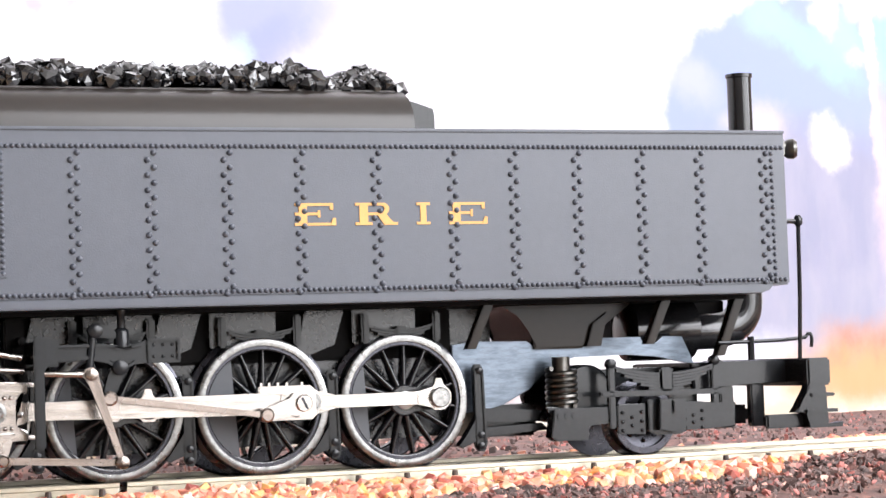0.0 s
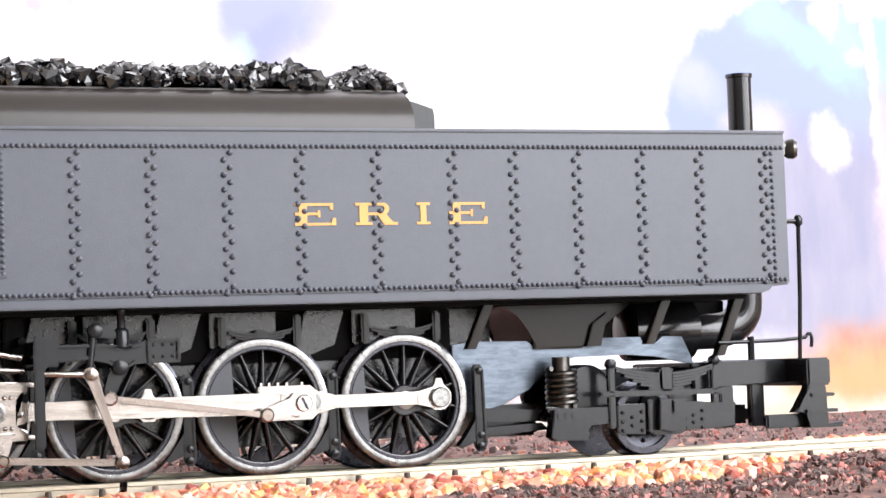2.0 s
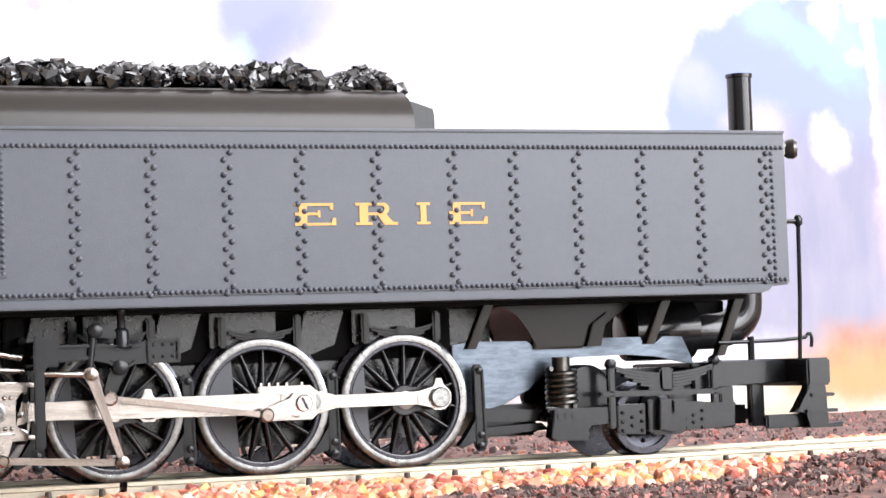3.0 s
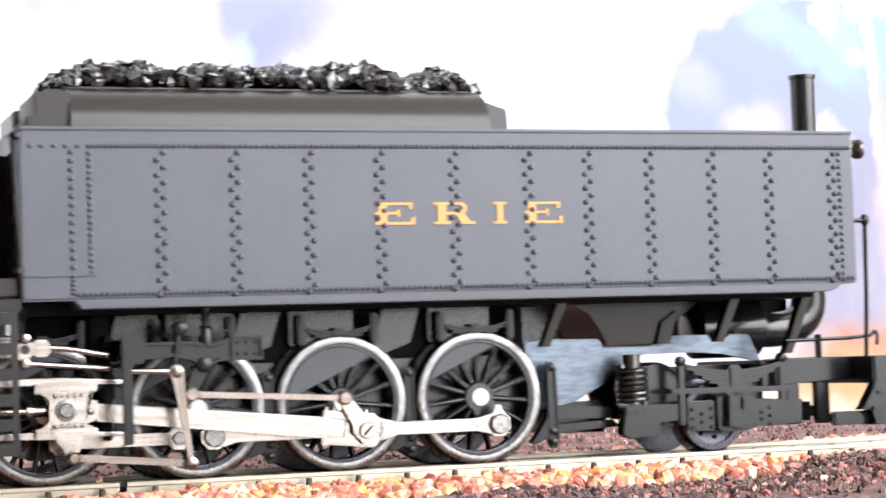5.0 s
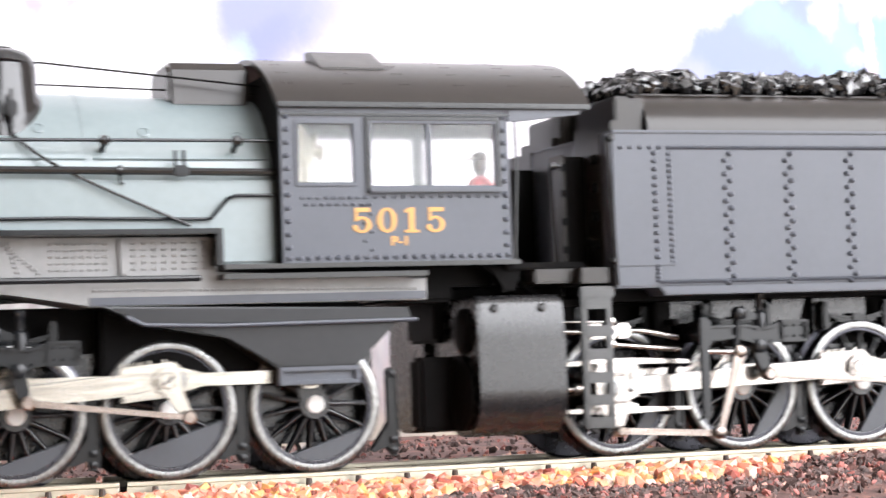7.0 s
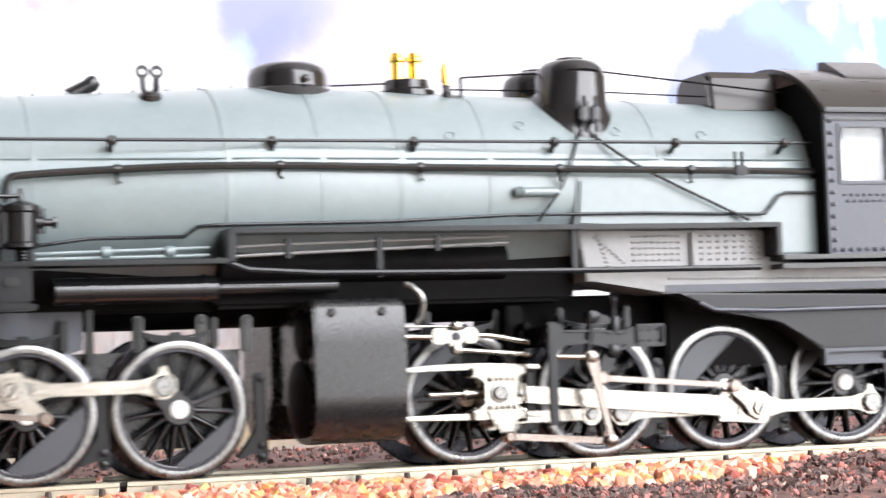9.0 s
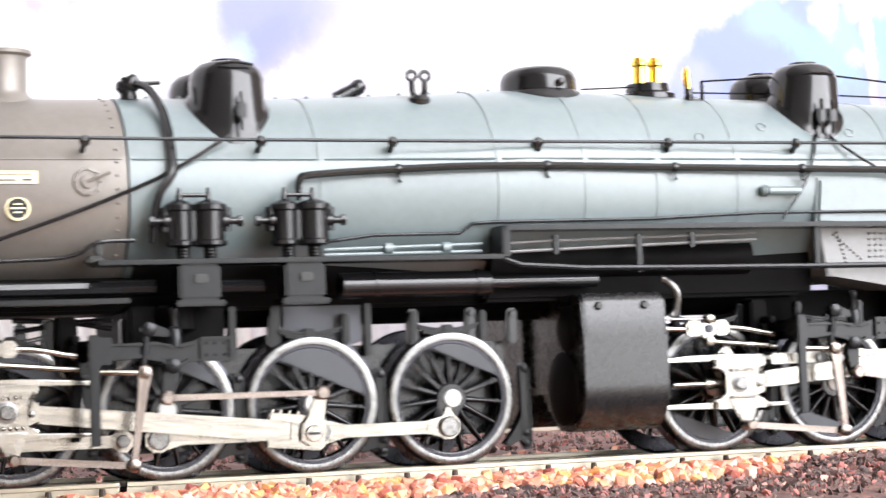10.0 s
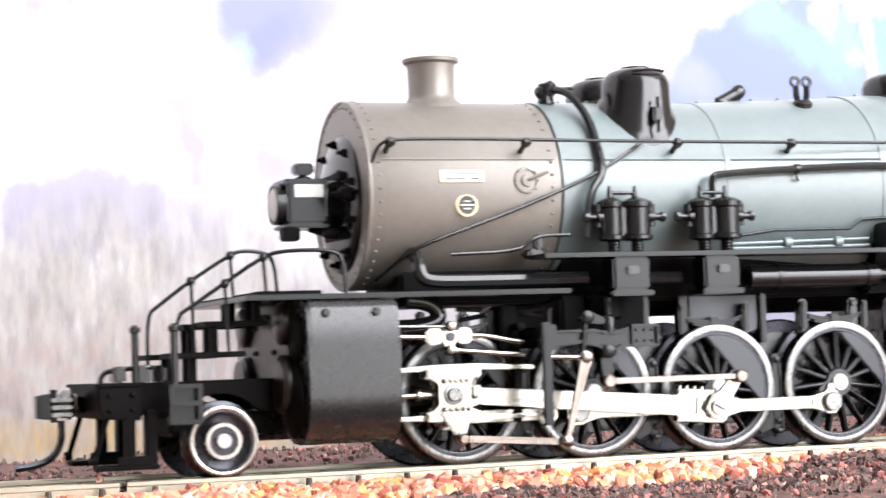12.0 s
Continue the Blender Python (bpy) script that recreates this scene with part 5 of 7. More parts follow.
def pumps(loco):
    for x in (-153.0, -138.8):
        bm = B()
        for dx, f in ((-2.2, 1.0), (1.7, 1.28)):
            lathe(bm, (x + dx, -16.2, 30.4), (0, 0, 1), [(1.5 * f, 0.0), (1.85 * f, 0.2), (1.85 * f, 0.7), (1.62 * f, 0.9), (1.62 * f, 4.6), (1.9 * f, 4.8), (1.9 * f, 5.5), (1.3 * f, 5.9), (0.5, 6.2), (0.2, 7.8)], 22)
        box(bm, x - 1.0, x + 1.0, -17.0, -15.2, 31.2, 35.4, 0.25)
        rod(bm, (x - 2, -16.2, 37.2), (x + 2, -16.2, 37.2), 0.28, 8)
        p = part("air_pump", bm, BLACK, loco, "black twin-cylinder air pump")
        for s in (-1, 1):
            bm = B()
            rod(bm, (x + s * 3.4, -16.2, 33.8), (x + s * 6.2, -16.2, 33.8), 0.5, 10)
            lathe(bm, (x + s * 3.6, -16.2, 33.8), (s, 0, 0), [(0.9, 0), (0.9, 0.7), (0.6, 0.9)], 12)
            lathe(bm, (x + s * 5.6, -16.2, 33.8), (s, 0, 0), [(0.75, 0), (0.75, 0.6)], 8)
            rod(bm, (x + s * 4.1, -16.0, 32.4), (x + s * 4.1, -16.0, 35.6), 0.65, 10)
            part("pump_valve", bm, BLACK, p)
        for dx in (-1.8, 1.8):
            bm = B()
            rod(bm, (x + dx, -16.2, 28.4), (x + dx, -16.2, 30.6), 0.85, 12)
            for k in range(5):
                lathe(bm, (x + dx, -16.2, 28.5 + 0.42 * k), (0, 0, 1), [(0.85, 0), (1.02, 0.1), (0.85, 0.2)], 12, cap=False)
            part("pump_rod", bm, BLACK, p)
        bm = B()
        box(bm, x - 2.9, x + 2.7, -18.2, -14, 23.4, 28.1, 0.35)
        box(bm, x - 3.4, x + 3.2, -18.5, -13, 22.6, 23.4, 0.2)
        br = part("pump_bracket", bm, FRAME, loco, "black box bracket under the running board")
        bm = B()
        box(bm, x - 1.0, x + 0.9, -18.7, -18.1, 25.6, 26.8, 0.2)
        part("lug", bm, BLACK, br)


def boards(loco):
    bm = B()
    box(bm, -166.4, -110.8, -18.8, -12.5, 28.1, 28.75, 0.12)
    part("running_board", bm, FRAME, loco, "narrow black running board")
    bm = B()
    box(bm, -110.6, -29.4, -18.8, -13.2, 32.0, 32.7, 0.12)
    box(bm, -30.1, -29.2, -18.8, -13.2, 27.9, 32.7, 0.12)
    box(bm, -110.9, -109.7, -18.6, -13.0, 28.4, 32.6, 0.2)
    part("running_board", bm, FRAME, loco, "raised black running board over the firebox")
    bm = B()
    box(bm, -29.2, 12.4, -18.9, -13.2, 27.3, 27.95, 0.12)
    box(bm, -29.2, -1.0, -18.6, -13.2, 26.0, 26.7, 0.1)
    part("cab_sill", bm, BLACK, loco)
    bm = B()
    box(bm, -208.5, -162.2, -17.8, 17.8, 23.2, 23.9, 0.12)
    part("front_deck", bm, FRAME, loco, "flat black front deck over the cylinders")
    # reservoirs and the dark drum under the barrel
    bm = B()
    lathe(bm, (-133.2, -14.2, 25.0), (1, 0, 0), [(1.2, 0), (1.75, 0.3), (1.75, 21.6), (1.2, 22)], 24)
    res = part("air_reservoir", bm, BLACK, loco, "long black air reservoir")
    bm = B()
    for x in (-128.4, -113.6):
        lathe(bm, (x, -14.2, 25.0), (1, 0, 0), [(1.7, 0), (1.95, 0), (1.95, 0.6), (1.7, 0.6)], 24, cap=False)
    part("strap", bm, BLACK, res)
    bm = B()
    rod(bm, (-111.4, -12.8, 25.1), (-94.6, -12.8, 25.1), 0.95, 16)
    part("steam_pipe", bm, BLACK, loco)
    bm = B()
    rod(bm, (-110.5, -10.5, 28.2), (-69.5, -10.5, 28.2), 2.6, 24)
    box(bm, -111, -60, -11, 11, 22.4, 27.0, 0.6)
    part("lower_drum", bm, MATTE, loco, "dark drum and frame beneath the boiler")
    # plain black blocks added to keep the gaps below the boiler dark
    bm = B()
    box(bm, -68, -43, -6, 6, 15, 23.2, 0.4)
    box(bm, -74, -58.6, -10.6, -7, 22.8, 31.9, 0.3)
    part("dark_gap_fill", bm, MATTE, loco)
    bm = B()
    lathe(bm, (0, 0, 29.5), (1, 0, 0), [(9.5, -160), (9.5, -60)], 32)
    box(bm, -184, -110, -8, 8, 22.2, 27.0, 0.5)
    part("saddle", bm, MATTE, loco)
    bm = B()
    prism(bm, [(-139.4, 22.6), (-128.2, 22.6), (-128.2, 17.6), (-130.0, 17.0), (-139.4, 17.0)], -8.0, -7.0, 0.15)
    part("suspension_plate", bm, GREY_BLACK, loco, "dull grey plate above the wheels")
    bm = B()
    for x, w in ((-140.6, 0.7), (-127.4, 0.5), (-146.6, 0.5)):
        box(bm, x - w, x + w, -8.6, -6.6, 15.5, 22.8, 0.15)
    part("suspension_post", bm, FRAME, loco)
    bm = B()
    box(bm, -161.5, -148.5, -12.0, 12.0, 17.4, 23.0, 0.5)
    lathe(bm, (-155.2, -13.0, 19.4), (0, 0, 1), [(2.0, 0), (2.6, 0.4), (2.6, 3.2), (2.2, 3.6)], 20)
    part("pump_base", bm, MATTE, loco)
    bm = B()
    tube(bm, [(-183.6, -9.5, 23.0), (-180.2, -9.6, 22.6), (-178.6, -9.8, 20.4), (-181.4, -10, 19.2), (-187.0, -10, 19.2)], 1.15, 12)
    part("steam_elbow", bm, BLACK, loco, "bent black steam pipe below the deck")
    for x, z in ((-175.0, 18.2), (-171.6, 18.6), (-168.4, 18.2), (-121.0, 18.8), (-112.4, 18.8), (-106.2, 18.6)):
        bm = B()
        box(bm, x - 0.8, x + 0.8, -9.2, -7.6, 16.6, z + 3.0, 0.3)
        lathe(bm, (x, -9.5, z + 2.2), (0, 1, 0), [(0.4, 0), (0.5, 0.1), (0.5, 0.5)], 10)
        part("spring_hanger", bm, PLASTIC, loco)
    for a, b in (((-176, -8.5, 21.6), (-163, -8.8, 20.2)), ((-176, -9.5, 20.0), (-163, -9.2, 21.4))):
        bm = B()
        tube(bm, [a, tuple((p + q) / 2 + 0.4 for p, q in zip(a, b)), b], 0.35, 8)
        part("brake_pipe", bm, BLACK, loco)
    for pts, r in (([(-110.2, -16, 30.3), (-102.9, -16, 30.6), (-70.6, -16, 31.3)], 0.22), ([(-110.3, -16, 29.1), (-102.2, -16, 29.4), (-70.6, -16, 30.4)], 0.22), ([(-112, -17, 28.7), (-106.3, -17, 26.8), (-74, -17, 26.4), (-32, -17, 26.3)], 0.42)):
        bm = B()
        tube(bm, pts, r, 8, 1)
        part("reach_rod", bm, SILVER if r < 0.3 else FRAME, loco)
    for x, z0, z1 in ((-102.1, 28.7, 31.4), (-89.4, 26.0, 31.4), (-81.0, 29.4, 31.6), (-60.8, 25.9, 32.1)):
        bm = B()
        box(bm, x - 0.45, x + 0.45, -16.6, -15.6, z0, z1, 0.15)
        part("rod_guide", bm, FRAME, loco)
    bm = B()
    box(bm, -44, -8, -10, 10, 12, 27.2, 0.4)
    box(bm, -29, 11, -12, 12, 24.6, 27.6, 0.3)
    part("firebox_core", bm, MATTE, loco)
    # ash pan
    bm = B()
    prism(bm, [(-44.5, 22.9), (-3.2, 21.9), (-2.6, 20.0), (-38.5, 20.3), (-41.6, 21.6)], -16.0, -6, 0.25)
    prism(bm, [(-38.0, 20.2), (-4.5, 20.0), (-10.6, 14.2), (-21.4, 14.2), (-27.8, 18.6)], -15.4, -6, 0.3)
    pan = part("ash_pan", bm, ASH, loco, "black sloping ash pan hopper")
    bm = B()
    for x0, x1, z0, z1 in ((-21.4, -10.2, 13.7, 14.3), (-21.4, -10.2, 11.9, 12.5), (-21.4, -20.7, 12.4, 13.8), (-10.9, -10.2, 12.4, 13.8)):
        box(bm, x0, x1, -15.8, -14.2, z0, z1, 0.1)
    box(bm, -20.8, -10.8, -15.0, -14.0, 12.2, 14.0)
    part("pan_door", bm, GREY_BLACK, pan)
    bm = B()
    tube(bm, [(-41.8, -16.5, 21.5), (-38.6, -16.6, 20.0), (-2.2, -16.6, 20.2)], 0.28, 8, 1)
    part("pan_rod", bm, GREY_BLACK, pan)
    bm = B()
    box(bm, -6.0, 4.8, -12, 12, 22.6, 27, 0.5)
    box(bm, 4.0, 24.0, -6, 6, 17, 25, 0.5)
    box(bm, 0.0, 9.0, -10.5, -6, 4.8, 15.0, 0.6)
    part("rear_frame", bm, MATTE, loco, "dark frame below the cab")
    bm = B()
    tube(bm, [(-85.6, -15.0, 25.0), (-84.6, -15.0, 24.8), (-82.9, -15.2, 23.0), (-83.4, -15.0, 20.4), (-84.2, -15, 19.6)], 0.5, 8)
    part("drain_elbow", bm, TYRE, loco)


def cab(loco):
    """Side sheets with real window openings, an arched roof, and the interior behind."""
    bm = B()
    x0, x1, z0, z1 = -21.0, 11.4, 27.9, 49.3
    wins = ((-18.9, -10.6, 38.3, 47.0), (-8.8, 9.7, 37.8, 47.1))
    cuts = ([x0, -18.9, -10.6, -8.8, 9.7, x1], [z0, 37.8, 38.3, 47.1, z1], {(1, 2), (3, 1), (3, 2)})
    window_wall(bm, *cuts, -18.0, -17.2)
    c = part("cab_side", bm, GREY_BLACK, loco, "charcoal cab side with two windows and rivets")
    bm = B()
    window_wall(bm, cuts[0], [z0, 37.8, 38.3, 49.1, z1], cuts[2], 17.2, 18.0)
    part("cab_side", bm, GREY_BLACK, loco, "charcoal cab side with two windows")
    bm = B()
    prism(bm, [(-17.2, 27.9), (-13.2, 27.9), (-13.2, 42), (-8, 49.5), (8, 49.5), (13.2, 42), (13.2, 27.9), (17.2, 27.9), (17.2, 49.4), (10, 54), (-10, 54), (-17.2, 49.4)], x0, x0 + 0.8, axis="x")
    part("cab_front", bm, MATTE, loco)
    bm = B()
    for xa, xb, za, zb in wins:
        for p, q, r, s in ((xa - 0.1, xb + 0.1, zb - 0.5, zb + 0.15), (xa - 0.1, xb + 0.1, za - 0.15, za + 0.4), (xa - 0.15, xa + 0.4, za, zb), (xb - 0.4, xb + 0.15, za, zb)):
            box(bm, p, q, -18.25, -17.4, r, s, 0.08)
    for xm in (-0.1,):
        box(bm, xm - 0.45, xm + 0.35, -18.1, -17.5, 37.9, 47.0, 0.08)
    box(bm, -9.0, 10.1, -18.9, -17.8, 37.2, 37.9, 0.15)
    part("window_frame", bm, GREY_BLACK, c)
    bm = B()
    for p, q, r, s in ((-9.1, 10.0, 47.0, 47.5), (-9.1, 10.0, 37.2, 37.75), (-9.2, -8.7, 37.3, 47.4), (9.6, 10.1, 37.3, 47.4)):
        box(bm, p, q, -18.42, -17.9, r, s, 0.06)
    part("window_seal", bm, BLACK, c, "black rim round the wide cab window")
    for xa, xb, za, zb in wins:
        for y in (-17.6, 17.6):
            bm = B()
            box(bm, xa, xb, y - 0.1, y + 0.1, za, zb if y < 0 else 49.1)
            g = part("window_pane", bm, GLASS, c)
            g.visible_shadow = False
    bm = B()
    for x in np.arange(-20.2, 11.2, 1.35):
        rivet(bm, (float(x), -18.0, 28.6), (0, -1, 0), 0.34)
        if x > -8.5:
            rivet(bm, (float(x), -18.0, 36.7), (0, -1, 0), 0.26)
    for z in np.arange(30, 48.6, 1.75):
        rivet(bm, (-20.2, -18.0, float(z)), (0, -1, 0), 0.36)
        rivet(bm, (10.7, -18.0, float(z)), (0, -1, 0), 0.36)
    for i in range(9):
        for j in range(2):
            rivet(bm, (-18.2 + 1.1 * i + 0.5 * j, -18.0, 36.6 - 0.9 * j), (0, -1, 0), 0.26)
    for k in range(6):
        rivet(bm, (-9.6 + 0.9 * (k % 2), -18.0, 35.6 - 1.2 * k), (0, -1, 0), 0.24)
    tagged(part("rivets", bm, GREY_BLACK, c), kind="stuff")
    # roof: arched sheet with thickness
    bm = B()
    half, rise, eave = 18.9, 8.2, 49.2
    rad = (half * half + rise * rise) / (2 * rise)
    a = math.degrees(math.asin(half / rad))
    outer = arc(0, eave + rise - rad, rad, 90 + a, 90 - a, 26)
    inner = arc(0, eave + rise - rad, rad - 0.8, 90 - a, 90 + a, 26)
    prism(bm, outer + inner, -21.6, 23.7, 0.15, axis="x")
    roof = part("roof", bm, ROOF, loco, "arched dark brown-black cab roof")
    bm = B()
    for x in (-19.5, -11, -3, 5, 13, 21):
        for k in range(1, 9):
            ang = radians(90 + a * (0.94 - k * 0.16))
            p = V(x, 0, eave + rise - rad) + V(0, math.cos(ang), math.sin(ang)) * rad
            d = V(0, math.cos(ang), math.sin(ang))
            rivet(bm, p, d, 0.13)
            rivet(bm, p + V(0.9, 0, 0), d, 0.13)
    tagged(part("rivets", bm, ROOF, roof), kind="stuff")
    bm = B()
    prism(bm, [(-10.9, 54.2), (-10.9, 55.25), (-10.4, 55.5), (-5.0, 58.2), (-3.0, 58.4), (-3.0, 56.6), (-6, 56.2)], -13.0, -3.6, 0.15, axis="x")
    box(bm, -18.2, -3.0, -11.4, -10.9, 54.1, 54.7, 0.1)
    part("roof_hatch", bm, ROOF, roof, "sliding roof ventilator hatch")
    bm = B()
    box(bm, -21.5, 23.6, -19.1, -18.3, 48.7, 49.4, 0.15)
    box(bm, -21.0, 11.4, -18.35, -17.9, 47.6, 48.0, 0.1)
    part("eave_gutter", bm, BLACK, roof)
    bm = B()
    prism(bm, [(-6.2, 50.5), (-5.4, 55.4), (-4.2, 56.5), (4.2, 56.5), (5.4, 55.4), (6.2, 50.5)], -33.2, -21.7, 0.6, axis="x")
    part("turret_casing", bm, ROOF, loco, "dark boxy casing ahead of the cab")
    # interior
    bm = B()
    box(bm, -20, 10.5, -17, 17, 27.9, 28.6)
    box(bm, -19.6, -15.0, -9, 9, 28.6, 48.5, 0.8)
    lathe(bm, (-15, 0, 40), (1, 0, 0), [(9, 0), (9, 1.2), (8, 1.8)], 32)
    for y, z in ((-5, 44), (-2, 46), (3, 44), (5, 38), (-6, 36)):
        rod(bm, (-14, y, z), (-11.8, y, z), 0.5, 8)
        lathe(bm, (-11.8, y, z), (1, 0, 0), [(1.2, 0), (1.2, 0.3)], 12)
    part("backhead", bm, INTERIOR, loco, "dark backhead with valves inside the cab")
    bm = B()
    box(bm, 2.6, 8.6, -16.4, -10.6, 33.4, 34.2, 0.3)
    box(bm, 4.6, 6.6, -14.4, -12.6, 28.6, 33.6, 0.2)
    part("seat", bm, INTERIOR, loco)
    bm = B()
    lathe(bm, (8.8, -13.6, 34.0), (0, 0, 1), [(1.5, 0), (1.8, 2.2), (1.9, 4.4), (1.5, 5.4), (0.6, 5.9), (0.6, 6.2), (0.95, 6.8), (1.05, 7.5), (0.95, 8.1), (1.1, 8.2), (1.0, 8.9), (0.5, 9.2)], 18)
    prism(bm, [(8.0, 42.2), (6.7, 42.0), (6.7, 42.25), (8.0, 42.6)][::-1], -14.3, -12.9)
    doll = part("seated_figure", bm, RED_COAT, loco, "small painted doll in red and a dark cap, seated at the window")
    doll.data.materials.append(SLEEPER)
    for face in doll.data.polygons:
        face.material_index = int(face.center.z > 40.0 * S)
    bm = B()
    tube(bm, [(12.6, -17.6, 48.6), (12.6, -17.8, 40), (12.0, -17.6, 27.8)], 0.22, 6, 0)
    part("grab_rail", bm, BLACK, loco)
    bm = B()
    prism(bm, [(11.4, 49.0), (22.6, 48.7), (22.2, 48.0), (13.2, 47.0), (11.4, 47.0)], -18.3, -17.7, 0.08)
    part("roof_bracket", bm, GREY_BLACK, roof)
    bm = B()
    box(bm, 11.0, 22.8, -16.5, 16.5, 26.6, 27.6, 0.2)
    prism(bm, [(8.0, 27.2), (14.0, 27.2), (12.6, 23.8), (10.8, 23.6), (10.4, 25.6)], -15.8, -13.5, 0.3)
    rod(bm, (11.6, -14, 27.0), (17.5, -12, 23.0), 0.6, 8)
    part("cab_apron", bm, MATTE, loco)
    lettering(loco, c)


def text_mesh(body, size, width):
    """Built-in letters as a thin mesh in the x-z plane, centred."""
    cu = bpy.data.curves.new("letters", "FONT")
    cu.body, cu.align_x, cu.align_y, cu.size, cu.extrude, cu.offset = body, "CENTER", "CENTER", size * S, 0.00004, 0.00006
    ob = bpy.data.objects.new("letters", cu)
    scene.collection.objects.link(ob)
    me = bpy.data.meshes.new_from_object(ob.evaluated_get(bpy.context.evaluated_depsgraph_get()))
    bpy.data.objects.remove(ob)
    me.transform(Matrix.Rotation(math.pi / 2, 4, "X") @ Matrix.Diagonal((width, 1, 1, 1)))
    me.materials.clear()
    me.materials.append(GOLD_INK)
    return me


def slab_letter(bm, ch, x, z, w, h, y):
    """A wide slab-serif capital from bars: stem, arms and serifs."""
    st, br, sf = w * 0.2, h * 0.12, h * 0.3

    def bar(a, b, c, d):
        nonlocal y
        y -= 0.006
        box(bm, x + a, x + b, y - 0.07, y + 0.05, z + c, z + d)
    if ch == "I":
        bar(w * 0.28, w * 0.72, 0, h)
        bar(0, w, 0, br)
        bar(0, w, h - br, h)
        return
    bar(w * 0.1, w * 0.1 + st, 0.0, h)
    if ch == "E":
        bar(0, w * 0.95, 0, br)
        bar(0, w * 0.92, h - br, h)
        bar(0, w * 0.62, h * 0.46, h * 0.46 + br)
        prism(bm, [(x + w * 0.86, z), (x + w, z), (x + w * 1.0, z + sf * 1.1), (x + w * 0.93, z + sf * 1.1)], y - 0.1, y + 0.05)
        bar(w * 0.86, w * 0.94, h - sf, h)
        bar(w * 0.56, w * 0.62, h * 0.36, h * 0.68)
    if ch == "R":
        bar(0, w * 0.4, 0, br)
        bar(0, w * 0.7, h - br, h)
        bar(w * 0.2, w * 0.7, h * 0.44, h * 0.44 + br)
        pts = arc(x + w * 0.66, z + h * 0.72, h * 0.28, 90, -90, 8) + arc(x + w * 0.62, z + h * 0.72, h * 0.15, -90, 90, 8)
        prism(bm, pts, y - 0.09, y + 0.05)
        prism(bm, [(x + w * 0.5, z + h * 0.5), (x + w * 0.72, z + h * 0.5), (x + w * 0.94, z), (x + w * 0.68, z)], y - 0.11, y + 0.05)
        bar(w * 0.66, w * 1.0, 0, br)


def band(bm, cx, cz, rx, rz, tx, tz, a0, a1, y, n=22):
    """A curved stroke between two ellipses, thick at the sides and thin at top and foot."""
    turn = [radians(a0 + (a1 - a0) * k / n) for k in range(n + 1)]
    for a, b in zip(turn, turn[1:]):
        prism(bm, [(cx + rx * math.cos(a), cz + rz * math.sin(a)), (cx + rx * math.cos(b), cz + rz * math.sin(b)), (cx + (rx - tx) * math.cos(b), cz + (rz - tz) * math.sin(b)), (cx + (rx - tx) * math.cos(a), cz + (rz - tz) * math.sin(a))][::-1], y - 0.09, y + 0.05)


def slab_digit(bm, ch, x, z, w, h, y):
    """A wide numeral with thick stems and small serifs."""
    if ch == "0":
        band(bm, x + w / 2, z + h / 2, w / 2, h / 2, w * 0.27, h * 0.1, 0, 360, y, 32)
    if ch == "1":
        box(bm, x + w * 0.36, x + w * 0.66, y - 0.09, y + 0.05, z, z + h)
        box(bm, x + w * 0.14, x + w * 0.88, y - 0.1, y + 0.05, z, z + h * 0.11)
        prism(bm, [(x + w * 0.14, z + h * 0.78), (x + w * 0.14, z + h * 0.88), (x + w * 0.4, z + h), (x + w * 0.4, z + h * 0.84)], y - 0.1, y + 0.05)
    if ch == "5":
        box(bm, x + w * 0.12, x + w * 0.9, y - 0.09, y + 0.05, z + h * 0.83, z + h)
        box(bm, x + w * 0.12, x + w * 0.26, y - 0.1, y + 0.05, z + h * 0.46, z + h * 0.9)
        band(bm, x + w * 0.46, z + h * 0.33, w * 0.5, h * 0.33, w * 0.26, h * 0.1, 138, -150, y)
        lathe(bm, (x + w * 0.14, y + 0.05, z + h * 0.22), (0, -1, 0), [(w * 0.14, 0), (w * 0.14, 0.15)], 14)


def lettering(loco, c):
    for k, ch in enumerate("5015"):
        bm = B()
        slab_digit(bm, ch, -11.35 + 3.48 * k, 31.85, 2.75, 3.4, -18.05)
        part("lettering", bm, GOLD_INK, c, "gold printed numeral")
    for body, size, width, x, z in (("P-1", 1.7, 1.2, -4.7, 30.7),):
        ob = part("lettering", text_mesh(body, size, width), GOLD_INK, c, "gold printed characters")
        ob.location = (x * S, -18.05 * S, z * S)


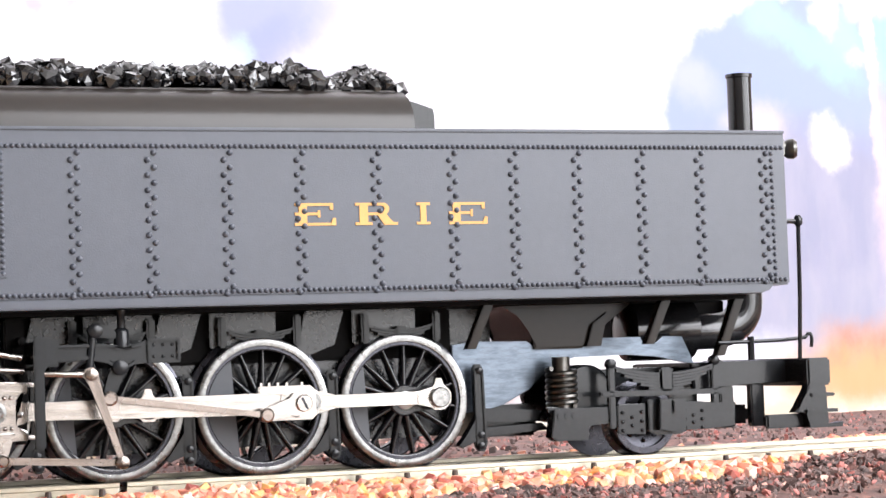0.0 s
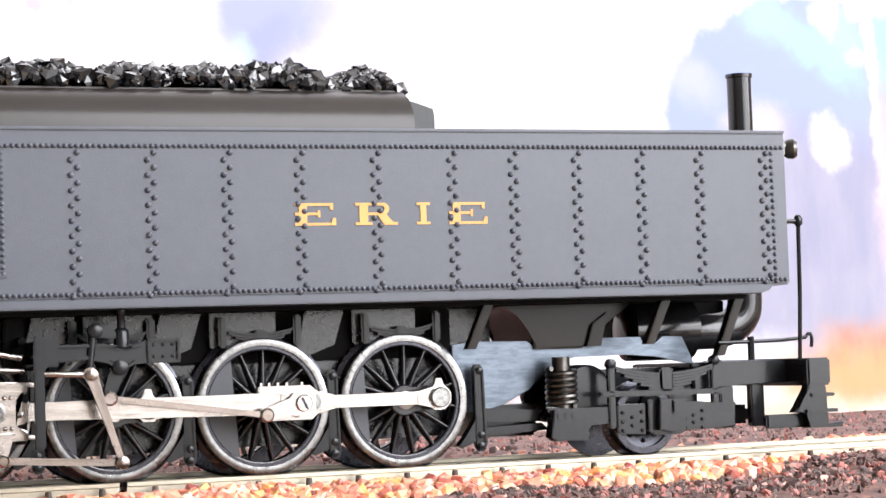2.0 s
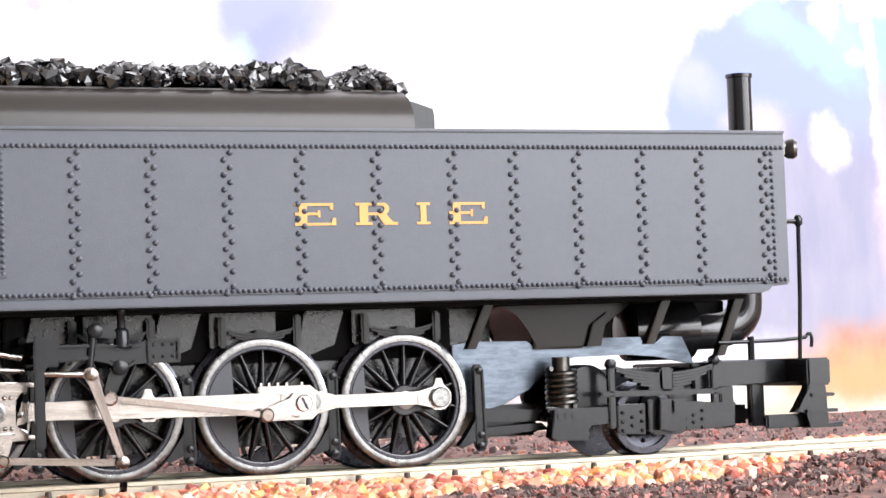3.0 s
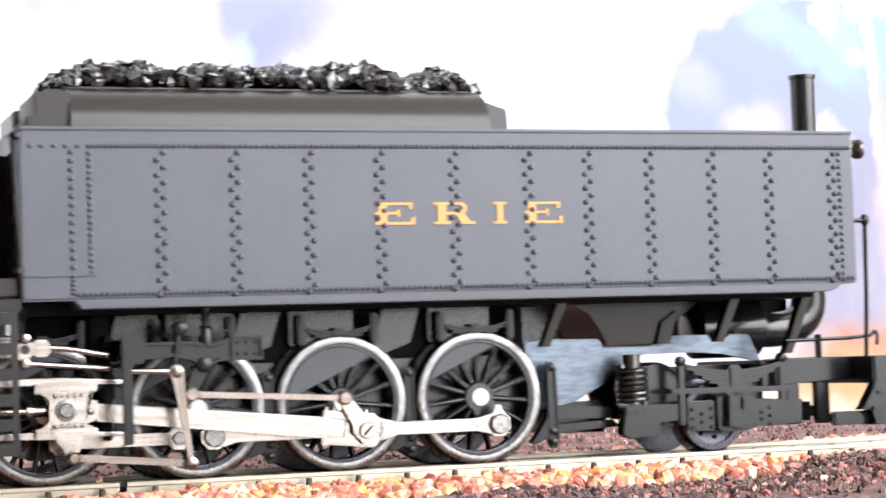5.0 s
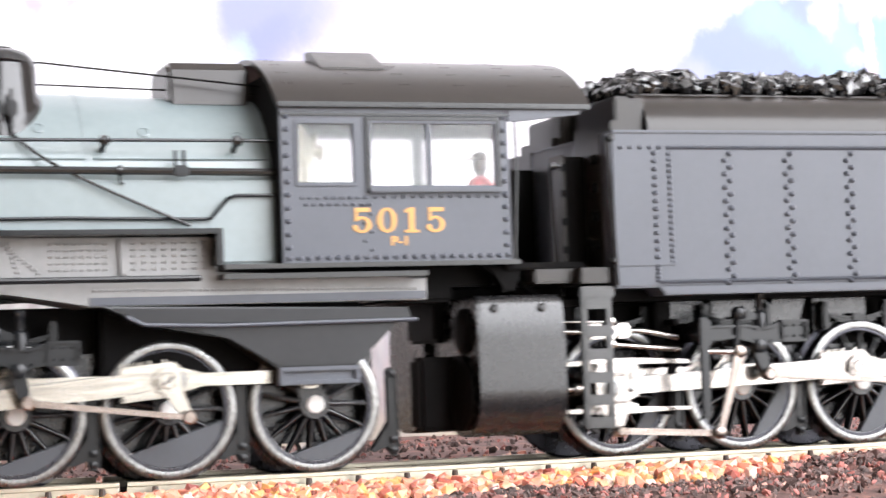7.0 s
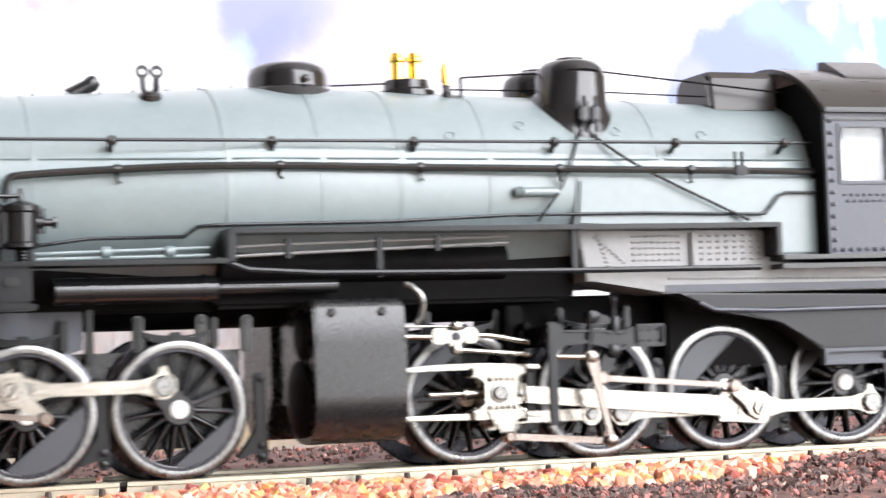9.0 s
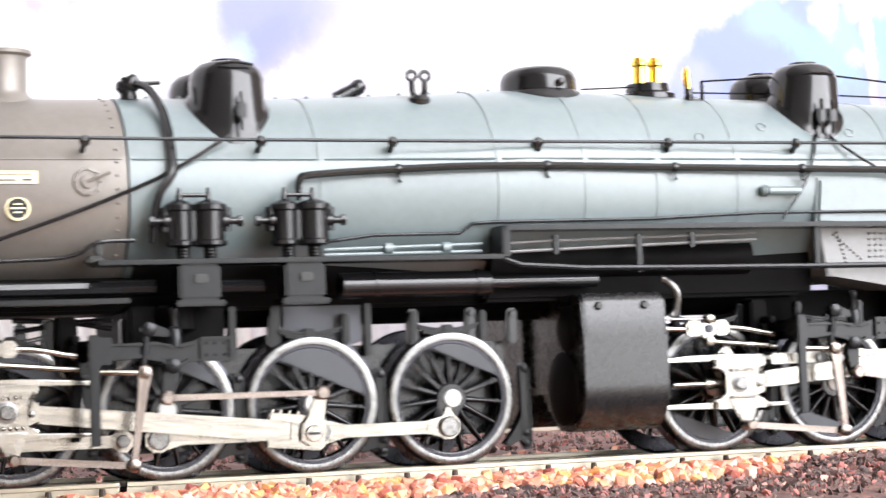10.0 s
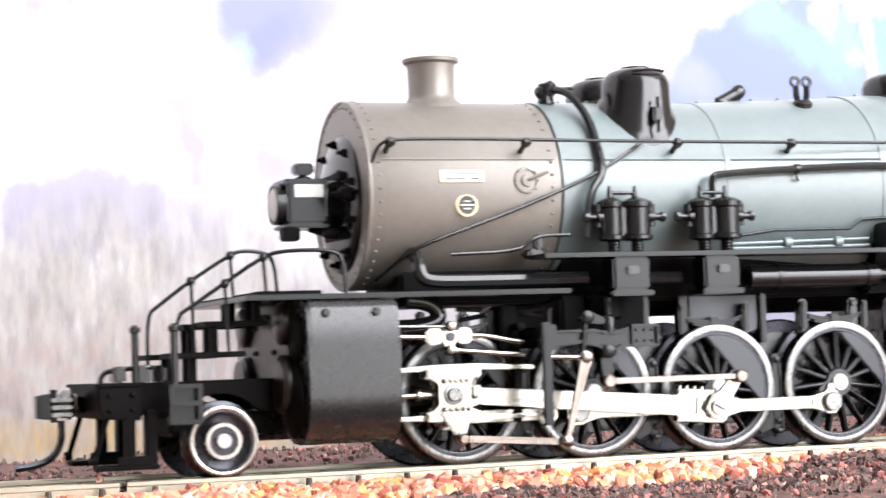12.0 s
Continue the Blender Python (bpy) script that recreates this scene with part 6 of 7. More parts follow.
def front_end(loco):
    # pilot wheels
    for s in (-1, 1):
        bm = B()
        lathe(bm, (0, s * 10.2, 0), (0, s, 0), [(3.9, 0), (4.55, 0), (4.75, -0.15), (4.75, -2.0), (5.35, -2.2), (5.4, -2.7), (3.9, -2.7), (3.9, 0)], 48, cap=False)
        w = part("pilot_wheel", bm, BLUED, loco, "small disc wheel with bright rim rings")
        bm = B()
        lathe(bm, (0, s * 10.25, 0), (0, s, 0), [(4.1, 0), (4.2, 0.06), (4.6, 0.06), (4.72, 0), (4.72, -0.3), (4.1, -0.3), (4.1, 0)], 48, cap=False)
        part("rim_ring", bm, NICKEL, w)
        bm = B()
        lathe(bm, (0, s * 10.0, 0), (0, s, 0), [(0.3, -0.1), (2.0, -0.1), (2.1, -0.4), (2.6, -0.7), (3.3, -0.6), (3.95, -0.15), (3.95, -2.4), (0.3, -2.4)], 40)
        part("wheel_disc", bm, BLUED, w)
        bm = B()
        lathe(bm, (0, s * 10.35, 0), (0, s, 0), [(1.95, 0), (2.45, 0), (2.45, -0.9), (1.95, -0.9), (1.95, 0)], 36, cap=False)
        part("inner_ring", bm, NICKEL, w)
        bm = B()
        lathe(bm, (0, s * 10.6, 0), (0, s, 0), [(0.85, 0), (1.0, -0.15), (1.0, -0.9)], 20)
        part("axle_cap", bm, WHITE_METAL, w)
        MOVING.append((w, lambda t: at(-210.3, 0, 4.75, -covered(t) / 4.75)))
    bm = B()
    rod(bm, (-210.3, -9, 4.75), (-210.3, 9, 4.75), 1.0, 12)
    box(bm, -217, -203, -7, 7, 5.5, 8.5, 0.5)
    part("pilot_truck", bm, MATTE, loco)
    # pilot beam, platform arch and steps
    bm = B()
    prism(bm, [(-227.2, 12.7), (-221.4, 12.6), (-221.4, 8.0), (-226.4, 8.3), (-227.0, 9.4)], -11.0, 11.0, 0.25)
    box(bm, -227.6, -221.0, -11.3, 11.3, 12.5, 13.0, 0.12)
    for z in (9.4, 11.4):
        for x in (-225.6, -222.6):
            rivet(bm, (x, -11.0, z), (0, -1, 0), 0.35)
    prism(bm, [(-222, 12.6), (-196.5, 12.9), (-196.5, 8.6), (-203.4, 8.4)] + arc(-210.3, 4.75, 6.6, 35, 140, 10) + [(-216.8, 8.6), (-222, 8.6)], -9.0, -7.6, 0.2)
    prism(bm, [(-222, 12.6), (-196.5, 12.9), (-196.5, 8.6), (-203.4, 8.4)] + arc(-210.3, 4.75, 6.6, 35, 140, 10) + [(-216.8, 8.6), (-222, 8.6)], 7.6, 9.0, 0.2)
    box(bm, -222, -197, -9.0, 9.0, 12.3, 12.9, 0.1)
    part("pilot_beam", bm, MATTE, loco, "black pilot beam and platform")
    for y in (-10.2, 10.2):
        bm = B()
        box(bm, -227.6, -219.4, y - 2.2, y + 2.2, 1.6, 2.3, 0.15)
        box(bm, -225.0, -220.6, y - 2.4, y - 2.0, 2.2, 3.4, 0.12)
        step = part("pilot_step", bm, MATTE, loco, "low black step plate under the pilot beam")
        bm = B()
        rod(bm, (-225.6, y + 1.2, 8.6), (-227.6, y + 1.2, 2.4), 0.4, 8)
        rod(bm, (-228.0, y + 1.2, 2.9), (-227.0, y + 1.2, 3.0), 0.6, 8)
        part("brace", bm, MATTE, step)
        for x0, x1, d in ((-223.6, -222.3, 1.0), (-220.9, -219.5, 1.4)):
            bm = B()
            box(bm, x0, x1, y - d, y + d, 2.0, 9.3, 0.2)
            part("step_post", bm, MATTE, step)
    bm = B()
    for z0, z1 in ((12.0, 12.6), (9.7, 10.4), (7.3, 7.9)):
        box(bm, -218.4, -213.9, -14.6, -12.6, z0, z1, 0.15)
    for x in (-218.4, -214.6):
        box(bm, x, x + 0.7, -14.4, -13.6, 7.4, 12.5, 0.1)
    box(bm, -217.8, -214.4, -13.2, -12.8, 7.6, 12.3)
    part("foot_step", bm, FRAME, loco, "two-rung black foot step")
    # coupler
    bm = B()
    rod(bm, (-229.0, 0, 10.2), (-221.5, 0, 10.2), 0.9, 12)
    box(bm, -231.0, -228.4, -1.7, 1.7, 8.5, 11.8, 0.6)
    lathe(bm, (-229.4, 0, 10.2), (1, 0, 0), [(1.9, 0), (2.0, 0.3), (1.3, 1.2), (1.0, 2.6)], 16)
    rod(bm, (-231.4, -1.4, 8.0), (-231.4, -1.4, 12.4), 0.5, 10)
    prism(bm, [(-233.8, 11.6), (-231.8, 11.9), (-231.8, 8.3), (-233.8, 8.6)], -2.2, 0.6, 0.4)
    coup = part("coupler", bm, FRAME, loco, "knuckle coupler with a curved trip pin")
    bm = B()
    for z in (9.0, 10.0, 11.0):
        box(bm, -231.8, -229.0, -2.5, -1.6, z - 0.28, z + 0.28, 0.12)
    box(bm, -230.4, -229.2, -2.4, -1.2, 11.2, 12.3, 0.2)
    lathe(bm, (-228.6, 0, 10.2), (1, 0, 0), [(1.5, 0), (1.6, 0.3), (1.0, 1.0), (0.8, 2.0)], 16)
    part("knuckle", bm, TYRE, coup, "worn bright steel knuckle")
    bm = B()
    tube(bm, [(-230.2, 0, 8.2), (-230.2, 0, 5.4), (-231.2, 0, 3.4), (-233.4, -0.2, 2.3), (-236.6, -0.4, 2.0)], 0.5, 8)
    part("trip_pin", bm, BLUED, coup)
    # saddle casting between the cylinders, seen behind the stairs
    bm = B()
    prism(bm, [(-13.0, 8.6), (-13.0, 15.0), (-12.2, 16.2), (-11.4, 17.0), (-12.0, 18.2), (-13.2, 19.4), (-13.2, 22.9), (13.2, 22.9), (13.2, 19.4), (12.0, 18.2), (11.4, 17.0), (12.2, 16.2), (13.0, 15.0), (13.0, 8.6)], -201.6, -200.6, 0.15, axis="x")
    saddle = part("cylinder_saddle", bm, HOPPER, loco, "brown-black casting between the front cylinders")
    bm = B()
    for y in (-1, 1):
        lathe(bm, (-201.5, y * 10.2, 20.2), (-1, 0, 0), [(2.9, 0), (2.9, 0.7), (2.4, 1.1), (0.2, 1.2)], 28)
        lathe(bm, (-201.5, y * 10.6, 12.0), (-1, 0, 0), [(4.0, 0), (4.0, 0.8), (3.4, 1.3), (0.2, 1.4)], 32)
    part("steam_chest_cover", bm, ROOF, saddle)
    bm = B()
    for y, z in ((-5.0, 19.8), (-5.0, 16.4), (-5.6, 12.4), (5.0, 19.8), (5.0, 16.4), (5.6, 12.4), (-1.5, 21.4), (1.5, 21.4)):
        rivet(bm, (-201.6, y, z), (-1, 0, 0), 0.4)
    tagged(part("bolt", bm, ROOF, saddle), kind="stuff")
    # stairs, platforms and railings
    for x0, x1, z, y0, y1 in ((-217.6, -207.2, 16.3, -11.5, -5.0), (-212.4, -203.5, 20.4, -10.0, -3.0), (-206.8, -198.0, 24.0, -17, -2.0)):
        bm = B()
        for s in (1, -1):
            ya, yb = sorted((y0 * s, y1 * s))
            box(bm, x0, x1, ya, yb, z - 0.35, z + 0.4, 0.12)
        part("stair_tread", bm, MATTE, loco)
    for x, z0, z1 in ((-211.0, 16.4, 20.2), (-205.0, 20.4, 23.8), (-214.0, 12.6, 16.2)):
        for y in (-9.0, -5.0, 5.0, 9.0):
            bm = B()
            box(bm, x - 0.5, x + 0.5, y - 0.5, y + 0.5, z0, z1, 0.15)
            part("stair_post", bm, MATTE, loco)
    for pts in ([(-216.9, -12.5, 13.0), (-216.9, -12.5, 21.4), (-215.0, -12.5, 22.6), (-210.2, -12.8, 25.8), (-205.0, -13.4, 29.2), (-202.5, -14, 29.9), (-196.0, -15, 29.9), (-194.3, -15, 28.8), (-194.0, -15, 24.0)],
                [(-219.0, -4, 13.0), (-219.0, -4, 22.0), (-217.4, -4, 23.2), (-212.8, -4, 26.6), (-207.2, -4, 30.0), (-205.6, -4, 30.6), (-202.4, -4, 30.3), (-201.0, -4, 29.3), (-200.6, -4, 24.2)]):
        bm = B()
        tube(bm, pts, 0.28, 8, 2)
        for q in (pts[3], pts[4]):
            rod(bm, q, (q[0] + 0.3, q[1], 16.6 if q is pts[3] else 24.0), 0.24, 8)
            lathe(bm, Vector(q) - V(0, 0, 0.3), (0, 0, 1), [(0.3, -0.4), (0.6, 0), (0.6, 0.4), (0.3, 0.8)], 10)
        part("stair_railing", bm, FRAME, loco, "bent black wire railing")
    bm = B()
    for x, y in ((-217.4, -13.4), (-221.6, -8.5)):
        rod(bm, (x, y, 12.0), (x, y, 19.6), 0.5, 10)
        lathe(bm, (x, y, 19.4), (0, 0, 1), [(0.4, 0), (0.75, 0.3), (0.75, 0.8), (0.3, 1.2)], 12)
    part("flag_post", bm, BLACK, loco)
    bm = B()
    tube(bm, [(-226.0, -6, 12.6), (-225.6, -6, 14.4), (-223.6, -6, 14.8), (-219, -6, 15.0)], 0.35, 8)
    for x in (-223.6, -220.6, -218.2):
        box(bm, x - 0.9, x + 0.9, -8.0, -4.5, 12.8, 15.2, 0.4)
    part("cut_lever", bm, BLACK, loco)
    # headlight
    bm = B()
    box(bm, -200.2, -194.6, -3.2, 3.2, 34.2, 40.2, 0.4)
    box(bm, -200.6, -194.2, -3.5, 3.5, 39.9, 40.6, 0.2)
    box(bm, -200.6, -194.2, -3.5, 3.5, 33.7, 34.3, 0.2)
    lathe(bm, (-197, 0, 40.4), (0, 0, 1), [(1.3, 0), (1.2, 0.6), (0.5, 0.9), (0.5, 1.2)], 16)
    box(bm, -198.4, -195.6, -1.3, 1.3, 41.4, 43.0, 0.3)
    hl = part("headlight", bm, FRAME, loco, "boxy dark headlight with number boards")
    hl.location.x = 1.7 * S
    bm = B()
    lathe(bm, (-200.2, 0, 37.2), (-1, 0, 0), [(2.9, 0), (2.9, 1.3), (2.6, 1.4), (2.5, 1.0)], 32)
    part("headlight_rim", bm, FRAME, hl)
    bm = B()
    lathe(bm, (-201.2, 0, 37.2), (-1, 0, 0), [(2.5, 0), (2.3, 0.3), (1.2, 0.6), (0.1, 0.7)], 28)
    part("headlight_lens", bm, WHITE_METAL, hl)
    bm = B()
    box(bm, -199.2, -195.0, -3.4, -3.2, 38.0, 39.8, 0.05)
    part("number_board", bm, WHITE_METAL, hl)
    bm = B()
    box(bm, -201.0, -198.6, -3.6, -1.0, 31.9, 33.8, 0.2)
    rod(bm, (-196.5, -1, 34), (-193.2, -1, 33), 0.8, 10)
    rod(bm, (-195.0, 2, 34.5), (-191.5, 2, 34), 1.2, 10)
    box(bm, -195, -191.2, -2.6, 2.6, 33.0, 35.4, 0.3)
    part("headlight_bracket", bm, MATTE, hl)


loco = thing("steam_locomotive", "black and grey-green model steam locomotive with bright rods, on the rails", "model locomotive")
boiler(loco)
domes(loco)
pipes(loco)
pumps(loco)
boards(loco)
cab(loco)
front_end(loco)
engine_unit(loco, -116.1, radians(142), TARNISHED_DIM)
engine_unit(loco, -15.1, radians(326), TARNISHED_DIM)


# ---- the tender ----
def tender_body(t):
    X0, X1, Y, Z0, Z1 = 25.7, 145.5, 20.4, 23.6, 45.5
    bm = B()
    box(bm, X0, X1, -Y, Y, Z0, Z1, 0.3)
    tank = part("water_tank", bm, GREY_BLACK, t, "charcoal tender tank with rivet rows")
    bm = B()
    prism(bm, [(32.2, 23.7), (142.8, 23.7), (142.0, 22.9), (140.8, 22.5), (33.2, 22.5)], -Y - 0.25, Y + 0.25, 0.15)
    box(bm, X0 + 0.2, X1 - 0.1, -Y - 0.3, Y + 0.3, 45.2, 45.65, 0.1)
    box(bm, X0 + 0.3, 35.2, -Y - 0.25, -Y + 0.2, 26.6, 27.2, 0.12)
    part("tank_edge", bm, GREY_BLACK, tank)
    bm = B()
    for z, xa in ((43.2, 34.6), (24.35, 33.0)):
        x = xa
        while x < 144.9:
            rivet(bm, (x, -Y, z), (0, -1, 0), 0.31)
            x += 0.735
    for x in np.arange(27.2, 34.0, 1.5):
        rivet(bm, (float(x), -Y, 43.2), (0, -1, 0), 0.3)
    for xc in (43.7, 53.5, 63.5, 73.3, 83.8, 94.6, 103.5, 112.9, 122.6, 131.7, 141.9):
        for k in range(10):
            rivet(bm, (xc + 0.42, -Y, 42.35 - k * 1.93), (0, -1, 0), 0.38)
            rivet(bm, (xc - 0.42, -Y, 41.4 - k * 1.93), (0, -1, 0), 0.38)
    for k in range(20):
        rivet(bm, (143.2, -Y, 42.35 - k * 0.96), (0, -1, 0), 0.3)
        rivet(bm, (34.6, -Y, 42.3 - k * 0.8), (0, -1, 0), 0.3)
        if k < 15:
            rivet(bm, (32.3, -Y, 42.4 - k * 1.12), (0, -1, 0), 0.34)
    for k in range(4):
        rivet(bm, (32.3, -Y, 26.2 - k * 0.55), (0, -1, 0), 0.3)
    tagged(part("rivets", bm, GREY_BLACK, tank), kind="stuff")
    bm = B()
    for ch, x, w in (("E", 72.4, 5.6), ("R", 80.7, 5.9), ("I", 89.3, 1.9), ("E", 93.9, 5.5)):
        slab_letter(bm, ch, x, 32.75, w, 2.95, -Y - 0.06)
    part("lettering", bm, GOLD_INK, tank, "gold slab-serif lettering")
    # coal bunker: side sheets that roll inwards
    for s in (1, -1):
        prof = [(-17.4, 45.5), (-17.3, 47.0), (-16.6, 48.8), (-15.0, 50.4), (-12.8, 51.5), (-11.0, 51.9)]
        back = [(-11.0, 51.4), (-12.7, 51.0), (-14.7, 50.0), (-16.1, 48.5), (-16.8, 46.9), (-16.9, 45.5)]
        bm = B()
        prism(bm, [(y * s, z) for y, z in prof + back], 33.0, 90.6, axis="x")
        tube(bm, [(33, -11.0 * s, 51.8), (90.6, -11.0 * s, 51.8)], 0.32, 8, 0)
        part("bunker_side", bm, ROOF, t, "curved dark bunker sheet")
    bm = B()
    prism(bm, [(-17.2, 45.5), (-17.1, 47.0), (-16.4, 48.7), (-14.9, 50.2), (-12.7, 51.3), (-8, 53.0), (8, 53.0), (12.7, 51.3), (14.9, 50.2), (16.4, 48.7), (17.1, 47), (17.2, 45.5)], 89.6, 90.4, axis="x")
    part("bunker_end", bm, MATTE, t)
    bm = B()
    prism(bm, [(90.0, 51.0), (93.5, 51.0), (96.6, 50.0), (96.8, 49.0), (96.8, 45.5), (90, 45.5)], -8.4, 8.4, 0.4)
    part("bunker_box", bm, BLACK, t)
    # roof brown on both bulkheads stands in for room light on their forward faces
    bm = B()
    for s in (-1, 1):
        ya, yb = sorted((s * 16.2, s * 3.0))
        box(bm, 28.5, 33.2, ya, yb, 45.4, 50.7, 0.3)
        ya, yb = sorted((s * 17.0, s * 4.0))
        box(bm, 27.4, 30.0, ya, yb, 45.4, 47.4, 0.2)
    box(bm, 30.5, 33.4, -12, 12, 45.4, 51.6, 0.3)
    part("bunker_front", bm, ROOF, t, "dark stepped bulkhead at the head of the bunker")
    # front bulkhead, boxes and grab rails
    bm = B()
    for s in (-1, 1):
        ya, yb = sorted((s * 17.2, s * 8.0))
        box(bm, 25.6, 26.3, ya, yb, 24.8, 45.6, 0.15)
    box(bm, 14.8, 26.2, -17.5, 17.5, 24.6, 26.6, 0.3)
    box(bm, 20.8, 26.0, -19.8, -14.0, 24.4, 26.6, 0.2)
    part("front_bulkhead", bm, ROOF, t, "dark brown-black tender front plates")
    for s in (-1, 1):
        bm = B()
        ya, yb = sorted((s * 12.0, s * 7.2))
        box(bm, 22.3, 25.5, ya, yb, 26.7, 42.8, 0.15)
        locker = part("locker", bm, MATTE, t, "tall black locker on the tender front")
        # lighter than the locker: room light on its forward face, put into the colour
        bm = B()
        ya, yb = sorted((s * 12.2, s * 7.4))
        box(bm, 21.8, 22.3, ya, yb, 26.8, 43.1, 0.12)
        part("locker_door", bm, ROOF, locker, "brown-black locker door, coloured lighter for its room reflection")
        bm = B()
        for z in (29.5, 33.5, 37.5, 41.2):
            lathe(bm, (22.0, s * 12.2, z), (0, 0, 1), [(0.4, -0.5), (0.45, 0.5)], 8)
        part("hinge", bm, FRAME, locker)
    bm = B()
    tube(bm, [(22.0, -12.2, 41.4), (20.2, -12.2, 41.4), (19.9, -12.2, 40.8), (20.2, -12.2, 34), (20.6, -12.2, 26.6)], 0.24, 8, 1)
    lathe(bm, (20.6, -12.2, 41.4), (-1, 0, 0), [(0.5, -0.3), (0.6, 0), (0.5, 0.5)], 10)
    part("grab_rail", bm, BLACK, t)
    bm = B()
    for z in (30, 34, 38, 42):
        box(bm, 25.0, 25.7, -16.2, -14.6, z - 0.7, z + 0.7, 0.15)
    box(bm, 25.1, 25.7, -13.6, -9.4, 30, 31, 0.1)
    part("bulkhead_fitting", bm, FRAME, t)
    bm = B()
    tube(bm, [(25.3, -20.2, 44.6), (25.0, -20.6, 44.2), (25.4, -20.7, 34), (25.8, -20.7, 24.0)], 0.34, 8, 1)
    for z in (44.4, 27.4):
        lathe(bm, (25.5, -20.6, z), (0, 0, 1), [(0.3, -0.5), (0.65, -0.2), (0.65, 0.4), (0.3, 0.7)], 10)
    part("grab_rail", bm, BLACK, t)
    bm = B()
    box(bm, 20.6, 25.8, -19.8, -14.0, 22.4, 24.0, 0.2)
    ladder = part("ladder", bm, BLACK, t, "black step ladder below the tender front")
    for x in (21.2, 24.9):
        bm = B()
        box(bm, x - 0.45, x + 0.45, -19.6, -18.7, 4.4, 22.6, 0.12)
        part("stile", bm, BLACK, ladder)
    for z in (5.2, 8.3, 11.4, 14.6, 17.8, 21.6):
        bm = B()
        box(bm, 21.2, 24.9, -19.75, -18.4, z - 0.75, z + 0.75, 0.12)
        part("rung", bm, BLACK, ladder)
    # rear pipe, lamp, grab iron, buffer beam and steps
    bm = B()
    lathe(bm, (149.6, 0, 22.0), (0, 0, 1), [(1.9, 0), (1.9, 34.2), (2.1, 34.3), (2.1, 34.8), (1.8, 34.85), (1.6, 34.4)], 32)
    tube(bm, [(149.0, 0, 23.6), (149.0, 0, 20.6), (147.4, 0, 18.4), (144.0, 0, 17.4), (137.0, 0, 17.6)], 2.7, 20)
    part("exhaust_pipe", bm, BLACK, t, "tall black exhaust pipe behind the tank")
    bm = B()
    rod(bm, (145.3, -18.0, 43.6), (147.2, -18.0, 43.6), 0.8, 10)
    lathe(bm, (147.6, -18.0, 43.3), (1, -0.5, 0), [(1.0, -0.8), (1.4, -0.3), (1.5, 0.6), (1.1, 1.1), (0.3, 1.2)], 18)
    box(bm, 145.2, 146.4, -19, -17, 42.2, 44.8, 0.2)
    part("tail_lamp", bm, SPRING, t, "small dark bronze lamp fitting")
    bm = B()
    rod(bm, (145.4, -18.2, 32.8), (148.2, -18.2, 32.8), 0.35, 8)
    lathe(bm, (148.4, -18.2, 32.8), (0, 0, 1), [(0.3, -0.8), (0.65, -0.3), (0.65, 0.4), (0.3, 0.9)], 10)
    tube(bm, [(148.4, -18.2, 33.2), (148.5, -17.6, 22), (148.4, -17.0, 13.0)], 0.32, 8, 0)
    tube(bm, [(136.4, -15.0, 15.6), (150.4, -15.0, 15.8), (151.2, -15.1, 16.8), (151.6, -15.2, 16.0), (151.4, -15.2, 14.6)], 0.28, 8, 1)
    rod(bm, (141.6, -15, 13), (141.6, -15, 16.4), 0.5, 8)
    part("grab_iron", bm, FRAME, t)
    bm = B()
    box(bm, 149.6, 153.4, -17.0, 17.0, 9.0, 13.0, 0.3)
    prism(bm, [(134.5, 12.8), (150, 12.8), (150, 9.6), (141, 9.4), (134.5, 8.9)], -10.5, -9.2, 0.2)
    prism(bm, [(134.5, 12.8), (150, 12.8), (150, 9.6), (141, 9.4), (134.5, 8.9)], 9.2, 10.5, 0.2)
    box(bm, 134.5, 150, -10, 10, 12.0, 12.9, 0.2)
    for x, y in ((139.6, -8.0), (144.4, -8.5)):
        box(bm, x, x + 2.2, y - 0.8, y + 0.8, 3.2, 9.4, 0.2)
    box(bm, 138.5, 146, -6, 6, 3.6, 6.4, 0.6)
    part("rear_beam", bm, FRAME, t, "black rear buffer beam")
    bm = B()
    prism(bm, [(149.8, 9.0), (152.6, 9.0), (152.8, 7.6), (152.6, 3.2), (155.4, 3.6), (155.2, 2.9), (149.6, 2.9), (149.4, 5.2), (147.4, 5.2), (148.6, 6.4)], -16.8, -14.6, 0.2)
    box(bm, 149.0, 154.2, -17.4, -13.8, 5.1, 5.6, 0.12)
    box(bm, 150.0, 153.8, -17.2, -14.2, 7.4, 7.9, 0.12)
    box(bm, 143.6, 150.0, -15.2, -13.8, 3.0, 5.0, 0.3)
    part("rear_step", bm, FRAME, t)
    # hoppers and stretchers below the tank
    bm = B()
    box(bm, 27, 141, -15.6, 15.6, 21.9, 23.4, 0.2)
    box(bm, 28, 98.5, -6.9, 6.9, 15, 22, 0.4)
    # added block, no frame member: darkens the see-through gap above the exhaust elbow
    box(bm, 128, 147, 3, 9, 17.0, 22.4, 0.3)
    part("under_frame", bm, MATTE, t, "black tender frame")
    bm = B()
    prism(bm, [(104.3, 22.6), (127.0, 22.6), (125.4, 21.4), (122.2, 19.1), (120.0, 17.4), (118.2, 15.6), (110.9, 15.6), (110.1, 18.5), (108.6, 20.6), (106.4, 22.0)], -8, 8, 0.3)
    part("hopper", bm, HOPPER, t, "brown-black hopper under the tank")
    bm = B()
    prism(bm, arc(104.5, 17.5, 6.2, 180, 60, 14) + [(107.6, 17.0), (107.0, 15.6), (98.3, 15.6)], 1.0, 7.0, 0.4)
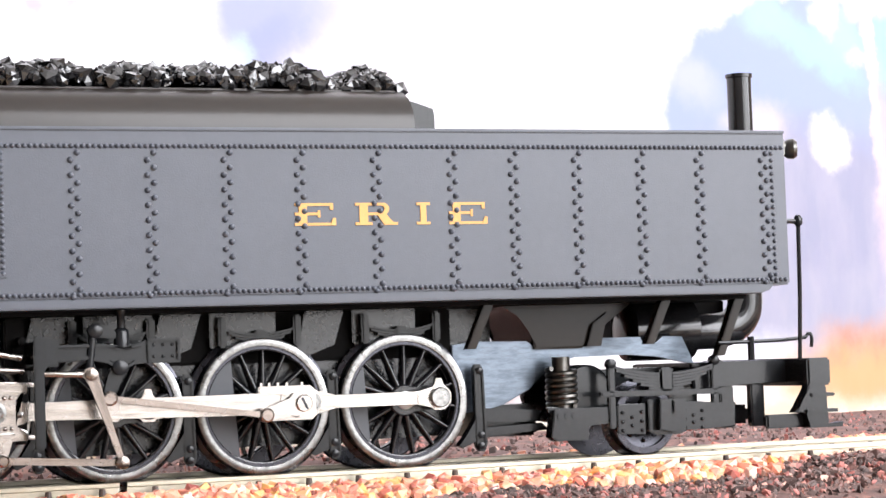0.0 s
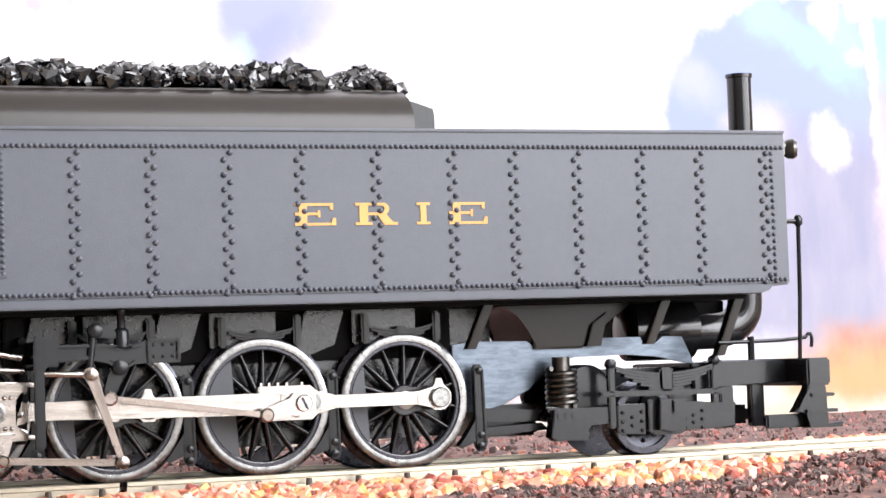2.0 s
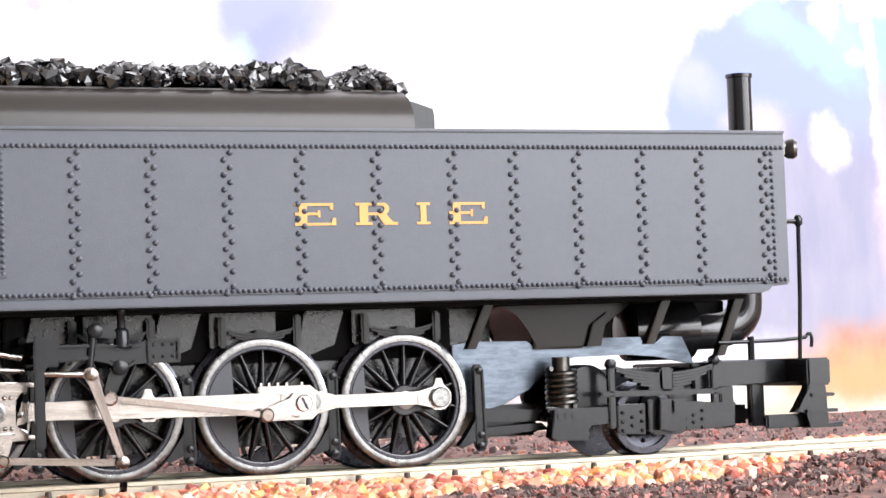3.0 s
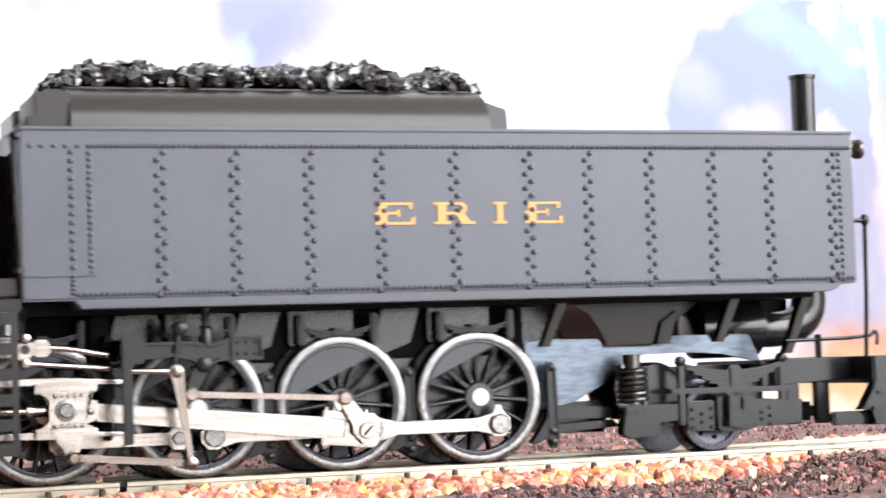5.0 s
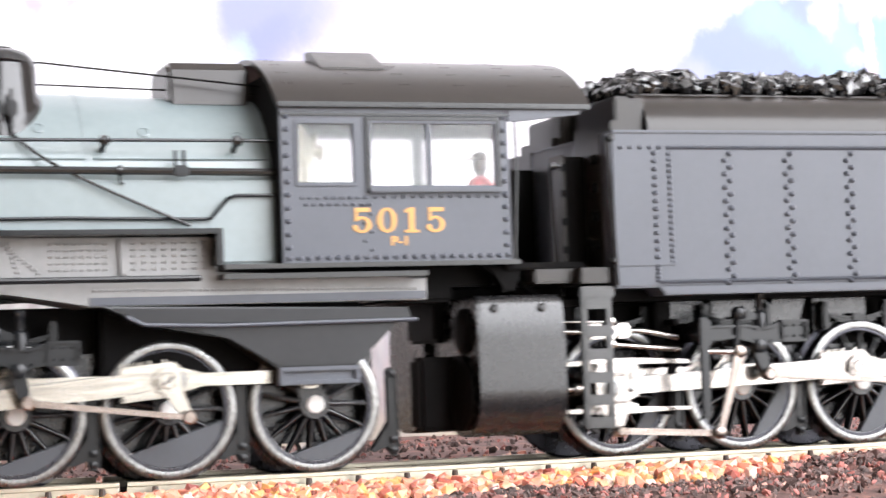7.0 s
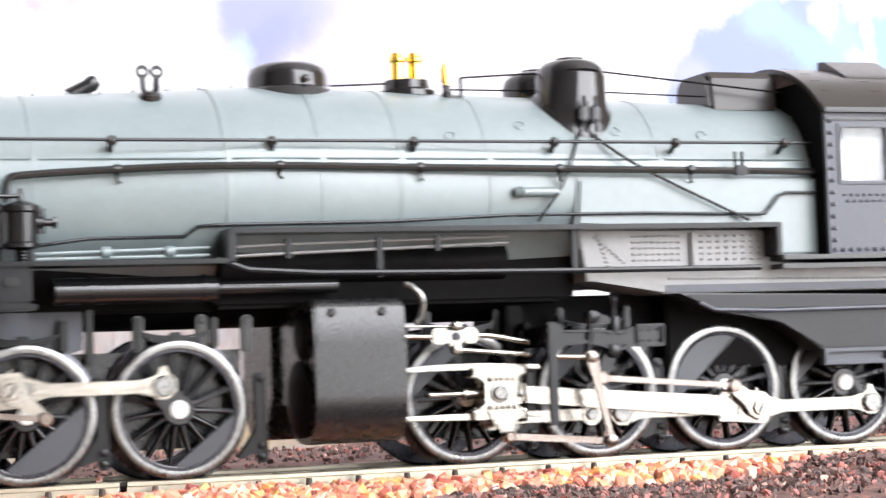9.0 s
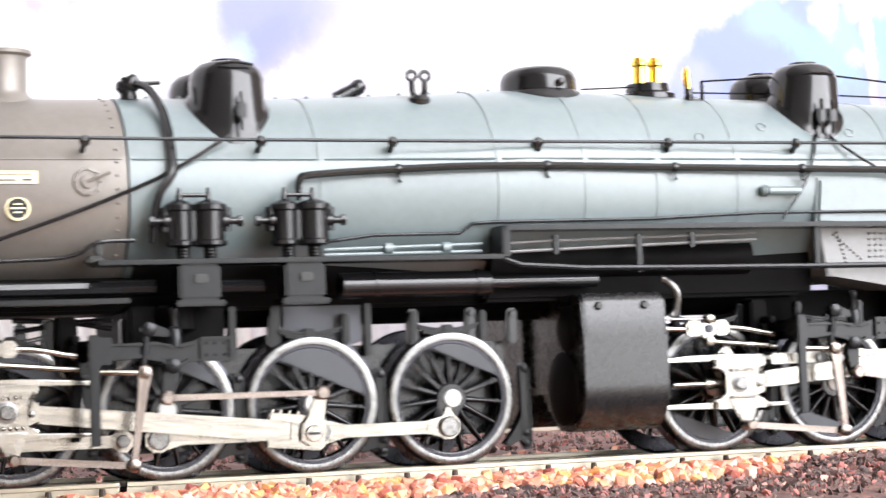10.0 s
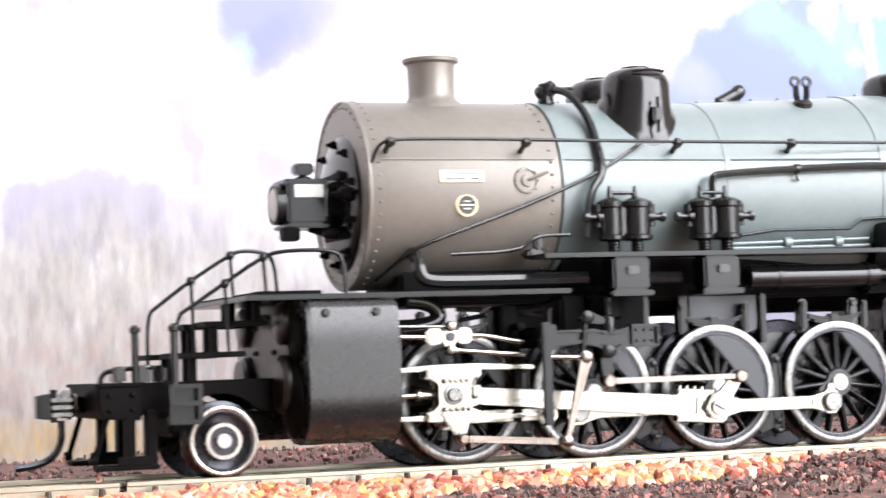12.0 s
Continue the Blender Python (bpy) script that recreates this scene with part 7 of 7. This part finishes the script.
    part("drum", bm, CYLINDER, t)
    for xa, xb, z in ((100.8, 97.9, 15.9), (127.9, 125.0, 15.8), (139.6, 136.1, 13.8)):
        bm = B()
        prism(bm, [(xa, 22.5), (xa + 1.5, 22.5), (xb + 1.3, z), (xb, z)], -15.0, -13.2, 0.12)
        part("stay", bm, HOPPER, t, "brown-black sloping stay")
    bm = B()
    prism(bm, [(119.6, 19.0), (122.0, 20.6), (120.8, 15.8), (118.6, 15.8)], -8.8, -7.4, 0.1)
    part("stay", bm, HOPPER, t)
    bm = B()
    for xa in (43.5, 60.5, 80.6):
        prism(bm, [(xa - 3.6, 22.3), (xa + 2.0, 22.3), (xa + 0.4, 17.2), (xa - 5.4, 15.0)], -8.1, -7.0, 0.1)
        box(bm, xa + 3.0, xa + 12.2, -8.2, -7.3, 17.2, 22.2, 0.15)
    part("frame_gusset", bm, CAST, t)
    bm = B()
    lathe(bm, (128, 0, 18.0), (1, 0, 0), [(3.0, 0), (4.6, 0.8), (4.6, 11), (3.0, 12)], 28)
    part("drum", bm, BLACK, t)
    # trailing truck
    bm = B()
    prism(bm, [(98.5, 16.6), (101.5, 17.0), (109.9, 16.9), (111.0, 15.9), (118.5, 15.8), (120.3, 17.0), (127.8, 16.9), (128.2, 15.9), (130.0, 15.8), (131.4, 17.0), (134.5, 16.8), (136.4, 12.7), (133.4, 13.3), (130.4, 14.0), (125.9, 14.4), (117.2, 14.4), (114.1, 13.6), (111.9, 11.7), (110.1, 10.0), (106.2, 8.0), (103.2, 7.3), (98.5, 6.8)], -7.2, -6.0, 0.1)
    part("truck_frame", bm, SCUFFED, t, "scuffed blue-black frame plate")
    bm = B()
    box(bm, 118.6, 138.5, -4.0, 4.0, 4.6, 12.4, 0.6)
    box(bm, 102.6, 111.5, -6.0, 6.0, 3.4, 7.9, 0.4)
    lathe(bm, (118.2, -9.0, 9.2), (0, 1, 0), [(1.0, 0), (3.7, 0.1), (4.0, 0.5), (4.0, 6.0)], 32)
    part("truck_core", bm, FRAME, t, "dark swing truck behind the springs")
    for s in (-1, 1):
        bm = B()
        lathe(bm, (0, s * 10.0, 0), (0, s, 0), [(4.0, 0), (4.85, 0), (5.0, -0.15), (5.0, -2.0), (5.7, -2.2), (5.7, -2.7), (4.0, -2.7), (4.0, 0)], 44, cap=False)
        w = part("trailing_wheel", bm, BLUED, t, "small trailing wheel with dark flange")
        bm = B()
        lathe(bm, (0, s * 9.6, 0), (0, s, 0), [(0.3, 0), (1.6, 0), (2.2, -0.5), (4.05, -0.3), (4.05, -2.2), (0.3, -2.2)], 36)
        for k in range(8):
            a = math.pi * k / 4
            rivet(bm, (3.0 * math.cos(a), s * 9.35, 3.0 * math.sin(a)), (0, s, 0), 0.3)
        part("wheel_disc", bm, BLUED, w)
        MOVING.append((w, lambda q: at(126.6, 0, 5.0, -covered(q) / 5.0)))
    bm = B()
    rod(bm, (126.6, -9, 5), (126.6, 9, 5), 1.0, 12)
    lathe(bm, (119.0, 5.5, 9.4), (0, 1, 0), [(4.6, 0), (4.8, 0.3), (4.8, 1.6)], 28)
    part("axle", bm, BLUED, t)
    bm = B()
    prism(bm, [(110.6, 7.5), (114.6, 7.1), (119.4, 6.9), (121.8, 7.4), (134.9, 7.3), (140.2, 6.8), (140.2, 3.5), (134.9, 3.3), (121.8, 3.3), (120.8, 5.0), (115.6, 4.4), (112, 4.4)], -12.0, -10.6, 0.15)
    box(bm, 134.9, 140.3, -12.15, -11.8, 6.5, 7.0, 0.08)
    truck = part("trailing_truck", bm, FRAME, t, "black trailing truck frame with axle box")
    for name, pts, y0, y1 in (("bolted_plate", [(121.3, 7.2), (125.6, 7.3), (125.6, 3.0), (121.3, 3.2)], -12.4, -11.95), ("bolted_plate", [(131.2, 7.2), (135.2, 7.0), (135.2, 3.3), (131.2, 3.4)], -12.4, -11.95),
                              ("axle_box_flange", [(126.0, 7.9), (131.9, 7.9), (131.9, 3.2), (130.8, 2.8), (127.0, 2.8), (126.0, 3.4)], -12.7, -11.8), ("axle_box", [(127.3, 7.9), (131.4, 7.9), (131.2, 3.9), (129.8, 3.1), (127.1, 3.6)], -14.0, -12.4), ("axle_box_lug", [(129.2, 7.7), (130.2, 7.7), (130.2, 5.9), (129.2, 5.9)], -14.5, -13.8),
                              ("pivot_bar", [(101, 4.8), (111, 5.2), (112, 4.2), (101, 3.6)], -9.2, -8.0), ("pivot_arm", [(102.5, 7.6), (111, 7.0), (111, 5.4), (102.5, 5.6)], -8.6, -7.4),
                              ("spring_seat", [(111.4, 7.0), (115.8, 7.2), (116.6, 4.4), (116.4, 2.6), (111.6, 2.6), (110.8, 3.2)], -13.0, -10.6)):
        bm = B()
        prism(bm, pts, y0, y1, 0.12)
        part(name, bm, FRAME, truck)
    bm = B()
    for x, z in ((122, 6.2), (122, 4.9), (122, 3.6), (123.5, 5.5), (123.5, 4.3), (125, 6.2), (125, 4.9), (125, 3.6), (131.8, 6.2), (131.8, 4.9), (131.8, 3.7), (133.2, 5.4), (133.2, 4.4), (134.6, 6.0), (134.6, 4.8), (134.6, 3.6)):
        rivet(bm, (x, -12.4, z), (0, -1, 0), 0.27)
    for x in (112.2, 113.3, 114.4):
        lathe(bm, (x, -13.2, 6.1), (0, 1, 0), [(0.3, 0), (0.5, 0), (0.5, 0.3)], 12)
    tagged(part("rivets", bm, FRAME, truck), kind="stuff")
    bm = B()
    prism(bm, [(118.8, 9.3), (138.6, 9.1), (138.6, 8.3), (118.8, 8.5)], -12.6, -11.6, 0.2)
    for x in (120.6, 137.0):
        box(bm, x - 0.5, x + 0.5, -12.4, -11.4, 4.0 if x < 130 else 7.0, 13.2, 0.15)
        lathe(bm, (x, -12.7, 13.2), (0, 1, 0), [(0.5, 0), (0.7, 0.1), (0.7, 1.2)], 12)
    part("equaliser_bar", bm, FRAME, truck)
    for j in range(6):
        bm = B()
        w = 9.0 - j * 1.25
        top = [(129.1 - w + 2 * w * k / 12, 13.2 - 1.55 * (1 - ((k - 6) / 6 * w / 9.0) ** 2) - 0.42 * j) for k in range(13)]
        prism(bm, top + [(x, z - 0.38) for x, z in reversed(top)], -12.4, -11.0)
        part("spring_leaf", bm, FRAME, truck)
    bm = B()
    box(bm, 128.1, 130.2, -12.7, -10.8, 9.0, 12.4, 0.3)
    part("spring_buckle", bm, FRAME, truck)
    bm = B()
    helix = [(113.6 + 2.0 * math.cos(a), -10.5 + 2.0 * math.sin(a), 7.4 + a * 0.13) for a in np.arange(0, 2 * math.pi * 6.6, 0.35)]
    tube(bm, helix, 0.37, 8, 0)
    rod(bm, (113.6, -10.5, 6.5), (113.6, -10.5, 14.4), 1.3, 12)
    part("coil_spring", bm, SPRING, truck, "tight steel coil spring")
    # coal
    bm = B()
    prism(bm, [(-11.5, 50.5), (-6, 53), (6, 53), (11.5, 50.5)], 33.5, 89.4, axis="x")
    part("bunker_floor", bm, COAL, t)
    rng = random.Random(21)
    lumps = []
    for _ in range(2300):
        x, y = rng.uniform(32.4, 90.8), rng.uniform(-11.2, 11.2)
        top = 51.3 + 4.6 * (1 - (abs(y + 1) / 13) ** 2) * (0.78 + 0.3 * noise.noise(V(x * 0.13, y * 0.13, 2)))
        top -= 1.6 * math.exp(-((x - 82.5) / 2.5) ** 2) + max(0, 36 - x) * 0.4 + max(0, x - 88.5) * 0.7
        lumps.append((x, y, top + 0.9 - rng.uniform(0, 1.2), rng.choice((0.4, 0.55, 0.7, 0.9, 1.1, 1.35))))
    return heap("coal_heap", lumps, COAL, "heap of shiny black coal filling the tender bunker", kinds=40, seed=9, flat=0.8, rough=0.34)


tender = thing("tender", "charcoal model tender heaped with coal, on the rails", "tender")
coal_heap = tender_body(tender)
engine_unit(tender, 90.2, radians(4))


def motions():
    """The train backs along the track; wheels roll, rods and valve gear follow."""
    for ob in (loco, tender, coal_heap):
        walk(ob, [(t, Matrix.Translation((covered(t) * S, 0, 0))) for t in TIMES])
    for ob, where in MOVING:
        walk(ob, [(t, where(t)) for t in TIMES])


motions()
